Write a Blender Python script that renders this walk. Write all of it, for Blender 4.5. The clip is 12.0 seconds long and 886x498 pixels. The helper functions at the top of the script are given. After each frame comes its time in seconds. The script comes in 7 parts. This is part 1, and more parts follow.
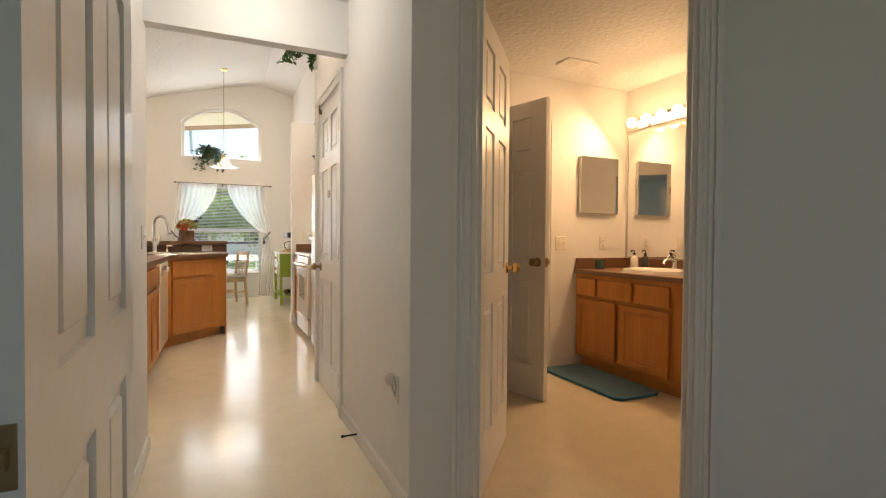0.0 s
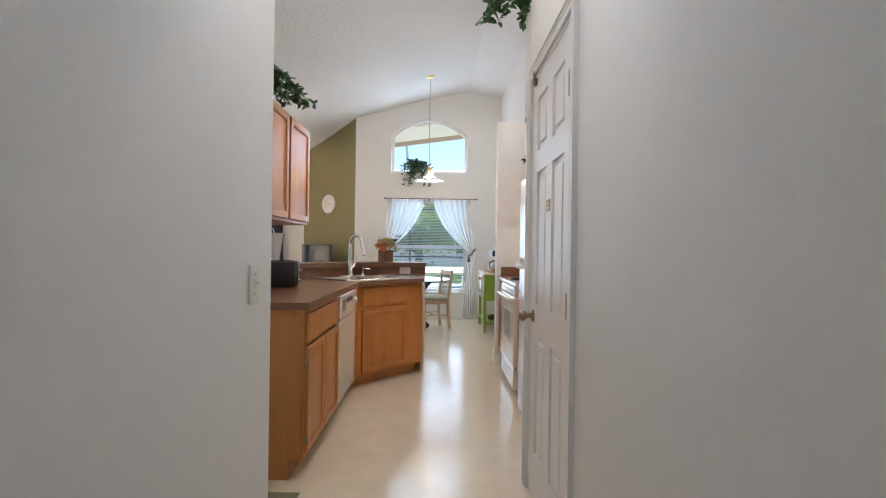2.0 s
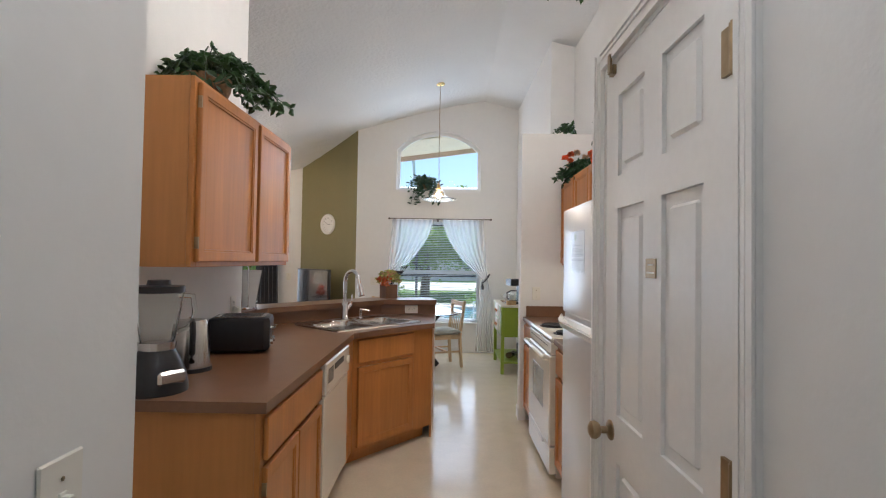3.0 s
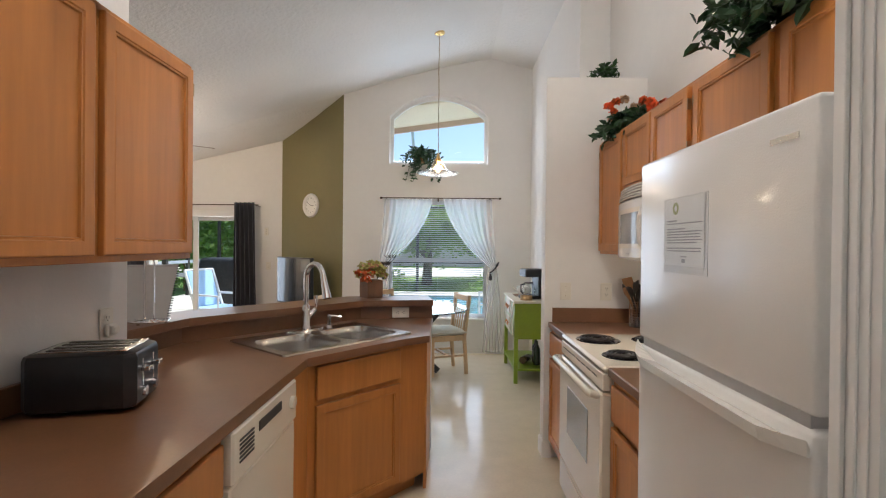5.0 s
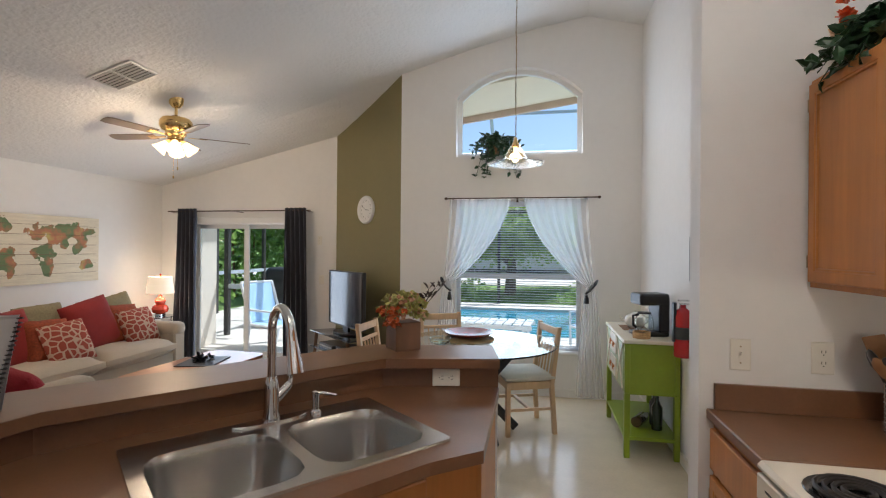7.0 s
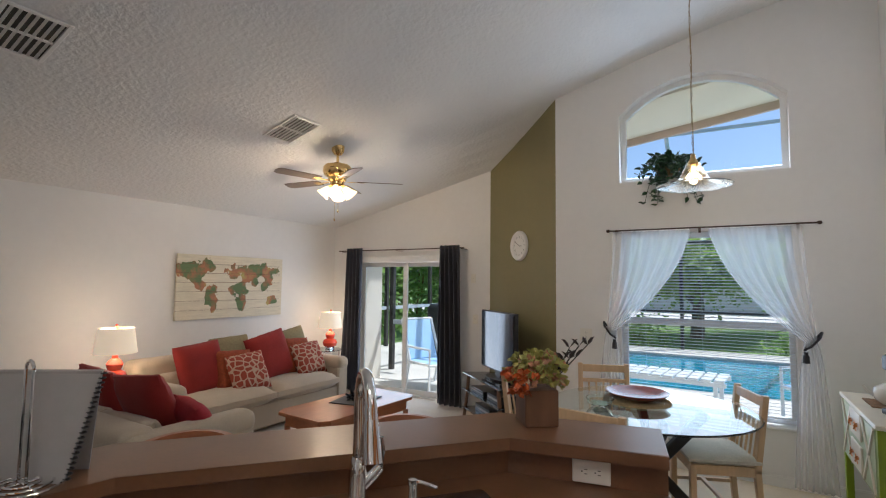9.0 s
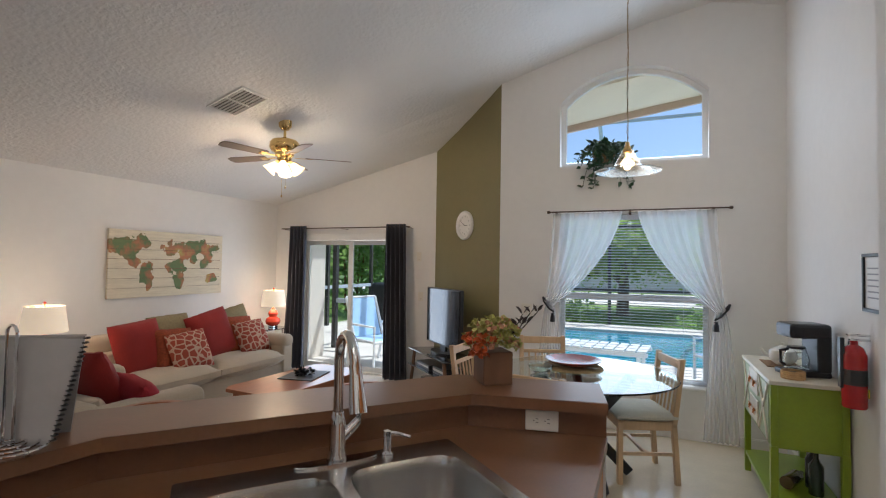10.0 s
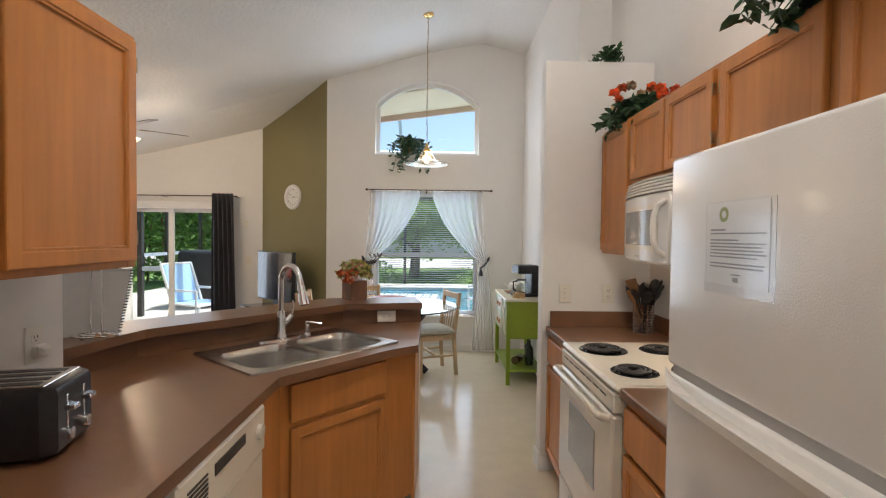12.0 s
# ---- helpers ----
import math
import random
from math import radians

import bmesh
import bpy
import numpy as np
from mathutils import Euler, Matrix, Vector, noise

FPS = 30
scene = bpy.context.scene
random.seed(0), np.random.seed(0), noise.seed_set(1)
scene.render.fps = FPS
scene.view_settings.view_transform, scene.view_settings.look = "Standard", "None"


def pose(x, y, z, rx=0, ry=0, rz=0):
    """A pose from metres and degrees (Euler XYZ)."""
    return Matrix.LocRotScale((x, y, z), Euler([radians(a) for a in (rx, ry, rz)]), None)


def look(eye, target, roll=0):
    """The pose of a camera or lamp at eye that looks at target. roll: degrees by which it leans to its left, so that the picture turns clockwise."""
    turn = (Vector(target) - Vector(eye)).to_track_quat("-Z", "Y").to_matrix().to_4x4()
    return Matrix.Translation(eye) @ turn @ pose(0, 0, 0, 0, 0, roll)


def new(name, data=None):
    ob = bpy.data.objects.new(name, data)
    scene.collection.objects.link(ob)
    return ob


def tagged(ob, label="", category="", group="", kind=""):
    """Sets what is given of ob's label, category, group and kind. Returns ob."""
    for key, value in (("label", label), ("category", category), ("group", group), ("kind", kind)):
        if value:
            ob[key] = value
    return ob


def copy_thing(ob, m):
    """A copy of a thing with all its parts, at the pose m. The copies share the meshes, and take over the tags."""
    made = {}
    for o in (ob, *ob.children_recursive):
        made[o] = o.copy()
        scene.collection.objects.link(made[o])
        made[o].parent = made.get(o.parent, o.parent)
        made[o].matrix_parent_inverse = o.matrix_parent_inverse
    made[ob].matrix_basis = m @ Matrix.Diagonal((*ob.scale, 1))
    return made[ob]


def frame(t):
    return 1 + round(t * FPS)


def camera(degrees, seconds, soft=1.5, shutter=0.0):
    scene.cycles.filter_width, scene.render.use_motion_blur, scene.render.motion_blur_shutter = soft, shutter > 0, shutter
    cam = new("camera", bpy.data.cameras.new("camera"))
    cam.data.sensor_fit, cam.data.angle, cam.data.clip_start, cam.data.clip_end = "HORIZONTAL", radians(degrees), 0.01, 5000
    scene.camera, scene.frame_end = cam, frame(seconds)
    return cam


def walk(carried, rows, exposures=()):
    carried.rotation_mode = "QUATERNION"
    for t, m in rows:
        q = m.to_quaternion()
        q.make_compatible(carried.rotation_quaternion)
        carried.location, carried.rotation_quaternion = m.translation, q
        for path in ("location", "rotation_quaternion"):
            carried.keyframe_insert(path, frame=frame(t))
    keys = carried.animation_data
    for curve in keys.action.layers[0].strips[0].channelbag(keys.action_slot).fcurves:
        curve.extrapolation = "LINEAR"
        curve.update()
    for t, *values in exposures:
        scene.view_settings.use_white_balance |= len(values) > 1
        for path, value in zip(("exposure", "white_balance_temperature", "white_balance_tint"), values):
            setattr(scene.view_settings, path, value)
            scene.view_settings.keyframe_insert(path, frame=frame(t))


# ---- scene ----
cam = camera(85.1, 12.0, soft=1.15)
PATH = [
    (0, (-0.162, -0.027, 1.087), (0.671, 1.791, 1.046), 0.4),
    (0.5, (-0.09, 0.144, 1.09), (0.888, 1.886, 1.006), 0.4),
    (1, (-0.008, 0.46, 1.108), (0.774, 2.3, 1.08), 0.4),
    (1.5, (0.014, 0.853, 1.14), (0.394, 2.817, 1.148), 0.4),
    (2, (0.041, 1.244, 1.198), (0.056, 3.244, 1.196), 0.8),
    (2.5, (0.033, 1.67, 1.329), (0.019, 3.67, 1.363), 0.8),
    (2.8, (0.02, 1.907, 1.385), (0.007, 3.906, 1.426), 0.7),
    (3, (-0.022, 2.063, 1.399), (-0.034, 4.062, 1.448), 0.9),
    (4.8, (-0.002, 2.991, 1.424), (-0.046, 4.991, 1.432), 0.6),
    (5, (0.006, 3.125, 1.418), (-0.021, 5.125, 1.404), 0.6),
    (5.5, (0.017, 3.437, 1.434), (0.002, 5.436, 1.402), 0.7),
    (6, (0.018, 3.799, 1.434), (0.007, 5.799, 1.445), 0.5),
    (6.5, (0.04, 4.122, 1.471), (-0.111, 6.117, 1.476), 0.6),
    (7, (0.045, 4.414, 1.499), (-0.334, 6.378, 1.501), 0.5),
    (7.5, (0.045, 4.597, 1.534), (-0.527, 6.513, 1.595), 0.5),
    (7.7, (0.063, 4.653, 1.545), (-0.61, 6.535, 1.631), 0.3),
    (9.3, (0.067, 4.845, 1.546), (-0.967, 6.552, 1.676), 0.7),
    (9.5, (0.061, 4.819, 1.536), (-0.955, 6.538, 1.645), 0.7),
    (10, (0.035, 4.68, 1.511), (-0.759, 6.515, 1.574), 0.9),
    (10.5, (0.015, 4.421, 1.5), (-0.386, 6.379, 1.542), 0.9),
    (11, (-0.012, 4.112, 1.466), (-0.17, 6.106, 1.46), 0.8),
    (11.5, (-0.033, 3.716, 1.476), (-0.009, 5.716, 1.455), 0.8),
    (12, (-0.011, 3.384, 1.47), (0.014, 5.384, 1.415), 0.7),
]
walk(cam, [(t, look(eye, target, roll)) for t, eye, target, roll in PATH],
     exposures=[(0.0, 0.82, 6850, 10), (1.0, 0.78, 6250, 10), (2.0, 0.66, 5450, 10), (3.0, 0.40, 5450, 10), (5.5, 0.3, 5750, 10), (7.0, 0.1, 5600, 10), (9.5, -0.12, 5450, 10), (12.0, 0.28, 5850, 10)])

# ---- daylight ----
world = bpy.data.worlds.new("sky")
scene.world = world
world.use_nodes = True
sky = world.node_tree.nodes.new("ShaderNodeTexSky")
sky.sky_type = "NISHITA"
sky.sun_disc = False
sky.sun_elevation = radians(61.6)
sky.sun_rotation = radians(40)
sky.dust_density = 1.6
world.node_tree.nodes["Background"].inputs["Strength"].default_value = 0.15
world.node_tree.links.new(sky.outputs[0], world.node_tree.nodes["Background"].inputs["Color"])


def lamp(name, kind, energy, colour, m, size=0.1, size_y=None, angle=0.01):
    data = bpy.data.lights.new(name, kind)
    data.energy, data.color = energy, colour
    if kind == "AREA":
        data.shape = "RECTANGLE"
        data.size, data.size_y = size, size_y or size
    elif kind == "SUN":
        data.angle = angle
    else:
        data.shadow_soft_size = size
    ob = new(name, data)
    ob.matrix_world = m
    return ob


lamp("sun", "SUN", 5.0, (1.0, 0.95, 0.87), look((5.0, 12.0 + 6.0, 14.45), (0, 12, 0)), angle=radians(0.5))
WIN, SLD, BED = 10.0, 17.0, 4.0
lamp("window_daylight", "AREA", WIN, (0.86, 0.93, 1.0), look((-0.15, 9.492, 1.25), (-0.15, 5, 1.25)), 1.2, 1.45)
lamp("arch_daylight", "AREA", WIN * 0.9, (0.86, 0.93, 1.0), look((-0.15, 9.56, 2.82), (-0.15, 5, 1.9)), 1.2, 0.65)
lamp("slider_daylight", "AREA", SLD, (0.86, 0.93, 1.0), look((-3.82, 10.28, 1.0), (-3.6, 5, 0.8)), 1.25, 1.75)
# Added fill from an assumed window in the unseen bedroom behind the camera.
lamp("bedroom_daylight", "AREA", BED, (0.80, 0.90, 1.0), look((0.2, -3.3, 1.5), (0.2, 3, 1.1)), 1.6, 1.3)
WARM = (1.0, 0.72, 0.44)
lamp("fan_bulb_light", "POINT", 26, WARM, pose(-3.28, 8.38, 2.40), 0.09)
lamp("pendant_bulb_light", "POINT", 6, (1.0, 0.76, 0.48), pose(-0.13, 8.45, 2.26), 0.05)
lamp("table_lamp_light", "POINT", 8, WARM, pose(-4.55, 7.04, 1.01), 0.05)
lamp("table_lamp_light_far", "POINT", 6, WARM, pose(-4.73, 9.86, 1.01), 0.05)
lamp("kitchen_ceiling_bulb", "POINT", 39, (1.0, 0.85, 0.68), pose(0.12, 4.35, 3.40), 0.16)
# Added lamp, out of view, for hall walls that look lit from above.
lamp("hall_ceiling_bulb", "POINT", 3.0, (1.0, 0.94, 0.86), pose(-0.02, 2.36, 2.30), 0.1)
lamp("vanity_bar_light", "AREA", 10.0, (1.0, 0.62, 0.33), look((3.0, 2.75, 2.10), (1.7, 2.45, 0.7)), 0.9, 0.1)
for i in range(6):
    lamp("vanity_bulb_light", "POINT", 0.5, (1.0, 0.60, 0.30), pose(3.01, 3.08 - 0.14 * i, 2.10), 0.045)
lamp("cooktop_bulb", "POINT", 2.4, (1.0, 0.80, 0.55), pose(1.12, 5.55, 1.315), 0.03)

# ---- materials ----
def material(name, colour, rough=0.5, metal=0.0, **more):
    """Principled material; grain: (scale, amount) of colour change, bump: (scale, height), stretch: object-space stretch of the grain,
    glass, emit, sheen, coat, island, random set further traits."""
    m = bpy.data.materials.new(name)
    m.use_nodes = True
    t = m.node_tree
    n, ln = t.nodes, t.links
    b = n["Principled BSDF"]
    b.inputs["Roughness"].default_value = rough
    b.inputs["Metallic"].default_value = metal
    c = (*colour, 1.0)
    b.inputs["Base Color"].default_value = c
    co = n.new("ShaderNodeTexCoord")
    mp = n.new("ShaderNodeMapping")
    mp.inputs["Scale"].default_value = more.get("stretch", (1, 1, 1))
    ln.new(co.outputs["Object"], mp.inputs["Vector"])
    last = None
    if "grain" in more:
        for i, (scale, amount) in enumerate(more["grain"]):
            tex = n.new("ShaderNodeTexNoise")
            tex.inputs["Scale"].default_value = scale
            tex.inputs["Detail"].default_value = 6.0
            ln.new(mp.outputs[0], tex.inputs["Vector"])
            ramp = n.new("ShaderNodeMapRange")
            ramp.inputs["From Min"].default_value, ramp.inputs["From Max"].default_value = 0.3, 0.7
            ramp.inputs["To Min"].default_value, ramp.inputs["To Max"].default_value = 1 - amount, 1 + amount
            ln.new(tex.outputs["Fac"], ramp.inputs["Value"])
            mix = n.new("ShaderNodeVectorMath")
            mix.operation = "SCALE"
            if last is None:
                mix.inputs[0].default_value = colour
            else:
                ln.new(last, mix.inputs[0])
            ln.new(ramp.outputs[0], mix.inputs["Scale"])
            last = mix.outputs[0]
            if i == 0 and more.get("gloss"):
                gl = n.new("ShaderNodeMapRange")
                gl.inputs["From Min"].default_value, gl.inputs["From Max"].default_value = 0.3, 0.7
                gl.inputs["To Min"].default_value, gl.inputs["To Max"].default_value = rough - more["gloss"], rough + more["gloss"]
                ln.new(tex.outputs["Fac"], gl.inputs["Value"])
                ln.new(gl.outputs[0], b.inputs["Roughness"])
    if more.get("random"):
        info = n.new("ShaderNodeObjectInfo")
        geo = n.new("ShaderNodeNewGeometry")
        add = n.new("ShaderNodeMath")
        add.operation = "ADD"
        ln.new(info.outputs["Random"], add.inputs[0])
        ln.new(geo.outputs["Random Per Island"], add.inputs[1])
        rr = n.new("ShaderNodeMapRange")
        rr.inputs["From Max"].default_value = 2.0
        rr.inputs["To Min"].default_value, rr.inputs["To Max"].default_value = 1 - more["random"], 1 + more["random"]
        ln.new(add.outputs[0], rr.inputs["Value"])
        mix = n.new("ShaderNodeVectorMath")
        mix.operation = "SCALE"
        if last is None:
            mix.inputs[0].default_value = colour
        else:
            ln.new(last, mix.inputs[0])
        ln.new(rr.outputs[0], mix.inputs["Scale"])
        last = mix.outputs[0]
    if last is not None:
        ln.new(last, b.inputs["Base Color"])
    if "bump" in more:
        tex = n.new("ShaderNodeTexNoise")
        tex.inputs["Scale"].default_value = more["bump"][0]
        tex.inputs["Detail"].default_value = 4.0
        ln.new(mp.outputs[0], tex.inputs["Vector"])
        bump = n.new("ShaderNodeBump")
        bump.inputs["Distance"].default_value = more["bump"][1]
        bump.inputs["Strength"].default_value = more.get("bump_strength", 0.6)
        ln.new(tex.outputs["Fac"], bump.inputs["Height"])
        ln.new(bump.outputs[0], b.inputs["Normal"])
    if "glass" in more:
        b.inputs["Transmission Weight"].default_value = more["glass"]
        b.inputs["IOR"].default_value = more.get("ior", 1.45)
    if "emit" in more:
        b.inputs["Emission Color"].default_value = (*more["emit"][0], 1)
        b.inputs["Emission Strength"].default_value = more["emit"][1]
    if "sheen" in more:
        b.inputs["Sheen Weight"].default_value = more["sheen"]
    if "coat" in more:
        b.inputs["Coat Weight"].default_value = more["coat"]
        b.inputs["Coat Roughness"].default_value = 0.12
    if "alpha" in more:
        b.inputs["Alpha"].default_value = more["alpha"]
    if "specular" in more:
        b.inputs["Specular IOR Level"].default_value = more["specular"]
    return m


def oak(name, colour, rough=0.38):
    return material(name, colour, rough, grain=[(9.0, 0.11), (42.0, 0.08), (1.6, 0.06)], stretch=(1.0, 1.0, 0.09), bump=(60.0, 0.0006), coat=0.12, random=0.07)


WALL = material("wall_paint", (0.79, 0.78, 0.765), 0.62, grain=[(0.9, 0.025), (14.0, 0.012)], bump=(70.0, 0.0016), bump_strength=0.35)
OLIVE = material("olive_paint", (0.235, 0.205, 0.09), 0.6, grain=[(1.0, 0.04), (14.0, 0.02)], bump=(70.0, 0.0016), bump_strength=0.35)
CEIL = material("knockdown_ceiling", (0.76, 0.755, 0.745), 0.75, grain=[(1.2, 0.03)], bump=(27.0, 0.013), bump_strength=0.75)
TRIM = material("white_trim", (0.80, 0.79, 0.77), 0.38, grain=[(3.0, 0.03), (30.0, 0.015)], bump=(25.0, 0.0005))
DOORW = material("door_paint", (0.80, 0.795, 0.785), 0.36, grain=[(2.5, 0.025), (40.0, 0.015)], bump=(45.0, 0.0006))
VINYL = material("vinyl_floor", (0.70, 0.61, 0.46), 0.17, grain=[(0.8, 0.05), (7.0, 0.04), (60.0, 0.03)], gloss=0.05, bump=(9.0, 0.0012), bump_strength=0.25)
CARPET = material("carpet", (0.50, 0.43, 0.34), 0.95, grain=[(2.0, 0.06), (140.0, 0.2)], bump=(220.0, 0.006), sheen=0.3)
OAK = oak("oak", (0.48, 0.19, 0.042))
OAKPLY = material("oak_veneer", (0.49, 0.21, 0.055), 0.42, grain=[(7.0, 0.1), (50.0, 0.06)], stretch=(1, 1, 0.06))
LAMINATE = material("brown_laminate", (0.182, 0.086, 0.041), 0.31, grain=[(1.6, 0.05), (9.0, 0.07), (70.0, 0.05)], specular=0.6)
WHITE_ENAMEL = material("white_enamel", (0.82, 0.80, 0.76), 0.2, grain=[(2.0, 0.015)], bump=(160.0, 0.0004), coat=0.3)
FRIDGEW = material("textured_white_steel", (0.80, 0.79, 0.77), 0.24, grain=[(2.0, 0.015)], bump=(230.0, 0.0012), bump_strength=0.5, coat=0.25)
BISQUE = material("bisque_enamel", (0.83, 0.77, 0.66), 0.2, grain=[(2.0, 0.015)], coat=0.3)
BLACKGLASS = material("dark_glass", (0.02, 0.02, 0.022), 0.06, coat=0.5)
OVENGLASS = material("oven_glass", (0.30, 0.29, 0.27), 0.1, grain=[(90.0, 0.1)], coat=0.4)
BLACK = material("black_plastic", (0.016, 0.016, 0.018), 0.28, grain=[(20.0, 0.15)])
IRON = material("black_iron", (0.02, 0.018, 0.018), 0.5, grain=[(40.0, 0.25)])
STEEL = material("brushed_steel", (0.60, 0.59, 0.57), 0.24, 1.0, grain=[(6.0, 0.04), (120.0, 0.03)])
CHROME = material("chrome", (0.75, 0.75, 0.75), 0.07, 1.0, grain=[(8.0, 0.03)])
BRASS = material("brass", (0.75, 0.53, 0.22), 0.17, 1.0, grain=[(12.0, 0.1)])
OLDBRASS = material("aged_brass", (0.36, 0.27, 0.16), 0.34, 1.0, grain=[(25.0, 0.2)])
GLASS = material("clear_glass", (0.96, 0.99, 0.98), 0.0, glass=1.0, ior=1.1)
TABLEGLASS = material("table_glass", (0.86, 0.95, 0.92), 0.01, glass=1.0, ior=1.5)
MIRROR = material("mirror", (0.9, 0.9, 0.9), 0.02, 1.0)

# ---- building helpers ----
VAULT = [(-5.25, 2.318), (-3.1, 2.93), (-1.41, 3.405), (-0.6, 3.64), (0.0, 3.79), (0.53, 3.885), (1.07, 3.75), (1.5, 3.65)]


def roof(x, y=8.0):
    """Height of the vaulted ceiling above (x, y); past the window wall it dips towards the patio door."""
    for (xa, za), (xb, zb) in zip(VAULT, VAULT[1:]):
        if x <= xb or xb == 1.5:
            z = za + (zb - za) * (x - xa) / (xb - xa)
            break
    return z if y <= 9.5 else z + (2.355 + 0.2308 * (x + 5.1) - z) * (y - 9.5) / 0.8


def mesh(name, bm, mat, parent=None, smooth=False, loc=None):
    bmesh.ops.recalc_face_normals(bm, faces=bm.faces)
    data = bpy.data.meshes.new(name)
    bm.to_mesh(data)
    bm.free()
    for m in mat if isinstance(mat, (list, tuple)) else [mat]:
        data.materials.append(m)
    if smooth:
        data.polygons.foreach_set("use_smooth", [True] * len(data.polygons))
        data.set_sharp_from_angle(angle=radians(38))
    ob = new(name, data)
    if parent:
        ob.parent = parent
    if loc:
        ob.matrix_basis = loc
    return ob


def part(name, bm, mat, parent, label="", smooth=False, loc=None):
    ob = mesh(name, bm, mat, parent, smooth, loc)
    return tagged(ob, label) if label else ob


def thing(name, label, category, m=None, group="", kind=""):
    ob = new(name)
    ob.empty_display_size = 0.1
    if m:
        ob.matrix_basis = m
    return tagged(ob, label, category, group, kind)


def box(bm, x0, x1, y0, y1, z0, z1, bevel=0.0, m=None, seg=1):
    r = bmesh.ops.create_cube(bm, size=1.0, matrix=Matrix.Translation(((x0 + x1) / 2, (y0 + y1) / 2, (z0 + z1) / 2)) @ Matrix.Diagonal((abs(x1 - x0), abs(y1 - y0), abs(z1 - z0), 1)))
    v = r["verts"]
    if bevel:
        e = list({e for q in v for e in q.link_edges})
        r = bmesh.ops.bevel(bm, geom=e, offset=min(bevel, 0.49 * min(abs(x1 - x0), abs(y1 - y0), abs(z1 - z0))), segments=seg, affect="EDGES", profile=0.5)
        v = list({q for f in r["faces"] for q in f.verts} | {q for q in v if q.is_valid})
    if m:
        bmesh.ops.transform(bm, matrix=m, verts=v)
    return v


def boxes(*rows, bevel=0.0):
    bm = bmesh.new()
    for r in rows:
        box(bm, *r, bevel=bevel)
    return bm


def prism(bm, outline, z0, z1, bevel=0.0, m=None):
    """An upright prism over an outline of (x, y)."""
    low = [bm.verts.new((x, y, z0)) for x, y in outline]
    high = [bm.verts.new((x, y, z1)) for x, y in outline]
    n = len(outline)
    f = [bm.faces.new(low[::-1]), bm.faces.new(high)]
    f += [bm.faces.new((low[i], low[(i + 1) % n], high[(i + 1) % n], high[i])) for i in range(n)]
    v = low + high
    if bevel:
        e = list({e for q in f[:2] for e in q.edges})
        r = bmesh.ops.bevel(bm, geom=e, offset=bevel, segments=2, affect="EDGES", profile=0.5)
        v = list({q for g in r["faces"] for q in g.verts} | {q for q in v if q.is_valid})
    if m:
        bmesh.ops.transform(bm, matrix=m, verts=v)
    return v


def lathe(bm, profile, n=24, m=None, close=False):
    """Turns (radius, height) rows round z."""
    rings = [[bm.verts.new((r * math.cos(2 * math.pi * i / n), r * math.sin(2 * math.pi * i / n), z)) for i in range(n)] for r, z in profile]
    pairs = list(zip(rings, rings[1:])) + ([(rings[-1], rings[0])] if close else [])
    for a, b in pairs:
        for i in range(n):
            bm.faces.new((a[i], a[(i + 1) % n], b[(i + 1) % n], b[i]))
    if not close:
        for ring, r in ((rings[0], profile[0][0]), (rings[-1], profile[-1][0])):
            if r > 1e-4:
                bm.faces.new(ring)
    v = [q for ring in rings for q in ring]
    if m:
        bmesh.ops.transform(bm, matrix=m, verts=v)
    return v


def tube(bm, points, radius, n=8, taper=None):
    """A round bar along points."""
    pts = [Vector(p) for p in points]
    rings = []
    up = Vector((0.31, 0.17, 0.93))
    for i, p in enumerate(pts):
        d = (pts[min(i + 1, len(pts) - 1)] - pts[max(i - 1, 0)]).normalized()
        a = d.cross(up if abs(d.dot(up)) < 0.95 else Vector((1, 0, 0))).normalized()
        b = d.cross(a)
        r = radius if taper is None else radius + (taper - radius) * i / max(1, len(pts) - 1)
        rings.append([bm.verts.new(p + r * (math.cos(2 * math.pi * k / n) * a + math.sin(2 * math.pi * k / n) * b)) for k in range(n)])
    for a, b in zip(rings, rings[1:]):
        for i in range(n):
            bm.faces.new((a[i], a[(i + 1) % n], b[(i + 1) % n], b[i]))
    bm.faces.new(rings[0]), bm.faces.new(rings[-1])
    return [q for r in rings for q in r]


def arc(cx, cz, r, a0, a1, n, y=0.0):
    return [(cx + r * math.cos(radians(a0 + (a1 - a0) * i / n)), y, cz + r * math.sin(radians(a0 + (a1 - a0) * i / n))) for i in range(n + 1)]


def wall(name, x0, x1, y0, y1, z1, holes=(), mat=None, along="x", vault=False, z0=0.0):
    """A wall of real thickness with openings (a0, a1, z0, z1) along its length; under the vault its top follows the slope."""
    bm = bmesh.new()
    fill_wall(bm, x0, x1, y0, y1, z1, holes, along, vault, z0)
    return tagged(mesh(name, bm, mat or WALL), kind="structure")


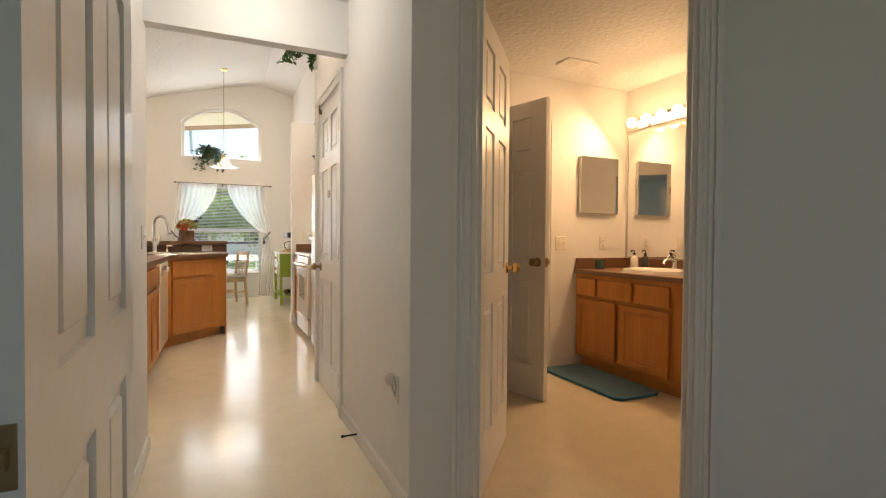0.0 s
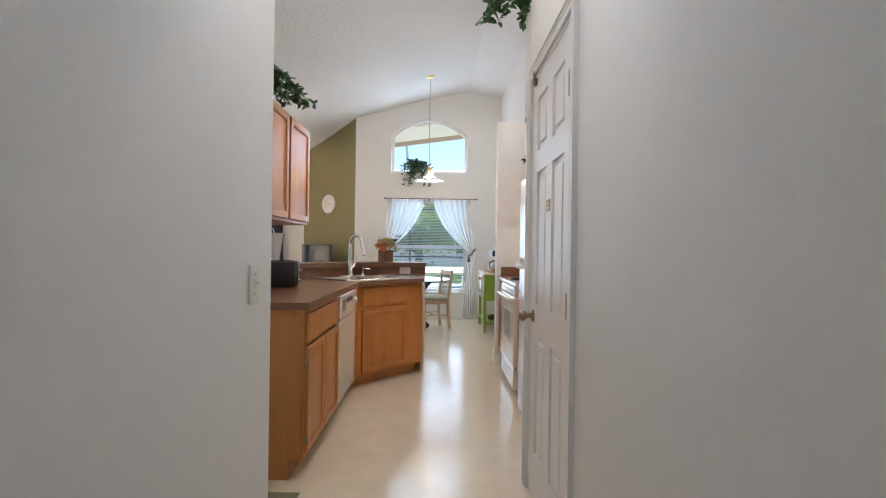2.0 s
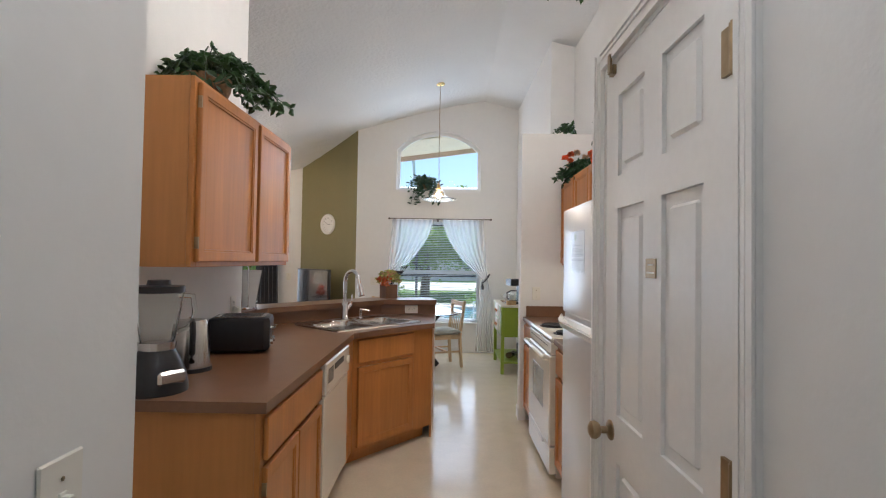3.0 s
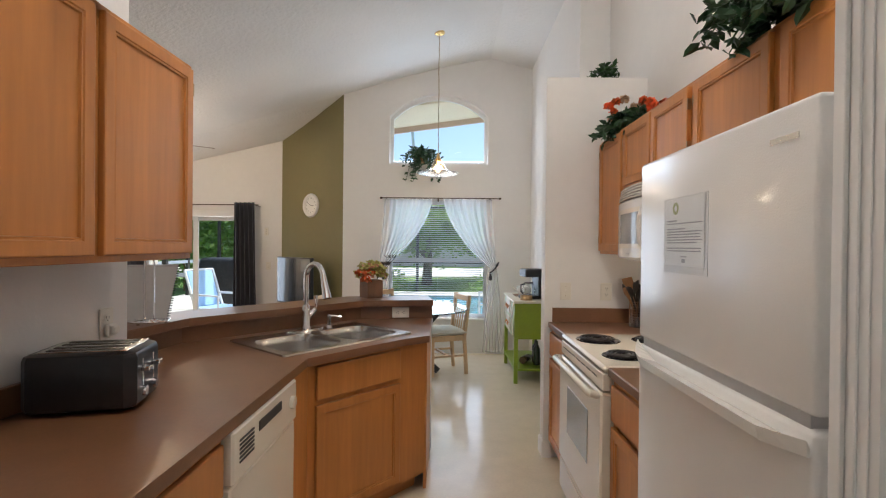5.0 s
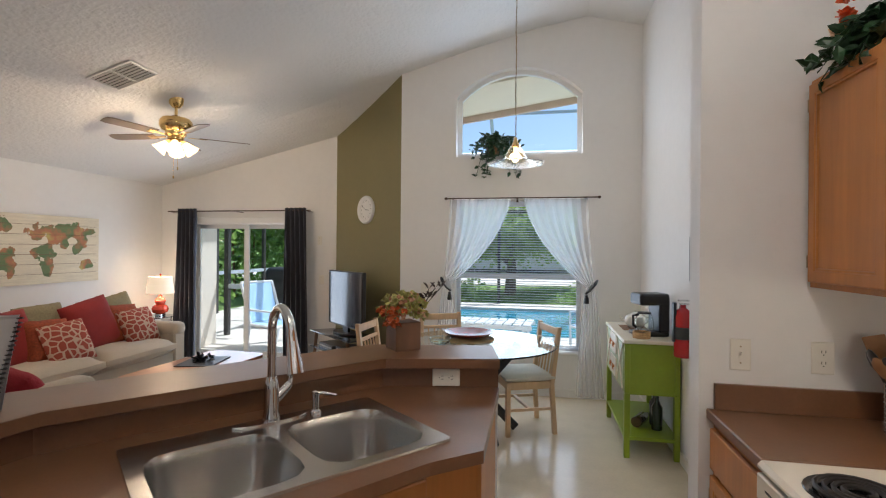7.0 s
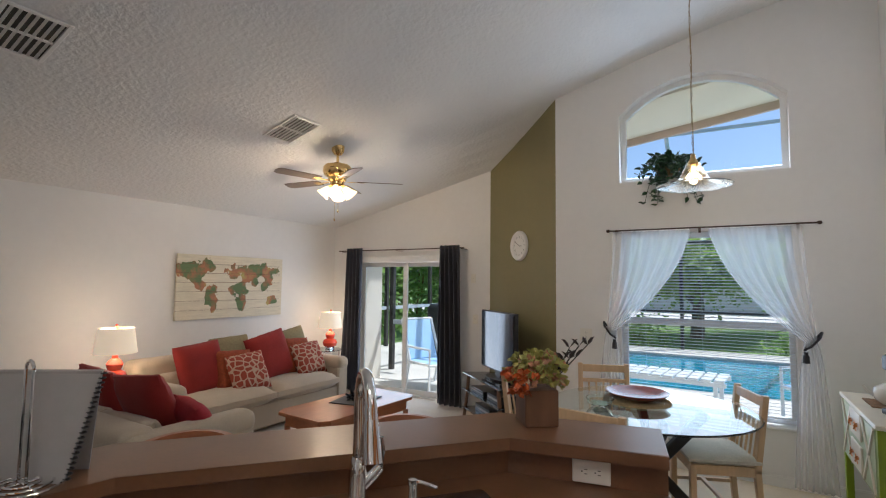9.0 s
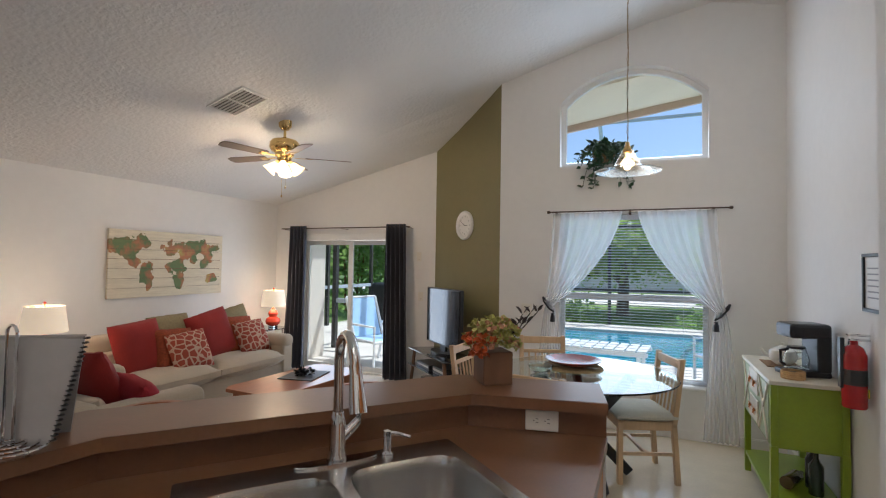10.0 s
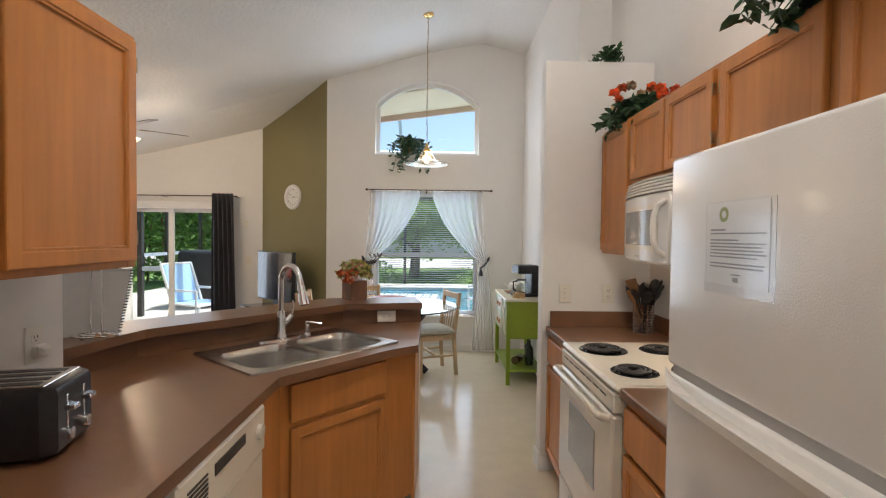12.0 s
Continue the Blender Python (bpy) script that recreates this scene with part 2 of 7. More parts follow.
def fill_wall(bm, x0, x1, y0, y1, z1, holes=(), along="x", vault=False, z0=0.0):
    """One welded solid with openings."""
    lo, hi = (x0, x1) if along == "x" else (y0, y1)
    cuts = sorted({lo, hi, *(c for h in holes for c in h[:2] if lo < c < hi), *(c for c, _ in VAULT if vault and along == "x" and lo < c < hi)})
    zs = sorted({z0, z1, *(c for h in holes for c in h[2:] if z0 < c < z1)})
    for a, b in zip(cuts, cuts[1:]):
        for c, d in zip(zs, zs[1:]):
            if any(h[0] <= a and b <= h[1] and h[2] <= c and d <= h[3] for h in holes):
                continue
            v = box(bm, a, b, y0, y1, c, d) if along == "x" else box(bm, x0, x1, a, b, c, d)
            if vault and d == z1:
                for q in v:
                    if q.co.z > d - 1e-4:
                        q.co.z = roof(q.co.x, q.co.y) + 0.02
    bmesh.ops.remove_doubles(bm, verts=bm.verts, dist=1e-5)
    seen = {}
    for f in bm.faces:
        key = tuple(round(c, 4) for c in f.calc_center_median())
        seen.setdefault(key, []).append(f)
    bmesh.ops.delete(bm, geom=[f for fs in seen.values() if len(fs) > 1 for f in fs], context="FACES_ONLY")
    return bm


# ---- floors ----
tagged(mesh("floor", boxes((-0.62, 3.4, -3.6, 3.6, -0.12, 0), (-1.4, 1.45, 3.6, 7.0, -0.12, 0), (-1.1, 1.45, 7.0, 9.72, -0.12, 0)), VINYL), "cream sheet vinyl floor with a soft gloss", "floor", kind="structure")
tagged(mesh("floor_carpet", boxes((-5.3, -1.4, 3.2, 10.5, -0.12, 0.004), (-1.4, -1.1, 7.0, 10.5, -0.12, 0.004), (-2.6, -0.62, -3.6, 3.2, -0.12, 0.004)), CARPET), "beige carpet in the living room", "floor", kind="structure")

# ---- walls ----
ROOF = 4.2
wx0, wx1 = -0.80, 0.50
w_win = wall("wall_window", -1.41, 1.4, 9.50, 9.68, ROOF, [(wx0, wx1, 0.455, 2.01), (wx0, wx1, 2.492, 3.45)], vault=True)
bm = bmesh.new()
def arch_z(x, drop=0.0):
    """Underside of the segmental arch over x, moved in by drop."""
    rad = 0.872 - drop
    return 3.408 - 0.872 + math.sqrt(max(0.0, rad * rad - (x + 0.15) ** 2))


for s in (-1, 1):
    cx, hw = (wx0 + wx1) / 2, (wx1 - wx0) / 2
    pts = [(cx + s * hw, 3.45)]
    for i in range(9):
        u = 1 - i / 8
        pts.append((cx + s * hw * u, arch_z(cx + s * hw * u)))
    pts.append((cx, 3.45))
    a = [bm.verts.new((x, 9.50, z)) for x, z in pts]
    b = [bm.verts.new((x, 9.68, z)) for x, z in pts]
    bm.faces.new(a), bm.faces.new(b)
    for i in range(len(a)):
        j = (i + 1) % len(a)
        bm.faces.new((a[i], a[j], b[j], b[i]))
tagged(mesh("wall_arch", bm, WALL), kind="structure")
# olive wall, set at an angle
bm = bmesh.new()
a, b = (-1.41, 9.50), (-2.50, 10.30)
d = Vector((b[0] - a[0], b[1] - a[1])).normalized()
nrm = Vector((-d.y, d.x)) * -0.14
v = prism(bm, [a, b, (b[0] + nrm.x, b[1] + nrm.y), (a[0] + nrm.x, a[1] + nrm.y)], 0, 4)
for q in v:
    if q.co.z > 1:
        q.co.z = roof(q.co.x, q.co.y) + 0.02
tagged(mesh("wall_olive", bm, OLIVE), "olive green accent wall set at an angle", "wall", kind="structure")
wall("wall_slider", -5.25, -2.50, 10.30, 10.46, ROOF, [(-4.62, -3.06, 0, 1.86)], vault=True)
wall("wall_living_left", -5.25, -5.10, 3.0, 10.30, ROOF, along="y", vault=True)
wall("wall_living_back", -5.10, -1.39, 3.0, 3.14, ROOF, vault=True)
wall("wall_kitchen_left", -1.39, -1.27, 2.83, 5.02, ROOF, along="y", vault=True)
wall("wall_kitchen_near", -1.39, -0.51, 2.75, 2.83, ROOF, vault=True)
wall("wall_hall_left", -0.64, -0.51, 1.28, 2.75, 2.6, along="y")
wall("wall_hall_header", -0.51, 1.32, 2.75, 2.83, ROOF, [(-0.51, 0.50, 0, 2.145), (0.50, 1.32, 0, 2.46)], vault=True)
wall("wall_pantry", 0.50, 0.60, 1.72, 3.736, 2.50, [(2.925, 3.668, 0, 2.045)], along="y")
wall("wall_pantry_end", 0.60, 1.32, 3.636, 3.736, 2.50)
wall("wall_kitchen_right", 1.32, 1.44, 2.75, 7.15, ROOF, along="y", vault=True)
wall("wall_dining_right", 1.07, 1.44, 7.15, 9.50, ROOF, along="y", vault=True)
wall("wall_stub", 0.65, 1.32, 6.38, 6.50, 2.555)
DIAG = pose(0.50, 1.72, 0, 0, 0, -45)  # frame of the wall set at 45 degrees: x along it, y through it
wall("wall_bath_front", 0.0, 1.95, 0.0, 0.12, 2.6, [(0.245, 0.985, 0, 2.05)]).matrix_basis = DIAG
wall("wall_bath_near", 1.75, 3.32, 0.50, 0.62, 2.6)
wall("wall_bath_far", 0.60, 3.2, 3.30, 3.40, 2.6, [(1.58, 2.30, 0, 2.03)])
wall("wall_bath_right", 3.2, 3.32, 0.62, 3.40, 2.6, along="y")
wall("wall_bedroom_left", -2.6, -2.48, -3.5, 1.28, 2.6, along="y")
wall("wall_bedroom_near", -2.6, -0.50, 1.28, 1.40, 2.6)
wall("wall_bedroom_right", 1.86, 1.98, -3.5, 0.50, 2.6, along="y")
wall("wall_bedroom_back", -2.6, 1.98, -3.6, -3.5, 2.6, [(-0.7, 1.1, 0.85, 2.15)])
wall("wall_closet", 1.45, 1.55, 3.40, 4.5, 2.5, along="y")
wall("wall_closet_back", 1.55, 3.2, 4.4, 4.5, 2.5)
wall("wall_closet_right", 3.1, 3.2, 3.40, 4.4, 2.5, along="y")
tagged(mesh("plant_shelf", boxes((0.502, 1.318, 2.832, 3.90, 2.42, 2.502)), WALL), kind="structure")
# low wall that carries the bar
BAR_F = [(-1.37, 5.022), (-1.285, 5.50), (-0.565, 6.34), (-0.10, 6.43)]


def offset(line, w):
    """The line moved to its left by w."""
    out = []
    for i, p in enumerate(line):
        ns = []
        for j in (i - 1, i):
            if 0 <= j < len(line) - 1:
                e = Vector((line[j + 1][0] - line[j][0], line[j + 1][1] - line[j][1])).normalized()
                ns.append(Vector((-e.y, e.x)))
        s = sum(ns, Vector((0, 0))).normalized()
        k = w / s.dot(ns[0])
        out.append((p[0] + s.x * k, p[1] + s.y * k))
    return out


bm = bmesh.new()
prism(bm, offset(BAR_F, 0.055) + offset(BAR_F, 0.17)[::-1], 0, 1.002)
tagged(mesh("wall_low", bm, WALL), "low wall under the breakfast bar", "wall", kind="structure")

# ---- ceilings ----
bm = bmesh.new()
low, high = [], []
for y in (2.75, 9.5, 9.7, 9.9, 10.1, 10.3, 10.46):
    low.append([bm.verts.new((min(x, 1.44), y, roof(min(x, 1.44), y))) for x, _ in VAULT])
    high.append([bm.verts.new((min(x, 1.44), y, roof(min(x, 1.44), 8.0) + 0.2)) for x, _ in VAULT])
for sheet in (low, high):
    for a, b in zip(sheet, sheet[1:]):
        for i in range(len(VAULT) - 1):
            bm.faces.new((a[i], a[i + 1], b[i + 1], b[i]))
for a, b in ((low[0], high[0]), (low[-1], high[-1]), *(([q[k] for q in low], [q[k] for q in high]) for k in (0, -1))):
    for i in range(len(a) - 1):
        bm.faces.new((a[i], a[i + 1], b[i + 1], b[i]))
tagged(mesh("ceiling", bm, CEIL), "white vaulted ceiling with knockdown texture", "ceiling", kind="structure")
tagged(mesh("ceiling_hall", boxes((-2.6, 3.32, -3.6, 2.75, 2.44, 2.6), (0.6, 3.32, 2.75, 2.95, 2.44, 2.6), (1.44, 3.32, 2.95, 4.5, 2.44, 2.6)), CEIL), "flat white textured ceiling", "ceiling", kind="structure")

# ---- shared kinds of things ----
def panel_door(name, w, h, m, label, knob_mat, hinge_mat, mat=None, thick=0.035, knob_z=0.93, latch=True, hinge_front=True, hinges=True, knob=True):
    """A six-panel door leaf: x from the hinge edge, y through the leaf, z up."""
    door = thing(name, label, "door", m, kind="structure")
    bm = bmesh.new()
    st = 0.115 * w / 0.76
    mid = w / 2
    rails = [(0.0, 0.22), (0.79, 0.93), (1.56, 1.66), (h - 0.11, h)]
    gaps = [(x0, x1, z0, z1) for (_, z0), (z1, _) in zip(rails, rails[1:]) for x0, x1 in ((st, mid - st / 2), (mid + st / 2, w - st))]
    fill_wall(bm, 0, w, 0, thick, h, gaps)
    part("leaf", bm, mat or DOORW, door)
    for (a, z0), (z1, b) in zip(rails, rails[1:]):
        for x0, x1 in ((st, mid - st / 2), (mid + st / 2, w - st)):
            bm = bmesh.new()
            box(bm, x0, x1, 0.011, thick - 0.011, z0, z1)
            box(bm, x0 + 0.03, x1 - 0.03, 0.003, thick - 0.003, z0 + 0.03, z1 - 0.03, bevel=0.0075)
            part("panel", bm, mat or DOORW, door)
    kn = bmesh.new()
    for s in (-1, 1):
        lathe(kn, [(0.0, 0.0), (0.031, 0.0), (0.031, 0.004), (0.026, 0.008), (0.011, 0.012), (0.011, 0.032), (0.022, 0.038), (0.028, 0.05), (0.026, 0.062), (0.014, 0.07), (0, 0.071)], 20,
              pose(w - 0.06, thick if s > 0 else 0, knob_z, -90 * s))
    part("knob", kn, knob_mat, door, smooth=True) if knob else kn.free()
    if latch:
        part("latch_plate", boxes((w, w + 0.002, thick / 2 - 0.012, thick / 2 + 0.012, knob_z - 0.03, knob_z + 0.03), (w + 0.002, w + 0.012, thick / 2 - 0.006, thick / 2 + 0.006, knob_z - 0.009, knob_z + 0.009)), knob_mat, door)
    for z in (0.19, 0.99, 1.79) if hinges else ():
        bm = bmesh.new()
        y = -0.007 if hinge_front else thick + 0.007
        tube(bm, [(-0.004, y, z - 0.045), (-0.004, y, z + 0.045)], 0.0065, 10)
        tube(bm, [(-0.004, y, z - 0.05), (-0.004, y, z + 0.05)], 0.004, 8)
        box(bm, -0.006, -0.001, min(y, thick / 2), max(y, thick / 2), z - 0.045, z + 0.045)
        box(bm, 0.0, 0.032, y - 0.0005 if hinge_front else thick, 0 if hinge_front else y + 0.0005, z - 0.045, z + 0.045)
        box(bm, -0.0022, -0.0002, 0.004, thick - 0.004, z - 0.045, z + 0.045)
        part("hinge", bm, hinge_mat, door)
    return door


def casing(name, w, h, m, both=0.0, cw=0.065):
    """Moulded trim round an opening that runs along x from 0 to w, on the face y = 0 (and at y = both)."""
    bm = bmesh.new()
    for y, s in ((0, -1), (both, 1)) if both else ((0, -1),):
        for x0, x1, z0, z1 in ((-cw, 0.0, 0, h + cw), (w, w + cw, 0, h + cw), (0.0, w, h, h + cw)):
            up = z1 - z0 > x1 - x0
            box(bm, x0, x1, *sorted((y, y + s * 0.012)), z0, z1)
            if up:
                k = -1 if x0 < 0 else 1
                xo = x0 if k < 0 else x1
                for a, b, t in ((0.0, 0.018, 0.019), (0.024, 0.036, 0.016), (0.044, 0.052, 0.0145)):
                    box(bm, *sorted((xo - k * a, xo - k * b)), *sorted((y + s * 0.012, y + s * t)), z0, z1 - (0.0 if a == 0 else cw * 0.5), bevel=0.0012)
            else:
                for a, b, t in ((0.0, 0.018, 0.019), (0.024, 0.036, 0.016)):
                    box(bm, x0, x1, *sorted((y + s * 0.012, y + s * t)), z1 - b, z1 - a, bevel=0.0012)
    if both:
        for x0, x1, z0, z1 in ((0.0, 0.016, 0, h), (w - 0.016, w, 0, h), (0.016, w - 0.016, h - 0.016, h)):
            box(bm, x0, x1, 0.002, both - 0.002, z0, z1)
        for x0, x1 in ((0.016, 0.028), (w - 0.028, w - 0.016)):
            box(bm, x0, x1, both * 0.32, both * 0.60, 0, h - 0.016)
    ob = mesh(name, bm, TRIM)
    ob.matrix_basis = m
    return tagged(ob, "white painted moulded door casing", "trim", kind="structure")


def baseboard(*runs, h=0.085):
    bm = bmesh.new()
    for (xa, ya), (xb, yb) in runs:
        d = math.hypot(xb - xa, yb - ya)
        m = pose(xa, ya, 0, 0, 0, math.degrees(math.atan2(yb - ya, xb - xa)))
        box(bm, 0, d, -0.011, -0.001, 0, h - 0.012, m=m)
        box(bm, 0, d, -0.008, -0.001, h - 0.012, h, bevel=0.003, m=m)
    return tagged(mesh("baseboard", bm, TRIM), "white painted baseboard", "trim", kind="structure")


PLATE = material("plate_plastic", (0.78, 0.75, 0.68), 0.35)
SLOT = material("dark_slot", (0.05, 0.045, 0.04), 0.6)


def wall_plate(kind, m, wide=0.072, tall=0.116, gang=1):
    """A switch or socket plate in the plane x, z, that faces -y."""
    ob = thing("light_switch" if kind == "switch" else "wall_outlet", "cream plastic %s plate on the wall" % ("toggle switch" if kind == "switch" else "double socket"), "switch" if kind == "switch" else "outlet", m)
    w = wide + 0.046 * (gang - 1)
    part("plate", boxes((-w / 2, w / 2, -0.006, 0, -tall / 2, tall / 2), bevel=0.0025), PLATE, ob)
    for g in range(gang):
        x = (g - (gang - 1) / 2) * 0.046
        if kind == "switch":
            bm = boxes((x - 0.006, x + 0.006, -0.009, -0.006, -0.013, 0.013))
            box(bm, x - 0.0045, x + 0.0045, -0.019, -0.006, 0.0, 0.009, bevel=0.001)
            part("toggle", bm, PLATE, ob)
            for z in (-0.03, 0.03):
                bm = bmesh.new()
                lathe(bm, [(0.0, 0), (0.003, 0), (0.003, 0.001), (0, 0.0014)], 8, pose(x, -0.006, z, 90))
                part("screw", bm, OLDBRASS, ob)
        else:
            for z in (-0.02, 0.02):
                bm = bmesh.new()
                lathe(bm, [(0, 0), (0.0165, 0), (0.0165, 0.002), (0, 0.0025)], 16, pose(x, -0.006, z, 90))
                s = part("socket", bm, PLATE, ob)
                part("slot", boxes((x - 0.0075, x - 0.0055, -0.0092, -0.0075, z - 0.001, z + 0.008), (x + 0.0055, x + 0.0075, -0.0092, -0.0075, z - 0.001, z + 0.008), (x - 0.002, x + 0.002, -0.0092, -0.0075, z - 0.01, z - 0.006)), SLOT, s)
    return ob


def cabinet_door_mesh(w, h, frame_w=0.055, flat=False):
    """A framed door with a recessed panel; x width, z height, front towards -y."""
    bm = bmesh.new()
    if flat:
        box(bm, 0, w, -0.019, 0, 0, h, bevel=0.006, seg=2)
        return bm
    box(bm, 0, w, -0.019, 0, 0, h)
    bm.faces.ensure_lookup_table()
    front = min(bm.faces, key=lambda q: q.calc_center_median().y)
    rim = list(front.edges)
    bmesh.ops.inset_region(bm, faces=[front], thickness=frame_w, depth=0.0)
    bmesh.ops.inset_region(bm, faces=[front], thickness=0.004, depth=-0.004)
    bmesh.ops.inset_region(bm, faces=[front], thickness=0.009, depth=0.001)
    bmesh.ops.inset_region(bm, faces=[front], thickness=0.003, depth=-0.007)
    bmesh.ops.bevel(bm, geom=rim, offset=0.005, segments=2, affect="EDGES", profile=0.5)
    return bm


def cabinet(name, label, w, d, h, m, fronts, toe=0.0, side=None, group="kitchen cabinets"):
    """A cabinet box with face frame; fronts: (kind, x0, x1, z0, z1)."""
    ob = thing(name, label, "cabinet", m, group)
    bm = bmesh.new()
    box(bm, 0, w, 0.02, d, toe, h)
    if toe:
        box(bm, 0.0, w, 0.075, d, 0, toe)
    part("body", bm, side or OAKPLY, ob)
    bm = bmesh.new()
    for x0, x1, z0, z1 in ((0, 0.038, toe, h), (w - 0.038, w, toe, h), (0.038, w - 0.038, h - 0.035, h), (0.038, w - 0.038, toe, toe + 0.035)):
        box(bm, x0, x1, 0, 0.0195, z0, z1, bevel=0.0015)
    for k, x0, x1, z0, z1 in fronts:
        if k == "rail":
            box(bm, x0, x1, 0, 0.0195, z0, z1)
    box(bm, 0.038, w - 0.038, 0.012, 0.0195, toe + 0.035, h - 0.035)
    part("face_frame", bm, OAK, ob)
    for k, x0, x1, z0, z1 in fronts:
        if k in ("door", "drawer"):
            part(k, cabinet_door_mesh(x1 - x0, z1 - z0, flat=k == "drawer"), OAK, ob, loc=pose(x0, -0.001, z0))
            if k == "door":
                for zh in (0.05, z1 - z0 - 0.095):
                    part("hinge", boxes((-0.004, 0.002, -0.019, -0.002, zh, zh + 0.045)), OLDBRASS, ob, loc=pose(x0 if x0 < w / 2 else x1 + 0.001, -0.001, z0))
    return ob


def leaf_material(name, colour):
    return material(name, colour, 0.42, grain=[(25.0, 0.2)], random=0.45)


LEAF = leaf_material("leaf", (0.035, 0.10, 0.022))
LEAFDARK = leaf_material("dark_leaf", (0.016, 0.055, 0.016))
LEAFPALE = leaf_material("pale_leaf", (0.20, 0.26, 0.09))
WICKER = material("wicker", (0.22, 0.12, 0.05), 0.7, grain=[(60.0, 0.4)], bump=(90.0, 0.004))


def leaf(bm, p, d, size, rng, width=0.55):
    """One folded pointed leaf from p along d."""
    d = d.normalized()
    s = d.cross(Vector((rng.uniform(-1, 1), rng.uniform(-1, 1), rng.uniform(0.2, 1)))).normalized()
    n = s.cross(d)
    q = [p, p + d * size * 0.35 + s * size * width * 0.5, p + d * size * 0.35 - s * size * width * 0.5, p + d * size * 0.75 + s * size * width * 0.32, p + d * size * 0.75 - s * size * width * 0.32, p + d * size - n * size * 0.15, p + d * size * 0.4 - n * size * 0.1]
    v = [bm.verts.new(c) for c in q]
    for f in ((0, 1, 6), (0, 6, 2), (1, 3, 6), (2, 6, 4), (3, 5, 6), (4, 6, 5)):
        bm.faces.new([v[i] for i in f])


def foliage(seed, stems, spread, droop, size, per=9, up=0.2, bias=(0, 0)):
    """Leaves along drooping stems from the origin."""
    rng = random.Random(seed)
    bm = bmesh.new()
    st = bmesh.new()
    for i in range(stems):
        a = rng.uniform(0, 2 * math.pi)
        r = rng.uniform(0.45, 1.0) * spread
        end = Vector((math.cos(a) * r + bias[0], math.sin(a) * r + bias[1], -droop * rng.uniform(0.1, 1.0)))
        top = Vector((end.x * 0.45, end.y * 0.45, up * rng.uniform(0.4, 1.2)))
        pts = []
        for k in range(per + 1):
            u = k / per
            p = (2 * u * (1 - u)) * top + u * u * end
            pts.append(p)
        tube(st, pts, 0.0022, 4)
        for k, p in enumerate(pts[1:], 1):
            for _ in range(2):
                leaf(bm, p, Vector((rng.uniform(-1, 1), rng.uniform(-1, 1), rng.uniform(-0.7, 0.5))), size * rng.uniform(0.6, 1.2), rng)
    return bm, st


def rounded_slab(w, d, h, r, bulge=0.0, seed=1):
    """A soft cushion, centred on x and y, from z = 0."""
    bm = bmesh.new()
    nx, ny = 12, 10
    rng = random.Random(seed)
    k = 4.0

    def shape(u, v, s):
        x = math.copysign(abs(u) ** 0.85, u)
        y = math.copysign(abs(v) ** 0.85, v)
        e = (1 - abs(u) ** k) * (1 - abs(v) ** k)
        z = h / 2 + s * (h / 2 * (0.30 + 0.70 * max(0.0, e) ** 0.35) + bulge * max(0.0, e))
        return Vector((x * w / 2, y * d / 2, z)) + Vector((rng.uniform(-1, 1), rng.uniform(-1, 1), rng.uniform(-1, 1))) * min(w, d) * 0.006

    grid = {}
    for s in (-1, 1):
        for i in range(nx + 1):
            for j in range(ny + 1):
                grid[s, i, j] = bm.verts.new(shape(2 * i / nx - 1, 2 * j / ny - 1, s))
        for i in range(nx):
            for j in range(ny):
                q = [grid[s, i, j], grid[s, i + 1, j], grid[s, i + 1, j + 1], grid[s, i, j + 1]]
                bm.faces.new(q if s > 0 else q[::-1])
    rim = [(i, 0) for i in range(nx)] + [(nx, j) for j in range(ny)] + [(i, ny) for i in range(nx, 0, -1)] + [(0, j) for j in range(ny, 0, -1)]
    for a, b in zip(rim, rim[1:] + rim[:1]):
        bm.faces.new((grid[-1, a[0], a[1]], grid[-1, b[0], b[1]], grid[1, b[0], b[1]], grid[1, a[0], a[1]]))
    return bm


# ---- hall ----
baseboard(((0.50, 2.86), (0.50, 1.72)), ((-0.51, 1.40), (-0.51, 2.83)), ((-0.51, 2.831), (-1.27, 2.831)))
casing("trim_pantry", 0.743, 2.045, pose(0.50, 3.668, 0, 0, 0, -90), both=0.10)
pd = panel_door("door_pantry", 0.708, 2.02, pose(0.5035, 2.943, 0.008, 0, 0, 90), "white six-panel pantry door, closed, with an aged brass knob", OLDBRASS, OLDBRASS, knob_z=0.87, hinge_front=True)
for q in pd.children:
    q.matrix_basis = Matrix.Diagonal((1, -1, 1, 1)) @ q.matrix_basis
part("name_plate", boxes((0.324, 0.384, 0.0005, 0.004, 1.355, 1.405), bevel=0.001), OLDBRASS, pd, "small engraved brass plate")
part("plate_lettering", boxes((0.339, 0.369, 0.004, 0.0046, 1.387, 1.391), (0.332, 0.376, 0.004, 0.0046, 1.367, 1.371)), PLATE, pd)
bm = boxes((0.62, 0.65, 0.0, 0.012, 1.985, 2.015), (0.625, 0.645, 0.012, 0.02, 1.99, 2.05))
part("catch", bm, OLDBRASS, pd)
side = panel_door("door_bedroom", 0.76, 2.03, pose(-0.385, 1.285, 0.008, 0, 0, -88.1), "white six-panel door, standing open into the hall, grey in the shade", OLDBRASS, OLDBRASS, knob_z=0.88, knob=False)
wall_plate("switch", pose(-0.51, 2.68, 1.085, 0, 0, 90))
o = wall_plate("outlet", pose(0.50, 1.88, 0.46, 0, 0, -90))
bm = bmesh.new()
lathe(bm, [(0, 0), (0.018, 0.002), (0.024, 0.02), (0.02, 0.038), (0.008, 0.046), (0, 0.047)], 14, pose(0, -0.028, 0.02))
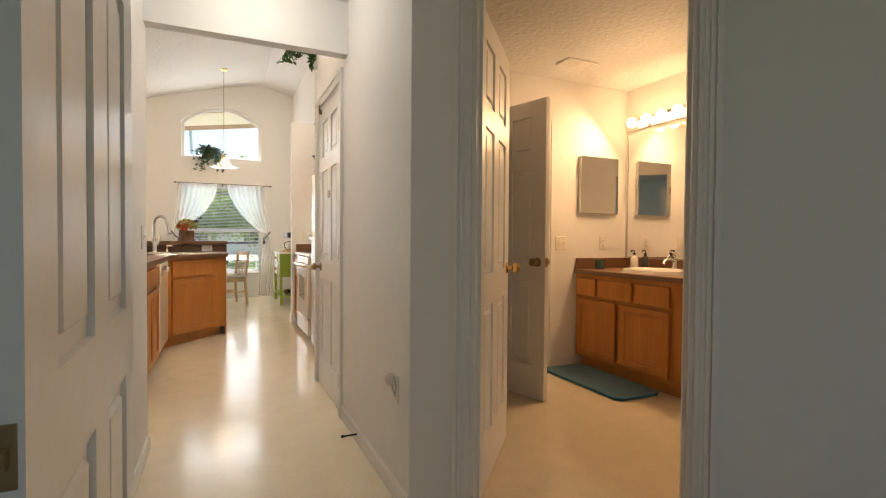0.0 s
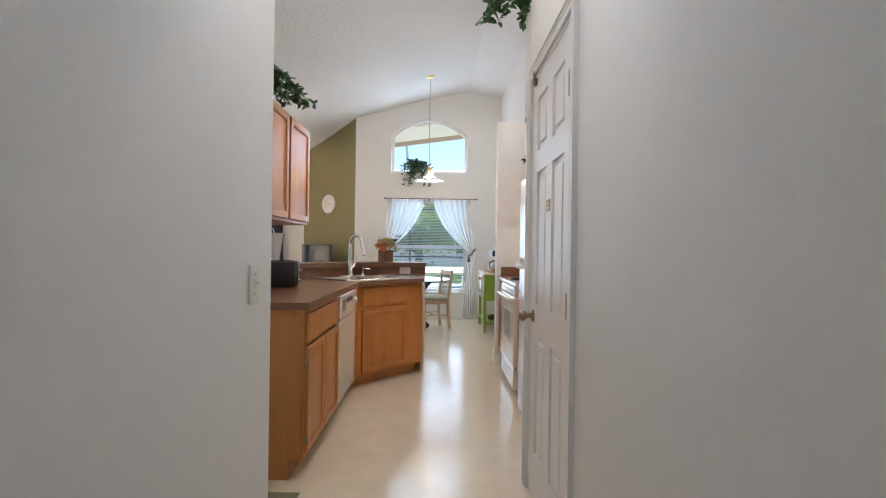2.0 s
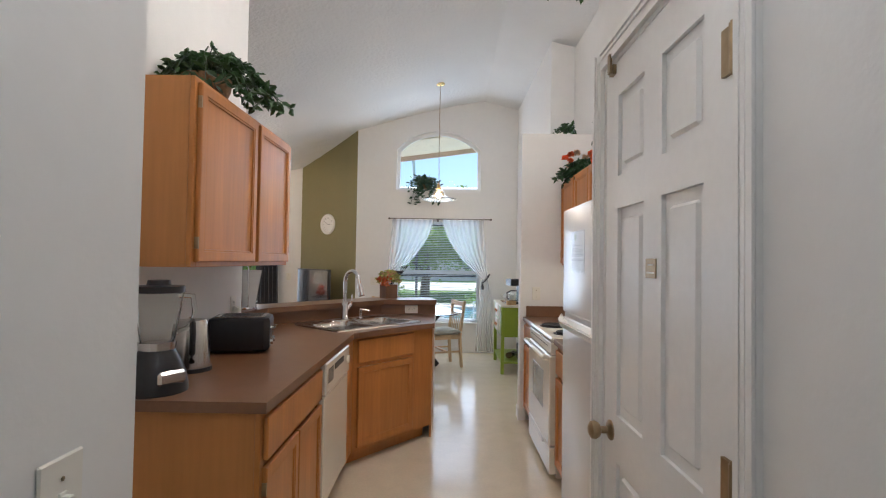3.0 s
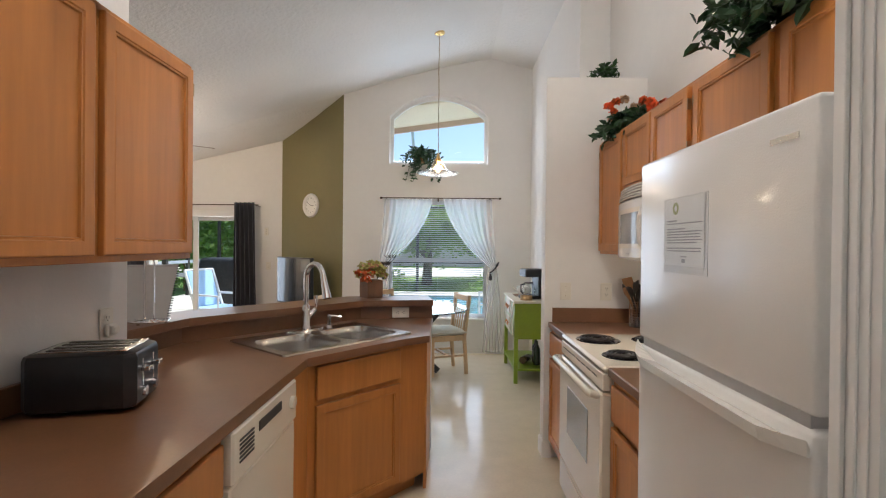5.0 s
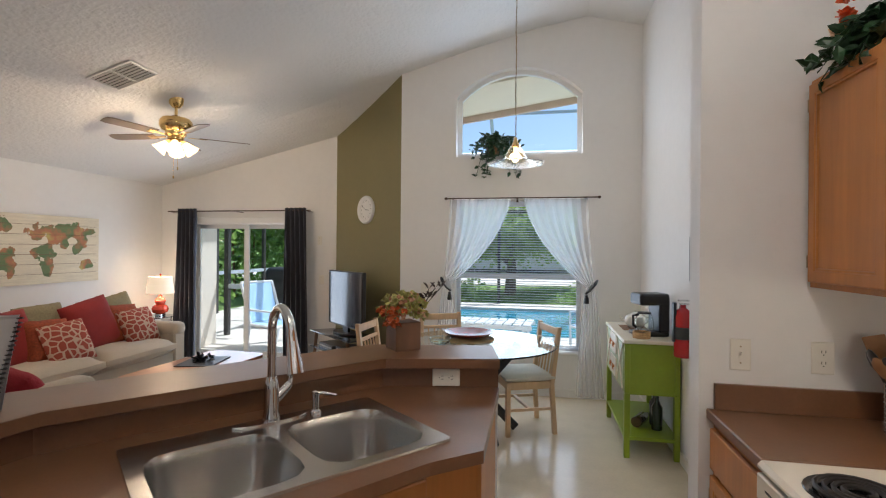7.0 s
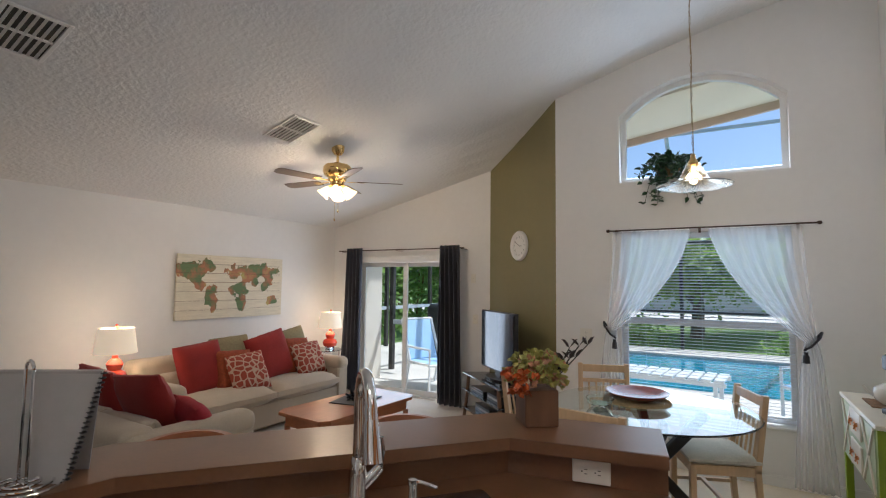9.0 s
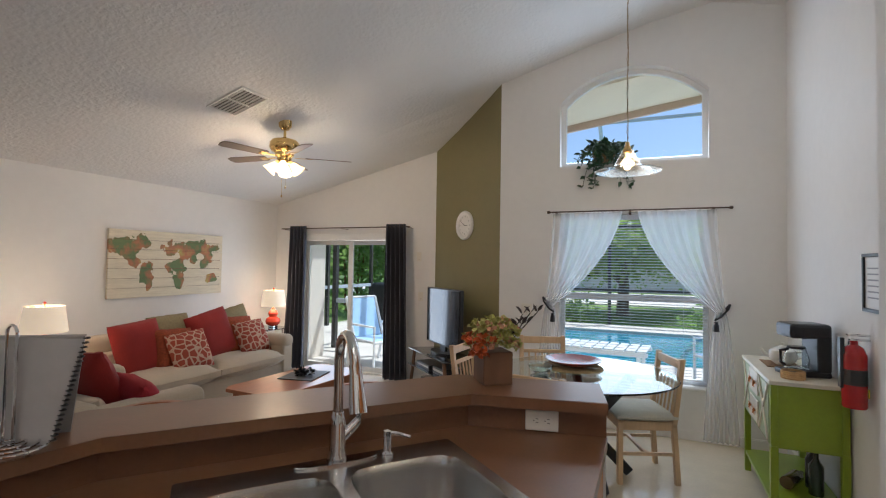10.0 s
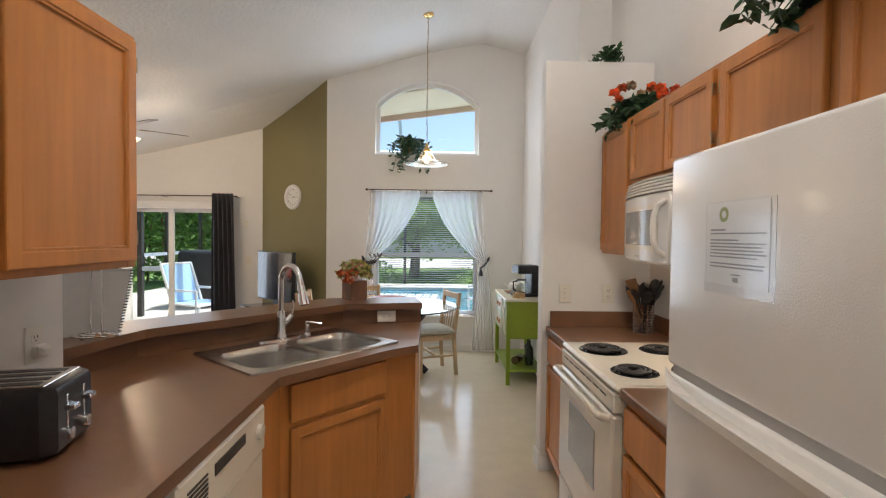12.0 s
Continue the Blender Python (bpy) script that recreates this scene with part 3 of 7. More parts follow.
box(bm, -0.02, 0.02, -0.022, -0.008, -0.005, 0.035, bevel=0.004)
nl = tagged(mesh("night_light", bm, material("frosted_plastic", (0.8, 0.72, 0.62), 0.3, glass=0.5)), "small frosted night light plugged into the hall socket", "night light")
nl.matrix_basis = pose(0.498, 1.88, 0.46, 0, 0, -90)
bm = bmesh.new()
tube(bm, [(0, 0, 0), (-0.075, 0, 0.0)], 0.005, 8)
lathe(bm, [(0, 0), (0.008, 0), (0.008, 0.014), (0, 0.015)], 10, pose(-0.07, 0, 0, 0, -90))
ds = tagged(mesh("door_stop", bm, BLACK), "black spring door stop on the baseboard", "door stop")
ds.matrix_basis = pose(0.489, 2.48, 0.045)

# Unseen fixture, its form assumed, that goes with the added hall light.
hl = thing("ceiling_lamp", "small flush opal glass ceiling lamp added in the hall, out of view, lit", "ceiling lamp", pose(-0.02, 2.36, 0))
bm = bmesh.new()
lathe(bm, [(0, 2.405), (0.13, 2.405), (0.135, 2.412), (0.135, 2.439), (0, 2.4395)], 28)
part("pan", bm, BRASS, hl, smooth=True)
bm = bmesh.new()
lathe(bm, [(0, 2.335), (0.06, 2.34), (0.105, 2.365), (0.125, 2.404), (0, 2.4045)], 28)
part("bowl", bm, material("lit_opal_hall", (0.9, 0.88, 0.82), 0.4, emit=((1.0, 0.9, 0.75), 1.5)), hl, "lit opal glass bowl", smooth=True).visible_shadow = False

# ---- bathroom ----
casing("trim_bath", 0.74, 2.05, DIAG @ pose(0.245, 0, 0), both=0.12)
panel_door("door_bath", 0.72, 2.03, pose(0.775, 1.67, 0.008, 0, 0, 48.5), "white six-panel bathroom door, open, with brass hinges and knob", BRASS, OLDBRASS, hinge_front=True)
casing("trim_closet", 0.72, 2.03, pose(1.58, 3.30, 0), both=0.10)
panel_door("door_closet", 0.70, 2.02, pose(1.60, 3.27, 0.008, 0, 0, -75), "white six-panel closet door, open into the bathroom", OLDBRASS, OLDBRASS)
baseboard(((2.30 + 0.07, 3.30), (2.62, 3.30)), ((0.60, 3.30), (1.51, 3.30)))
VAN = 0.555
van = cabinet("vanity", "oak bathroom vanity with two doors and three drawer fronts", 1.08, VAN, 0.80, pose(3.19 - VAN, 3.295, 0, 0, 0, -90), [
    ("drawer", 0.03, 0.25, 0.62, 0.765), ("drawer", 0.28, 0.63, 0.62, 0.765), ("drawer", 0.67, 0.97, 0.62, 0.765), ("door", 0.03, 0.47, 0.13, 0.59), ("door", 0.52, 0.97, 0.13, 0.59)], toe=0.1, group="")
top = thing("countertop", "brown laminate vanity top with a low backsplash", "countertop", pose(0, 0, 0))
part("slab", boxes((2.61, 3.197, 2.19, 3.297, 0.80, 0.838), bevel=0.004), LAMINATE, top)
part("backsplash", boxes((3.175, 3.197, 2.19, 3.275, 0.838, 0.93)), LAMINATE, top)
part("side_splash", boxes((2.63, 3.197, 3.276, 3.297, 0.838, 0.93)), LAMINATE, top)
PORC = material("porcelain", (0.83, 0.81, 0.77), 0.1, coat=0.5)
bm = bmesh.new()
v = lathe(bm, [(0.0, 0.842), (0.10, 0.845), (0.165, 0.853), (0.19, 0.864), (0.205, 0.868), (0.225, 0.862), (0.235, 0.8385), (0.2, 0.8385)], 32)
bmesh.ops.transform(bm, matrix=pose(2.88, 2.68, 0) @ Matrix.Diagonal((0.95, 1.15, 1, 1)), verts=v)
tagged(mesh("wash_basin", bm, PORC, smooth=True), "white oval drop-in wash basin", "basin")
fa = thing("basin_faucet", "chrome single-lever basin faucet", "faucet", pose(3.10, 2.68, 0.865, 0, 0, 180))
bm = bmesh.new()
lathe(bm, [(0, 0), (0.03, 0), (0.028, 0.012), (0.02, 0.03), (0.019, 0.07), (0.0, 0.078)], 16)
tube(bm, [(0, 0, 0.05), (0.05, 0, 0.075), (0.10, 0, 0.07), (0.125, 0, 0.045)], 0.011, 10)
part("spout", bm, CHROME, fa, smooth=True)
bm = bmesh.new()
tube(bm, [(0, 0, 0.075), (-0.01, 0, 0.10), (0.05, 0, 0.135)], 0.009, 8, 0.006)
part("lever", bm, CHROME, fa, smooth=True)
for i, (x, y, c, nm) in enumerate(((2.98, 2.98, (0.75, 0.72, 0.66), "cream"), (3.04, 2.92, (0.05, 0.06, 0.05), "dark green"))):
    b = thing("soap_bottle", "%s pump soap bottle by the basin" % nm, "bottle", pose(x, y, 0.838))
    bm = bmesh.new()
    lathe(bm, [(0, 0), (0.03, 0), (0.032, 0.01), (0.032, 0.09), (0.024, 0.11), (0.011, 0.118), (0.011, 0.13), (0, 0.13)], 16)
    part("bottle", bm, material("bottle_plastic", c, 0.3), b, smooth=True)
    bm = bmesh.new()
    lathe(bm, [(0, 0.13), (0.012, 0.13), (0.012, 0.142), (0.004, 0.145), (0.004, 0.165), (0, 0.165)], 10)
    tube(bm, [(0, 0, 0.163), (-0.03, 0, 0.165), (-0.038, 0, 0.155)], 0.005, 6)
    part("pump", bm, BLACK, b)
bm = bmesh.new()
lathe(bm, [(0.0, 0.002), (0.036, 0.002), (0.04, 0.075), (0.037, 0.075), (0.033, 0.006), (0, 0.006)], 18, pose(2.80, 3.19, 0.838))
tagged(mesh("tumbler", bm, material("green_glass", (0.03, 0.10, 0.08), 0.1, coat=0.5), smooth=True), "dark green tumbler on the vanity top", "cup")
mi = thing("vanity_mirror", "wide frameless mirror over the vanity", "mirror")
part("glass", boxes((3.192, 3.198, 2.20, 3.27, 0.94, 2.03)), MIRROR, mi)
part("edge", boxes((3.190, 3.1985, 3.268, 3.275, 0.94, 2.03), (3.190, 3.1985, 2.20, 3.275, 0.932, 0.94)), STEEL, mi)
mc = thing("medicine_cabinet", "mirrored medicine cabinet on the bathroom wall", "cabinet")
part("body", boxes((2.655, 3.065, 3.272, 3.30, 1.325, 1.81), bevel=0.002), TRIM, mc)
part("mirror_door", boxes((2.65, 3.07, 3.262, 3.271, 1.32, 1.815), bevel=0.003), MIRROR, mc)
lb = thing("vanity_light", "chrome light bar with six lit globe bulbs", "wall lamp")
part("bar", boxes((3.165, 3.198, 2.27, 3.25, 2.065, 2.165), bevel=0.006), CHROME, lb)
BULB = material("lit_globe", (1, 0.9, 0.75), 0.4, emit=((1.0, 0.66, 0.32), 3.5))
for i in range(6):
    bm = bmesh.new()
    lathe(bm, [(0, -0.045), (0.02, -0.041), (0.038, -0.024), (0.045, 0), (0.038, 0.024), (0.02, 0.041), (0.014, 0.06), (0, 0.062)], 16, pose(3.10, 3.145 - 0.156 * i, 2.115, 0, 90))
    part("bulb", bm, BULB, lb, "lit frosted globe bulb", smooth=True).visible_shadow = False
wall_plate("switch", pose(3.20, 1.92, 1.06, 0, 0, -90))
wb = thing("waste_bin", "small blue-grey waste bin beside the vanity", "waste bin", pose(2.78, 2.05, 0))
bm = bmesh.new()
lathe(bm, [(0, 0.001), (0.095, 0.001), (0.10, 0.01), (0.125, 0.27), (0.13, 0.275), (0.122, 0.278), (0.098, 0.02), (0, 0.018)], 24)
part("bin", bm, material("bin_plastic", (0.22, 0.36, 0.42), 0.35, grain=[(5.0, 0.06)]), wb, smooth=True)
wall_plate("switch", pose(2.47, 3.30, 1.06), gang=2)
wall_plate("outlet", pose(2.93, 3.30, 1.06))
bm = bmesh.new()
prism(bm, [(2.29, 2.40), (2.60, 2.39), (2.66, 2.43), (2.68, 3.2), (2.63, 3.26), (2.30, 3.27), (2.255, 3.22), (2.25, 2.44)], 0.001, 0.022, bevel=0.008)
tagged(mesh("bath_mat", bm, material("teal_pile", (0.004, 0.11, 0.20), 0.95, grain=[(9.0, 0.15), (150.0, 0.3)], bump=(180.0, 0.008), sheen=0.4)), "teal tufted bath mat before the vanity", "mat")
HANG = [((0.55, 0.06, 0.05), 1.62, 1.95), ((0.75, 0.75, 0.78), 1.50, 1.72), ((0.10, 0.16, 0.3), 1.0, 1.3)]
for i, (c, z0, z1) in enumerate(HANG):
    bm = rounded_slab(0.30, 0.22, z1 - z0 - 0.05, 0.05, seed=i)
    c2 = tagged(mesh("folded_clothes", bm, material("cloth", c, 0.9, grain=[(40.0, 0.2)]), smooth=True), "folded clothes on the closet shelf", "clothes", "clothes in the closet")
    c2.matrix_basis = pose(1.95 + 0.17 * i, 4.1, z0 + 0.025)
    tagged(mesh("closet_shelf", boxes((1.56, 3.09, 3.9, 4.39, z0, z0 + 0.02)), TRIM), "plain white shelf inside the bathroom closet", "shelf")


VENTIN = material("vent_shadow", (0.07, 0.068, 0.065), 0.8)


def vent(m, w=0.32, d=0.20, slats=7):
    ob = thing("ceiling_vent", "white metal air vent in the ceiling", "vent", m, "ceiling vents")
    bm = bmesh.new()
    for r in ((-w / 2, w / 2, -d / 2, -d / 2 + 0.025), (-w / 2, w / 2, d / 2 - 0.025, d / 2), (-w / 2, -w / 2 + 0.025, -d / 2 + 0.025, d / 2 - 0.025), (w / 2 - 0.025, w / 2, -d / 2 + 0.025, d / 2 - 0.025)):
        box(bm, *r, -0.012, -0.001, bevel=0.003)
    box(bm, -0.008, 0.008, -d / 2 + 0.025, d / 2 - 0.025, -0.011, -0.001)
    part("frame", bm, TRIM, ob)
    part("backing", boxes((-w / 2 + 0.02, w / 2 - 0.02, -d / 2 + 0.02, d / 2 - 0.02, -0.003, -0.001)), VENTIN, ob)
    for i in range(slats):
        y = -d / 2 + 0.025 + (d - 0.05) * (i + 0.5) / slats
        bm = bmesh.new()
        box(bm, -w / 2 + 0.025, w / 2 - 0.025, -0.0075, 0.0075, -0.001, 0.001, m=pose(0, y, -0.008, -35))
        part("slat", bm, TRIM, ob)
    return ob


SLOPE = math.degrees(math.atan(0.284))
vent(pose(2.31, 2.93, 2.44), 0.28, 0.16, 5)
vent(pose(-3.25, 7.76, roof(-3.25), 0, -SLOPE), 0.42, 0.31)
vent(pose(-3.24, 5.86, roof(-3.24), 0, -SLOPE), 0.42, 0.31)

# ---- kitchen, left side ----
LW = -1.27
uc = cabinet("wall_cabinet", "oak wall cabinet with two framed doors", 1.08, 0.30, 0.72, pose(LW + 0.30, 3.85, 1.36, 0, 0, 90), [("door", 0.02, 0.565, 0.02, 0.70), ("rail", 0.565, 0.60, 0.0, 0.72), ("door", 0.60, 1.06, 0.02, 0.70)])
base = cabinet("base_cabinet", "oak base cabinet with a drawer over two doors", 0.78, 0.62, 0.875, pose(LW + 0.625, 3.72, 0, 0, 0, 90), [("drawer", 0.02, 0.76, 0.70, 0.85), ("door", 0.02, 0.385, 0.13, 0.675), ("door", 0.395, 0.76, 0.13, 0.675)], toe=0.1)
dw = thing("dishwasher", "white built-in dishwasher with a pocket handle", "dishwasher", pose(LW + 0.625, 4.51, 0, 0, 0, 90))
part("tub", boxes((0.0, 0.585, 0.02, 0.6, 0.09, 0.87)), WHITE_ENAMEL, dw)
part("door", boxes((0.004, 0.581, -0.022, 0.019, 0.14, 0.70), bevel=0.006), BISQUE, dw)
pn = part("control_panel", boxes((0.004, 0.581, -0.03, 0.019, 0.705, 0.868), bevel=0.008), BISQUE, dw)
part("handle", boxes((0.19, 0.40, -0.034, -0.029, 0.80, 0.835), bevel=0.002), SLOT, pn, "dark pocket handle")
part("vent_grille", boxes(*[(0.045, 0.15, -0.0325, -0.0295, 0.76 + 0.013 * i, 0.766 + 0.013 * i) for i in range(6)]), SLOT, pn)
bm = bmesh.new()
lathe(bm, [(0, 0), (0.026, 0), (0.024, 0.014), (0, 0.016)], 18, pose(0.52, -0.03, 0.79, 90))
part("dial", bm, BISQUE, pn, smooth=True)
part("kick_plate", boxes((0.004, 0.581, 0.06, 0.09, 0.0, 0.13)), BISQUE, dw)
# sink base, set at an angle
U = Vector((0.656, 0.755))
ANG = math.degrees(math.atan2(U.y, U.x))
sb = thing("sink_base_cabinet", "oak corner sink cabinet with one door and a false drawer", "cabinet", None, "kitchen cabinets")
P0, P1 = Vector((-0.64, 5.33)), Vector((-0.13, 5.917))
bm = bmesh.new()
prism(bm, [(-1.26, 5.10), (-0.66, 5.10), (-0.66, 5.33), (P1.x - 0.02, P1.y + 0.005), (-0.15, 6.44), (-0.55, 6.32), (-1.26, 5.46)], 0.1, 0.72)
prism(bm, [(-1.26, 5.10), (-0.72, 5.10), (-0.72, 5.36), (-0.19, 5.97), (-0.19, 6.40), (-0.55, 6.31), (-1.26, 5.45)], 0.0, 0.1)
part("body", bm, OAKPLY, sb)
FRONT = pose(P0.x, P0.y, 0, 0, 0, ANG)
LEN = (P1 - P0).length
bm = bmesh.new()
for r in ((0, 0.05, 0.1, 0.876), (0.56, LEN, 0.1, 0.876), (0.05, 0.56, 0.84, 0.876), (0.05, 0.56, 0.1, 0.135), (0.05, 0.56, 0.665, 0.70)):
    box(bm, r[0], r[1], 0.0, 0.018, r[2], r[3])
box(bm, 0.05, 0.56, 0.008, 0.018, 0.135, 0.84)
part("face_frame", bm, OAK, sb, loc=FRONT)
part("false_drawer", cabinet_door_mesh(0.53, 0.16, flat=True), OAK, sb, loc=FRONT @ pose(0.04, -0.001, 0.69))
part("door", cabinet_door_mesh(0.53, 0.54), OAK, sb, loc=FRONT @ pose(0.04, -0.001, 0.125))
part("end_panel", boxes((-0.135, -0.118, 5.93, 6.465, 0.0, 0.876)), OAK, sb)
part("filler", boxes((-0.655, -0.64, 5.095, 5.335, 0.1, 0.876)), OAK, sb)

ct = thing("countertop", "brown mottled laminate countertop with a corner for the sink", "countertop")
edge = [(LW + 0.003, 3.69), (-0.615, 3.69), (-0.615, 5.24), (-0.235, 5.71), (-0.10, 5.82), (-0.105, 6.475)]
knee = offset(BAR_F, 0.053)
outline = edge + knee[::-1] + [(LW + 0.003, 5.03)]
SC = Vector((-0.661, 5.727))
SINK = pose(SC.x, SC.y, 0.914, 0, 0, ANG + 1.0) @ Matrix.Diagonal((0.99, 0.97, 1, 1))
bm = bmesh.new()
lo = [bm.verts.new((x, y, 0.914)) for x, y in outline]
es = [bm.edges.new((lo[i], lo[(i + 1) % len(lo)])) for i in range(len(lo))]
hole = [bm.verts.new(SINK @ Vector((x, y, 0))) for x, y in ((-0.38, -0.235), (0.38, -0.235), (0.38, 0.165), (-0.38, 0.165))]
es += [bm.edges.new((hole[i], hole[(i + 1) % 4])) for i in range(4)]
bmesh.ops.triangle_fill(bm, edges=es, use_beauty=True)
r = bmesh.ops.extrude_face_region(bm, geom=list(bm.faces))
bmesh.ops.translate(bm, vec=(0, 0, -0.038), verts=[v for v in r["geom"] if isinstance(v, bmesh.types.BMVert)])
part("slab", bm, LAMINATE, ct)
bm = bmesh.new()
prism(bm, knee + offset(BAR_F, 0.047)[::-1], 0.9145, 1.001)
part("bar_splash", bm, LAMINATE, ct)
part("backsplash", boxes((LW + 0.002, LW + 0.02, 3.70, 5.015, 0.9145, 1.0), bevel=0.002), LAMINATE, ct)
bar = thing("countertop", "raised brown laminate breakfast bar top", "countertop")
bm = bmesh.new()
prism(bm, BAR_F + offset(BAR_F, 0.29)[::-1], 1.004, 1.045, bevel=0.003)
part("slab", bm, LAMINATE, bar)
bm = bmesh.new()
prism(bm, offset(BAR_F, -0.003) + offset(BAR_F, -0.0005)[::-1], 1.0055, 1.0435)
part("front_edge", bm, LAMINATE, bar)

# sink
sk = thing("kitchen_sink", "stainless steel double-bowl kitchen sink", "sink", SINK)
bm = bmesh.new()


def bowl(x0, x1, y0, y1, depth):
    n = 28
    cx, cy, hx, hy = (x0 + x1) / 2, (y0 + y1) / 2, (x1 - x0) / 2, (y1 - y0) / 2
    rings = []
    for k, z in ((1.0, 0.009), (0.985, 0.002), (0.96, -0.03), (0.93, -depth * 0.8), (0.86, -depth * 0.97), (0.7, -depth), (0.12, -depth - 0.004)):
        ring = []
        for i in range(n):
            a = 2 * math.pi * i / n
            p = 5.0 if k > 0.5 else 2.0
            c, s = math.cos(a), math.sin(a)
            q = (abs(c) ** p + abs(s) ** p) ** (-1 / p)
            kk = (k * hx, k * hy) if k > 0.5 else (k * min(hx, hy), k * min(hx, hy))
            ring.append(bm.verts.new((cx + kk[0] * c * q, cy + kk[1] * s * q, z)))
        rings.append(ring)
    for a, b in zip(rings, rings[1:]):
        for i in range(n):
            bm.faces.new((a[i], a[(i + 1) % n], b[(i + 1) % n], b[i]))
    bm.faces.new(rings[-1])
    return rings[0]


HALF = [(-0.37, -0.02, -0.225, 0.155), (0.02, 0.37, -0.225, 0.155)]
RIMS = [[v.co.copy() for v in bowl(*h, 0.17)] for h in HALF]
part("basin", bm, STEEL, sk, smooth=True)
bm = bmesh.new()
rims = [[bm.verts.new(p) for p in ring] for ring in RIMS]
for ring in rims:
    for i in range(len(ring)):
        bm.edges.new((ring[i], ring[(i + 1) % len(ring)]))
outer = [bm.verts.new((x, y, 0.009)) for x, y in ((-0.40, -0.265), (0.40, -0.265), (0.41, -0.255), (0.41, 0.255), (0.40, 0.265), (-0.40, 0.265), (-0.41, 0.255), (-0.41, -0.255))]
es = [bm.edges.new((outer[i], outer[(i + 1) % 8])) for i in range(8)]
for ring in rims:
    es += [bm.edges.get((ring[i], ring[(i + 1) % len(ring)])) for i in range(len(ring))]
bmesh.ops.triangle_fill(bm, edges=es, use_beauty=True)
low = [bm.verts.new((v.co.x * 1.004, v.co.y * 1.006, 0.0008)) for v in outer]
for i in range(8):
    bm.faces.new((outer[i], outer[(i + 1) % 8], low[(i + 1) % 8], low[i]))
part("rim", bm, STEEL, sk)
for x in (-0.195, 0.195):
    bm = bmesh.new()
    lathe(bm, [(0, -0.167), (0.03, -0.167), (0.042, -0.165), (0.045, -0.169)], 18, pose(x, -0.035, 0))
    part("drain", bm, CHROME, sk, smooth=True)
fc = thing("kitchen_faucet", "tall chrome pull-down kitchen faucet on its deck plate", "faucet", SINK @ pose(0.02, 0.222, 0.009, 0, 0, 0))
bm = bmesh.new()
prism(bm, [(0.125 * math.cos(radians(a)), 0.028 * math.sin(radians(a))) for a in range(0, 360, 15)], 0.0, 0.007, bevel=0.002)
part("deck_plate", bm, CHROME, fc)
bm = bmesh.new()
lathe(bm, [(0, 0.007), (0.031, 0.007), (0.03, 0.02), (0.025, 0.035), (0.0245, 0.11), (0.021, 0.135), (0.0155, 0.15)], 20)
R = 0.085
pts = [(0, 0, 0.14), (0, 0, 0.22), (0, 0, 0.30)] + [(0, -R + R * math.cos(radians(a)), 0.30 + R * math.sin(radians(a))) for a in range(12, 169, 12)]
tube(bm, pts, 0.0145, 14)
part("neck", bm, CHROME, fc, smooth=True)
bm = bmesh.new()
tip, dirn = Vector(pts[-1]), (Vector(pts[-1]) - Vector(pts[-2])).normalized()
tube(bm, [tip, tip + dirn * 0.03], 0.0165, 14)
tube(bm, [tip + dirn * 0.028, tip + dirn * 0.075, tip + dirn * 0.125], 0.0175, 14, 0.025)
part("spray_head", bm, CHROME, fc, smooth=True)
bm = bmesh.new()
tube(bm, [(0.015, 0, 0.075), (0.045, -0.002, 0.10), (0.062, -0.004, 0.118)], 0.017, 12, 0.013)
tube(bm, [(0.058, -0.004, 0.11), (0.066, -0.01, 0.16), (0.062, -0.012, 0.20)], 0.009, 8, 0.006)
part("lever", bm, CHROME, fc, smooth=True)
sd = thing("soap_dispenser", "small chrome soap dispenser beside the faucet", "dispenser", SINK @ pose(0.175, 0.215, 0.009, 0, 0, -40))
bm = bmesh.new()
lathe(bm, [(0, 0), (0.021, 0), (0.02, 0.008), (0.013, 0.014), (0.012, 0.055), (0.014, 0.06), (0.014, 0.075), (0, 0.078)], 16)
part("body", bm, CHROME, sd, smooth=True)
bm = bmesh.new()
tube(bm, [(0, 0, 0.068), (0.03, 0, 0.069), (0.075, 0, 0.062)], 0.006, 8, 0.0045)
part("nozzle", bm, CHROME, sd, smooth=True)

# on the left counter
to = thing("toaster", "black four-slice toaster with chrome trim", "toaster", pose(-1.08, 4.60, 0.914, 0, 0, 14) @ Matrix.Diagonal((0.77, 0.80, 0.93, 1)))
bm = bmesh.new()
prism(bm, [(-0.17, -0.145), (0.15, -0.145), (0.185, -0.11), (0.185, 0.11), (0.15, 0.145), (-0.17, 0.145), (-0.195, 0.12), (-0.195, -0.12)], 0.012, 0.195, bevel=0.022)
part("body", bm, BLACK, to, smooth=True)
part("top_plate", boxes((-0.155, 0.15, -0.115, 0.115, 0.194, 0.199), bevel=0.002), STEEL, to)
for y in (-0.08, -0.028, 0.028, 0.08):
    part("slot", boxes((-0.13, 0.125, y - 0.013, y + 0.013, 0.1975, 0.2005)), SLOT, to)
for y in (-0.055, 0.055):
    part("lever", boxes((0.185, 0.215, y - 0.02, y + 0.02, 0.12, 0.135), (0.184, 0.187, y - 0.004, y + 0.004, 0.06, 0.16), bevel=0.003), CHROME, to)
    bm = bmesh.new()
    lathe(bm, [(0, 0), (0.017, 0), (0.016, 0.016), (0, 0.018)], 16, pose(0.185, y, 0.055, 0, 90))
    part("dial", bm, CHROME, to, smooth=True)
ke = thing("kettle", "brushed steel electric kettle with a black handle", "kettle", pose(-1.11, 4.14, 0.914, 0, 0, -60))
bm = bmesh.new()
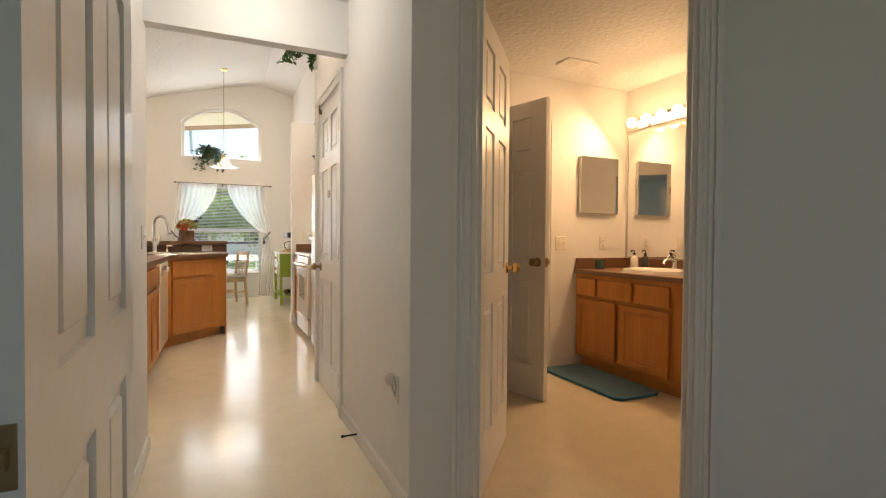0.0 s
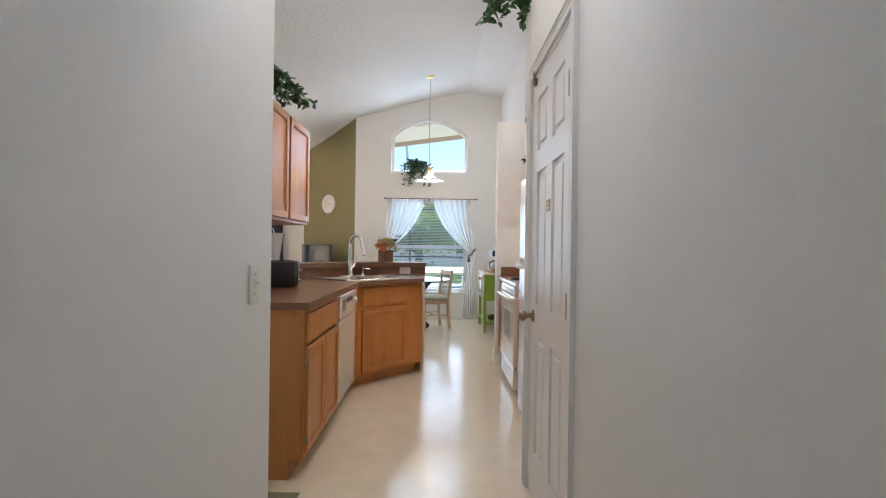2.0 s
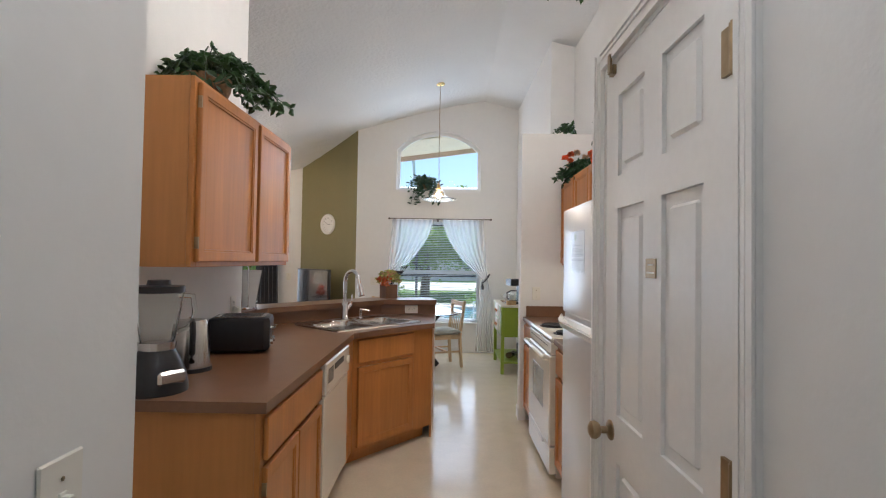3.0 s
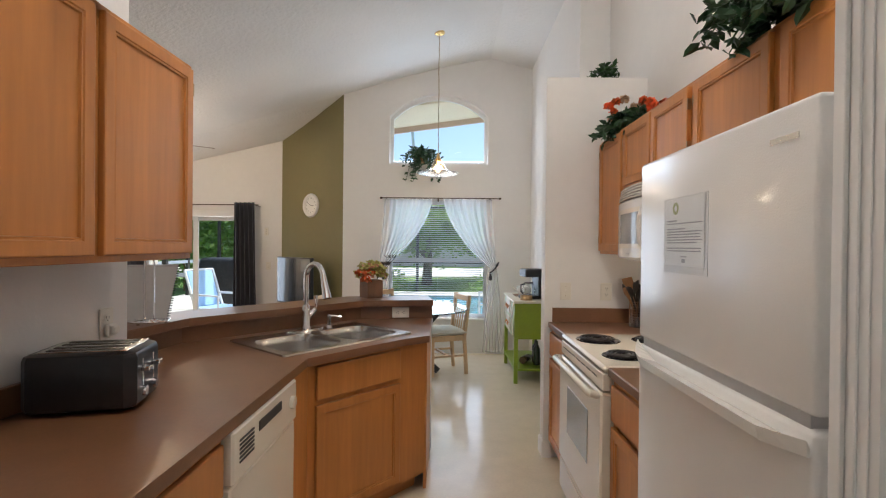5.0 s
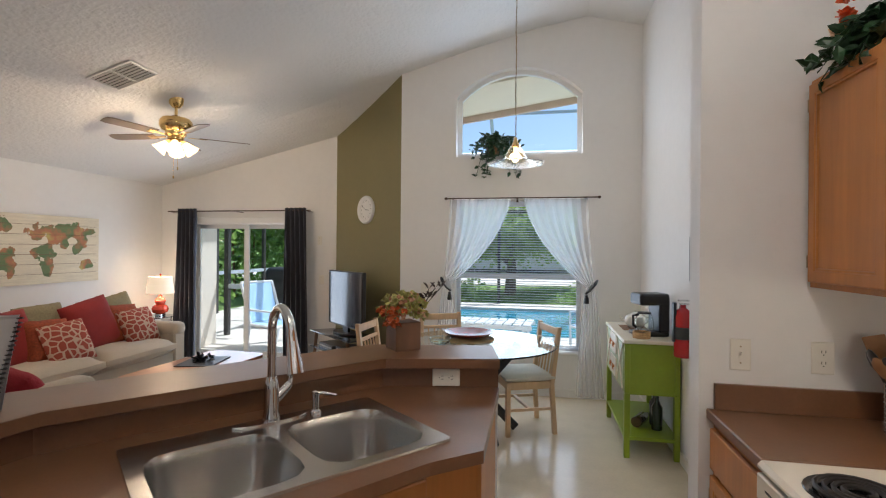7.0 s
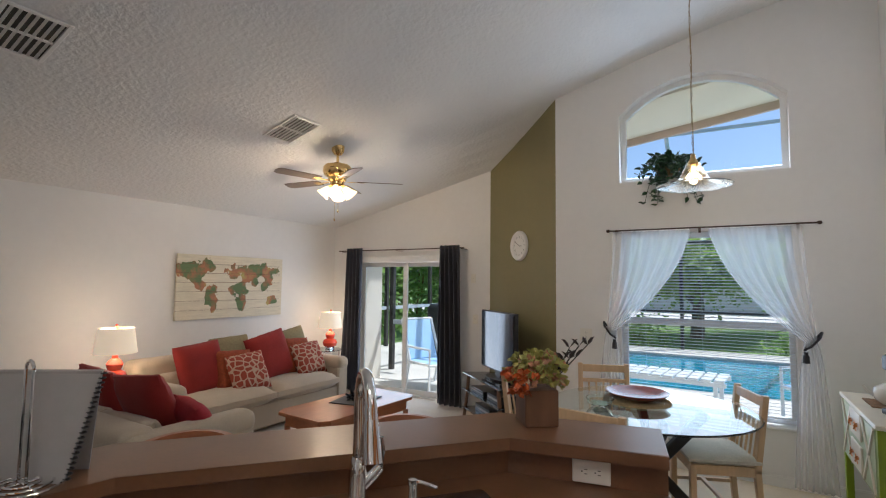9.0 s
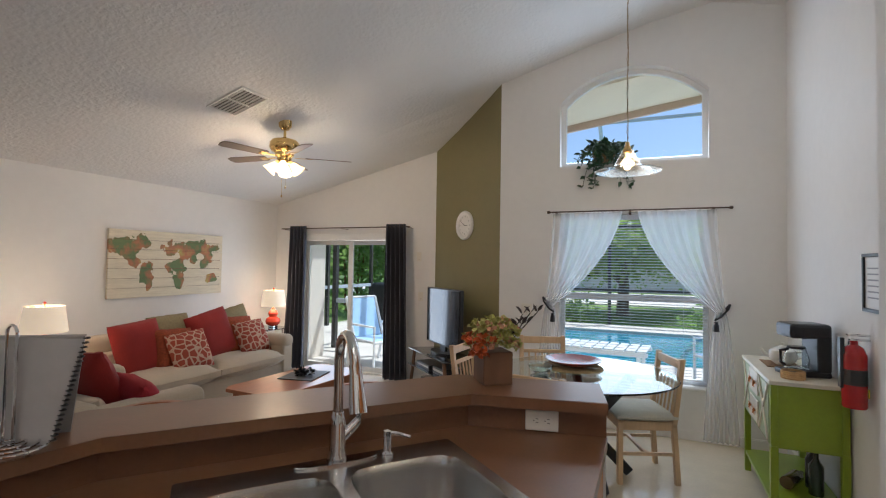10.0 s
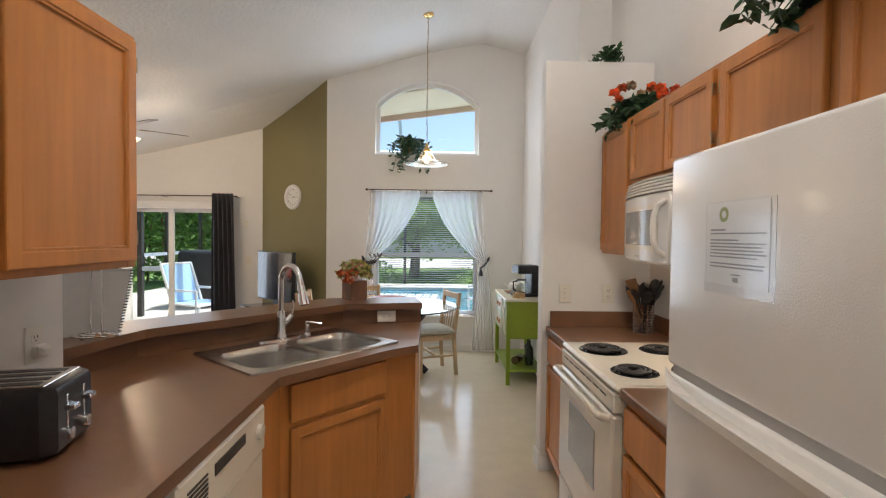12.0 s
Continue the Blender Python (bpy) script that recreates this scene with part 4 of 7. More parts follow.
lathe(bm, [(0, 0.018), (0.078, 0.018), (0.077, 0.04), (0.062, 0.2), (0.058, 0.215), (0.0, 0.218)], 24)
tube(bm, [(-0.055, 0, 0.175), (-0.085, 0, 0.195), (-0.1, 0, 0.212)], 0.018, 8, 0.009)
part("body", bm, STEEL, ke, smooth=True)
bm = bmesh.new()
tube(bm, [(0.05, 0, 0.215), (0.10, 0, 0.21), (0.125, 0, 0.17), (0.115, 0, 0.09), (0.085, 0, 0.05)], 0.012, 8)
part("handle", bm, BLACK, ke, smooth=True)
bm = bmesh.new()
lathe(bm, [(0, 0), (0.085, 0), (0.083, 0.017), (0, 0.018)], 24)
part("base", bm, BLACK, ke)
bl = thing("blender_jug", "countertop blender with a black base and a glass jug", "blender", pose(-1.06, 3.81, 0.914, 0, 0, 60))
bm = bmesh.new()
lathe(bm, [(0, 0), (0.105, 0), (0.105, 0.02), (0.095, 0.07), (0.075, 0.12), (0.058, 0.15), (0, 0.152)], 24)
b0 = part("base", bm, BLACK, bl, smooth=True)
part("button_panel", boxes((-0.05, 0.05, -0.106, -0.085, 0.035, 0.085), bevel=0.01), STEEL, b0)
bm = bmesh.new()
lathe(bm, [(0.05, 0.17), (0.055, 0.175), (0.085, 0.36), (0.081, 0.36), (0.05, 0.18), (0.045, 0.176)], 20, close=True)
part("jug", bm, GLASS, bl, smooth=True)
bm = bmesh.new()
lathe(bm, [(0.0, 0.152), (0.06, 0.152), (0.062, 0.178), (0.0, 0.179)], 20)
part("collar", bm, STEEL, bl, smooth=True)
bm = bmesh.new()
lathe(bm, [(0, 0.355), (0.086, 0.355), (0.086, 0.378), (0.04, 0.382), (0.036, 0.40), (0, 0.402)], 20)
part("lid", bm, BLACK, bl, smooth=True)
bm = bmesh.new()
tube(bm, [(0.078, 0, 0.34), (0.13, 0, 0.335), (0.14, 0, 0.28), (0.115, 0, 0.215), (0.06, 0, 0.20)], 0.01, 8)
part("handle", bm, GLASS, bl, smooth=True)
wall_plate("outlet", pose(LW, 4.90, 1.115, 0, 0, 90))
bm = boxes((-0.024, 0.024, -0.032, -0.0095, -0.045, 0.0), bevel=0.006)
box(bm, -0.018, 0.018, -0.045, -0.028, -0.036, -0.008, bevel=0.005)
pl_ = tagged(mesh("plug_in_freshener", bm, PLATE), "cream plug-in air freshener in the kitchen socket", "air freshener")
pl_.matrix_basis = pose(LW, 4.90, 1.115, 0, 0, 90)


def basket_plant(m, seed, stems, spread, droop, size, mat, label, basket=True, bias=(0, 0), up=0.22):
    ob = thing("potted_plant", label, "plant", m, "plants on the cabinets")
    if basket:
        bm = bmesh.new()
        lathe(bm, [(0, 0), (0.075, 0), (0.10, 0.06), (0.105, 0.11), (0.095, 0.11), (0.09, 0.06), (0.0, 0.05)], 16)
        part("basket", bm, WICKER, ob, smooth=True)
    lv, st = foliage(seed, stems, spread, droop, size, bias=bias, up=up)
    up_m = pose(0, 0, 0.09 if basket else 0.03)
    part("leaves", lv, mat, ob, loc=up_m)
    part("stems", st, LEAFDARK, ob, loc=up_m)
    return ob


basket_plant(pose(-1.10, 4.19, 2.082, 0, 0, 90), 3, 60, 0.31, 0.05, 0.052, LEAF, "trailing ivy in a wicker basket on the wall cabinet", bias=(0.10, -0.03), up=0.24)
# things on the bar
fb = thing("flower_box", "wooden box of dried flowers on the bar", "flower arrangement", pose(-0.548, 6.547, 1.045, 0, 0, 38.8) @ Matrix.Scale(1.1, 4))
WOODB = material("dark_box_wood", (0.17, 0.085, 0.045), 0.55, grain=[(14.0, 0.25)], stretch=(1, 1, 0.3))
part("box", boxes((-0.055, 0.055, -0.055, 0.055, 0, 0.115), bevel=0.003), WOODB, fb)
rng = random.Random(5)
for nm, col, n, label in (("hydrangea", (0.46, 0.45, 0.13), 110, "yellow-green hydrangea blooms"), ("orange_bloom", (0.62, 0.13, 0.03), 26, "orange blooms"), ("pink_bloom", (0.55, 0.28, 0.16), 30, "faded pink blooms")):
    bm = bmesh.new()
    for i in range(n):
        a, e = rng.uniform(0, 6.283), rng.uniform(0.0, 1.4)
        c = Vector((0.095 * math.cos(a) * math.cos(e), 0.095 * math.sin(a) * math.cos(e), 0.13 + 0.085 * math.sin(e))) * rng.uniform(0.85, 1.08)
        if nm == "orange_bloom":
            c = Vector((-0.07, -0.04, 0.14)) + Vector((rng.uniform(-1, 1), rng.uniform(-1, 1), rng.uniform(-1, 1))) * 0.04
        for k in range(4):
            leaf(bm, c, Vector((rng.uniform(-1, 1), rng.uniform(-1, 1), rng.uniform(-0.2, 1))), 0.024, rng, 0.9)
    part(nm, bm, leaf_material(nm, col), fb, label)
bm = bmesh.new()
st = bmesh.new()
for i in range(3):
    pts = [Vector((0.05, 0.01, 0.12)) + Vector((0.018 + 0.016 * i, 0.012 * i - 0.012, 0.042)) * k for k in range(4)]
    tube(st, pts, 0.002, 4)
    for p in pts[1:]:
        for s in (-1, 1):
            leaf(bm, p, Vector((s * 0.6, 0.2 * s, 0.7)), 0.042, rng, 0.42)
part("twigs", bm, leaf_material("dark_twig_leaf", (0.045, 0.03, 0.03)), fb, "dark brown leafy twigs")
part("twig_stems", st, IRON, fb)
ph = thing("paper_towel_holder", "chrome wire paper towel holder, empty, on the bar", "towel holder", pose(-1.385, 5.345, 1.045))
bm = bmesh.new()
for r0, z in ((0.085, 0.012), (0.06, 0.014), (0.035, 0.016)):
    tube(bm, [(r0 * math.cos(radians(a)), r0 * math.sin(radians(a)), z) for a in range(0, 361, 15)], 0.0035, 6)
for a in (0, 90, 180, 270):
    tube(bm, [(0.0, 0.0, 0.016), (0.085 * math.cos(radians(a)), 0.085 * math.sin(radians(a)), 0.012)], 0.003, 6)
    lathe(bm, [(0, 0), (0.007, 0.001), (0.008, 0.007), (0, 0.012)], 8, pose(0.08 * math.cos(radians(a)), 0.08 * math.sin(radians(a)), 0))
part("base", bm, CHROME, ph)
bm = bmesh.new()
tube(bm, [(-0.022, 0, 0.012), (-0.022, 0, 0.28)] + [(0.022 * math.cos(radians(a)), 0, 0.28 + 0.022 * math.sin(radians(a))) for a in range(165, 14, -15)] + [(0.022, 0, 0.28), (0.022, 0, 0.012)], 0.0038, 8)
part("loop", bm, CHROME, ph, smooth=True)
bk = thing("guest_folder", "grey spiral-bound folder propped open on the bar", "folder", pose(-1.465, 5.37, 1.046, 0, 0, 35))
GREY = material("grey_card", (0.42, 0.41, 0.40), 0.45, grain=[(20.0, 0.04)])
bm = bmesh.new()
box(bm, -0.13, 0.125, -0.003, 0.0, 0, 0.27, m=pose(0, -0.035, 0, -9))
for q in bm.verts:
    q.co.x += 0.2 * q.co.z
part("cover", bm, GREY, bk)
bm = bmesh.new()
box(bm, -0.13, 0.125, -0.003, 0.0, 0, 0.27, m=pose(0, 0.06, 0, 12))
for q in bm.verts:
    q.co.x += 0.2 * q.co.z
part("back_cover", bm, GREY, bk)
bm = bmesh.new()
for i in range(22):
    z = 0.01 + i * 0.0118
    lathe(bm, [(0.007, -0.002), (0.0095, 0.0), (0.007, 0.002), (0.005, 0)], 8, pose(0.128 + 0.2 * z, -0.035 + z * 0.158, z), close=True)
part("spiral", bm, BLACK, bk)
o = wall_plate("outlet", pose(-0.325, 6.427, 0.958, 0, 90, 11), tall=0.116, wide=0.072)

# ---- kitchen, right side ----
RW = 1.32
RIGHT = lambda y, z=0.0, x=0.67: pose(x, y, z, 0, 0, -90)
fr = thing("refrigerator", "white textured top-freezer refrigerator", "refrigerator", pose(0.61, 4.665, 0, 0, 0, -90))
part("body", boxes((0.004, 0.736, 0.062, 0.70, 0.03, 1.672), bevel=0.006), FRIDGEW, fr)
bm = bmesh.new()
box(bm, 0, 0.74, 0, 0.056, 1.138, 1.68, bevel=0.012, seg=3)
fd = part("freezer_door", bm, FRIDGEW, fr, smooth=True)
bm = bmesh.new()
box(bm, 0, 0.74, 0, 0.056, 0.09, 1.116, bevel=0.012, seg=3)
ld = part("fridge_door", bm, FRIDGEW, fr, smooth=True)
bm = bmesh.new()
n = 30
for i in range(n):
    x0, x1 = 0.008 + 0.724 * i / n, 0.008 + 0.724 * (i + 1) / n
    w = lambda x: 0.006 + 0.044 * min(1.0, max(0.0, (x - 0.012) / 0.09)) ** 0.8 * min(1.0, max(0.0, (0.735 - x) / 0.07))
    h = lambda x: 1.124 - 0.030 * min(1.0, max(0.0, (x - 0.012) / 0.12))
    v = box(bm, x0, x1, -0.04, -0.001, 0, 1)
    for q in v:
        t = w(q.co.x)
        low = q.co.z < 0.5
        q.co.y = -t * (0.8 if low else 1.0) if q.co.y < -0.02 else -0.001
        q.co.z = h(q.co.x) + (-0.022 if low else (0.006 if q.co.y < -0.002 else -0.008))
bmesh.ops.remove_doubles(bm, verts=bm.verts, dist=1e-5)
part("handle", bm, WHITE_ENAMEL, ld, "white moulded grip along the door", smooth=True)
# Grey filler between the doors: the shade in the gap, put into colour.
part("grip_recess", boxes((0.02, 0.72, 0.008, 0.05, 1.115, 1.139)), GREY, fr)
bm = bmesh.new()
box(bm, 0.619, 0.695, -0.0015, 0.0, 1.612, 1.623)
part("badge", bm, STEEL, fd)
part("kick_grille", boxes((0.02, 0.72, 0.03, 0.06, 0.0, 0.085)), GREY, fr)
for x in (0.08, 0.66):
    part("foot", boxes((x - 0.03, x + 0.03, 0.1, 0.6, 0.0, 0.03)), BLACK, fr)
PAPER = material("paper", (0.80, 0.79, 0.77), 0.5, coat=0.3)
INK = material("grey_ink", (0.33, 0.33, 0.34), 0.7)
nt = thing("paper_notice", "printed notice in a clear sleeve on the refrigerator door", "notice", RIGHT(4.482, 0, 0.6095))
part("sheet", boxes((0.0, 0.208, -0.0015, -0.0003, 1.372, 1.548)), PAPER, nt)
part("sleeve", boxes((-0.006, 0.226, -0.0028, -0.0021, 1.352, 1.552)), material("clear_sleeve", (0.95, 0.96, 0.97), 0.08, glass=1.0, ior=1.2), nt, "clear plastic sleeve").visible_shadow = False
rng = random.Random(8)
bm = bmesh.new()
for i in range(12):
    z = 1.488 - i * 0.0072
    if i in (2, 9):
        continue
    box(bm, 0.014, 0.014 + {0: 0.055, 3: 0.10, 8: 0.16}.get(i, rng.uniform(0.172, 0.186)), -0.0019, -0.0016, z, z + (0.0042 if i == 0 else 0.0032))
box(bm, 0.092, 0.122, -0.0019, -0.0016, 1.394, 1.397)
box(bm, 0.098, 0.116, -0.0019, -0.0016, 1.38, 1.39)
part("printed_text", bm, INK, nt)
bm = bmesh.new()
lathe(bm, [(0.008, 0), (0.0165, 0), (0.0165, 0.0004), (0.008, 0.0004)], 24, pose(0.062, -0.0015, 1.523, 90), close=True)
part("emblem", bm, material("green_print", (0.33, 0.36, 0.14), 0.6), nt, "round olive green emblem")

cabinet("base_cabinet", "narrow oak base cabinet between refrigerator and stove", 0.47, 0.62, 0.875, RIGHT(5.15, 0, 0.70), [("drawer", 0.02, 0.45, 0.70, 0.85), ("door", 0.02, 0.45, 0.13, 0.675)], toe=0.1)
cabinet("base_cabinet", "oak base cabinet at the end of the counter", 0.445, 0.62, 0.875, RIGHT(6.375, 0, 0.70), [("drawer", 0.02, 0.425, 0.70, 0.85), ("door", 0.02, 0.425, 0.13, 0.675)], toe=0.1)
for y0, y1, nm in ((4.67, 5.155, "between refrigerator and stove"), (5.925, 6.378, "beside the stove")):
    c = thing("countertop", "short brown laminate counter %s" % nm, "countertop")
    part("slab", boxes((0.675, RW - 0.002, y0, y1, 0.876, 0.914), bevel=0.004), LAMINATE, c)
    part("backsplash", boxes((RW - 0.02, RW - 0.002, y0, y1 - 0.001, 0.9145, 1.01), bevel=0.002), LAMINATE, c)
    if y0 > 5.5:
        part("side_splash", boxes((0.70, RW - 0.021, y1 - 0.02, y1 - 0.001, 0.9145, 1.01), bevel=0.002), LAMINATE, c)
so = thing("stove", "cream electric coil stove with an oven window", "stove", RIGHT(5.92, 0, 0.67))
part("body", boxes((0.004, 0.756, 0.03, 0.645, 0.03, 0.89)), BISQUE, so)
part("cooktop", boxes((0.0, 0.76, -0.012, 0.60, 0.888, 0.918), bevel=0.011), BISQUE, so, "cream enamel cooktop")
bm = boxes((0.006, 0.754, -0.02, 0.03, 0.23, 0.80), bevel=0.009)
od = part("oven_door", bm, BISQUE, so)
part("window", boxes((0.19, 0.57, -0.0225, -0.0195, 0.42, 0.67), bevel=0.001), OVENGLASS, od, "grey oven window")
bm = bmesh.new()
tube(bm, [(0.03, -0.02, 0.785), (0.035, -0.05, 0.79), (0.06, -0.058, 0.79), (0.70, -0.058, 0.79), (0.725, -0.05, 0.79), (0.73, -0.02, 0.785)], 0.0165, 10)
part("handle", bm, BISQUE, od, smooth=True)
part("front_strip", boxes((0.006, 0.754, -0.012, 0.03, 0.81, 0.884), bevel=0.004), BISQUE, so)
part("vent_slots", boxes(*[(0.06 + 0.09 * i, 0.13 + 0.09 * i, -0.0135, -0.011, 0.85, 0.856) for i in range(7)]), SLOT, so)
dr = part("drawer", boxes((0.006, 0.754, -0.016, 0.03, 0.05, 0.22), bevel=0.007), BISQUE, so)
part("drawer_grip", boxes((0.2, 0.56, -0.022, -0.014, 0.185, 0.205), bevel=0.003), BISQUE, dr)
bm = boxes((0.0, 0.76, 0.575, 0.648, 0.90, 1.075), bevel=0.012)
bg = part("back_panel", bm, BISQUE, so)
for x in (0.10, 0.19, 0.57, 0.66):
    bm = bmesh.new()
    lathe(bm, [(0, 0), (0.026, 0), (0.022, 0.018), (0.012, 0.026), (0, 0.027)], 16, pose(x, 0.575, 1.0, 90))
    part("knob", bm, BISQUE, bg, smooth=True)
part("clock_window", boxes((0.30, 0.46, 0.5725, 0.576, 0.985, 1.035)), BLACKGLASS, bg)
for x in (0.02, 0.70):
    part("foot", boxes((x, x + 0.04, 0.1, 0.14, 0.0, 0.03)), BLACK, so)
for x, y, r in ((0.19, 0.14, 0.098), (0.57, 0.14, 0.078), (0.19, 0.42, 0.078), (0.57, 0.42, 0.098)):
    bm = bmesh.new()
    lathe(bm, [(0.0, 0.913), (r * 0.9, 0.915), (r + 0.008, 0.92), (r + 0.016, 0.9215), (r + 0.018, 0.9185)], 28, pose(x, y, 0))
    dp = part("drip_pan", bm, BLACKGLASS, so, "black drip pan", smooth=True)
    bm = bmesh.new()
    pts = []
    turns = 4 if r > 0.09 else 3
    for i in range(turns * 18 + 1):
        a = 2 * math.pi * i / 18
        q = 0.022 + (r - 0.024) * i / (turns * 18)
        pts.append((x + q * math.cos(a), y + q * math.sin(a), 0.929))
    tube(bm, pts, 0.0065, 6)
    part("coil", bm, IRON, dp, "black heating coil", smooth=True)

uc = [("wall_cabinet", "tall oak wall cabinet beside the microwave", 6.372, 0.435, 1.375, 0.74, [("door", 0.02, 0.415, 0.02, 0.72)]),
      ("wall_cabinet", "short oak wall cabinet over the microwave", 5.935, 0.785, 1.752, 0.363, [("door", 0.015, 0.385, 0.02, 0.343), ("rail", 0.375, 0.41, 0, 0.363), ("door", 0.40, 0.77, 0.02, 0.343)]),
      ("wall_cabinet", "short oak wall cabinet over the refrigerator", 5.148, 1.05, 1.72, 0.395, [("door", 0.03, 0.50, 0.02, 0.375), ("rail", 0.49, 0.56, 0, 0.395), ("door", 0.55, 1.02, 0.02, 0.375)])]
for nm, lab, y, w, z, h, fronts in uc:
    cabinet(nm, lab, w, 0.30, h, RIGHT(y, z, 1.015), fronts)
mw = thing("microwave", "white over-the-range microwave with a bowed front and grey window", "microwave", RIGHT(5.93, 1.348, 0.985))


def bowed(x0, x1, y0, y1, z0, z1, bevel=0.0):
    """A slab whose front follows the bowed face of the microwave."""
    bm = bmesh.new()
    box(bm, x0, x1, y0, y1, z0, z1, bevel=bevel)
    long = [e for e in bm.edges if abs(e.verts[0].co.x - e.verts[1].co.x) > 0.6 * (x1 - x0)]
    bmesh.ops.subdivide_edges(bm, edges=long, cuts=9, use_grid_fill=True)
    for q in bm.verts:
        q.co.y -= 0.052 * (1 - ((q.co.x - 0.382) / 0.382) ** 2)
    return bm


part("body", boxes((0.002, 0.762, 0.035, 0.33, 0.0, 0.40), bevel=0.004), WHITE_ENAMEL, mw)
dd = part("door", bowed(0.0, 0.575, -0.005, 0.034, 0.012, 0.318, 0.008), WHITE_ENAMEL, mw, smooth=True)
part("window_surround", bowed(0.055, 0.49, -0.0068, -0.004, 0.066, 0.272), BISQUE, dd)
part("window", bowed(0.085, 0.462, -0.0088, -0.006, 0.09, 0.248), material("mesh_glass", (0.34, 0.34, 0.33), 0.12, grain=[(120.0, 0.08)], coat=0.4), dd, "grey mesh window", smooth=True)
bm = bmesh.new()
tube(bm, [(0.54, -0.045, 0.05), (0.54, -0.078, 0.07), (0.54, -0.092, 0.11), (0.54, -0.096, 0.165), (0.54, -0.092, 0.22), (0.54, -0.078, 0.26), (0.54, -0.045, 0.28)], 0.0135, 10)
part("handle", bm, WHITE_ENAMEL, dd, smooth=True)
part("badge", bowed(0.25, 0.31, -0.0066, -0.0045, 0.034, 0.043), GREY, dd)
cp = part("control_panel", bowed(0.58, 0.764, -0.005, 0.034, 0.012, 0.318, 0.006), WHITE_ENAMEL, mw, smooth=True)
part("display", bowed(0.61, 0.735, -0.0066, -0.0045, 0.262, 0.296), BLACKGLASS, cp)
KEYM = material("key_print", (0.55, 0.54, 0.5), 0.5)
for i in range(3):
    for j in range(6):
        part("key", bowed(0.612 + 0.043 * i, 0.646 + 0.043 * i, -0.0063, -0.0048, 0.045 + 0.034 * j, 0.066 + 0.034 * j), KEYM, cp)
for i in range(5):
    part("louvre", bowed(0.0, 0.764, -0.004 + 0.003 * i, 0.036, 0.324 + 0.015 * i, 0.334 + 0.015 * i, 0.002), WHITE_ENAMEL, mw)
part("underside", boxes((0.06, 0.70, 0.06, 0.30, -0.004, -0.0005)), GREY, mw)
part("lamp_lens", boxes((0.30, 0.46, 0.10, 0.16, -0.008, -0.0042), bevel=0.001), material("lit_lens", (0.9, 0.85, 0.75), 0.4, emit=((1.0, 0.80, 0.55), 2.0)), mw, "lit cooktop lamp lens").visible_shadow = False

ut = thing("utensil_holder", "chrome wire holder full of black and wooden kitchen utensils", "utensil holder", pose(1.21, 6.20, 0.914))
bm = bmesh.new()
for i in range(11):
    z = 0.008 + i * 0.0155
    tube(bm, [(0.058 * math.cos(radians(a)), 0.058 * math.sin(radians(a)), z) for a in range(0, 361, 20)], 0.0022, 5)
for a in range(0, 360, 30):
    tube(bm, [(0.056 * math.cos(radians(a)), 0.056 * math.sin(radians(a)), 0.003), (0.056 * math.cos(radians(a)), 0.056 * math.sin(radians(a)), 0.168)], 0.0025, 5)
lathe(bm, [(0, 0), (0.056, 0), (0.056, 0.003), (0, 0.0035)], 18)
part("wire_basket", bm, CHROME, ut)
rng = random.Random(4)
WOODSP = material("spoon_wood", (0.33, 0.17, 0.07), 0.6, grain=[(20.0, 0.15)])
for i in range(15):
    a = i * 0.83
    lean = Vector((math.cos(a) * 0.045, math.sin(a) * 0.045, 0))
    foot = -lean * 0.5
    p1 = foot + Vector((0, 0, 0.01))
    p2 = lean * 1.6 + Vector((0, 0, rng.uniform(0.19, 0.27)))
    bm = bmesh.new()
    tube(bm, [p1, (p1 + p2) / 2, p2], 0.007, 6)
    d = (p2 - p1).normalized()
    if i % 5 == 0:
        v = box(bm, -0.032, 0.032, -0.002, 0.002, 0, 0.08, bevel=0.002)
        bmesh.ops.transform(bm, matrix=Matrix.Translation(p2) @ d.to_track_quat("Z", "Y").to_matrix().to_4x4() @ pose(0, 0, 0, 0, 0, i * 50), verts=v)
    else:
        v = lathe(bm, [(0, -0.035), (0.018, -0.028), (0.031, -0.005), (0.029, 0.015), (0.016, 0.03), (0, 0.035)], 12)
        bmesh.ops.transform(bm, matrix=Matrix.Translation(p2 + d * 0.025) @ d.to_track_quat("Z", "Y").to_matrix().to_4x4() @ Matrix.Diagonal((1, 0.4, 1.15, 1)), verts=v)
    part("utensil", bm, WOODSP if i in (4, 10) else BLACK, ut, smooth=True)
wall_plate("switch", pose(0.79, 6.38, 1.12))
wall_plate("outlet", pose(1.06, 6.38, 1.12), wide=0.075)
baseboard(((0.65, 6.505), (0.65, 6.37)), ((0.64, 6.38), (0.70, 6.38)), h=0.11)
flw = basket_plant(pose(1.13, 6.10, 2.117, 0, 0, 40), 11, 46, 0.23, 0.08, 0.06, LEAFDARK, "orange silk roses with dark leaves on the wall cabinet", basket=False, up=0.18)
rng = random.Random(2)
for i in range(14):
    bm = bmesh.new()
    a, e = rng.uniform(0, 6.283), rng.uniform(0.2, 1.3)
    c = Vector((0.22 * math.cos(a) * math.cos(e), 0.22 * math.sin(a) * math.cos(e), 0.06 + 0.15 * math.sin(e)))
    for k in range(26):
        leaf(bm, c, Vector((rng.uniform(-1, 1), rng.uniform(-1, 1), rng.uniform(-0.4, 1))), 0.034, rng, 1.0)
    part("rose", bm, leaf_material("rose_petal", (0.72, 0.13, 0.03) if i % 3 else (0.62, 0.42, 0.26)), flw, "orange-red silk rose" if i % 3 else "cream silk rose")
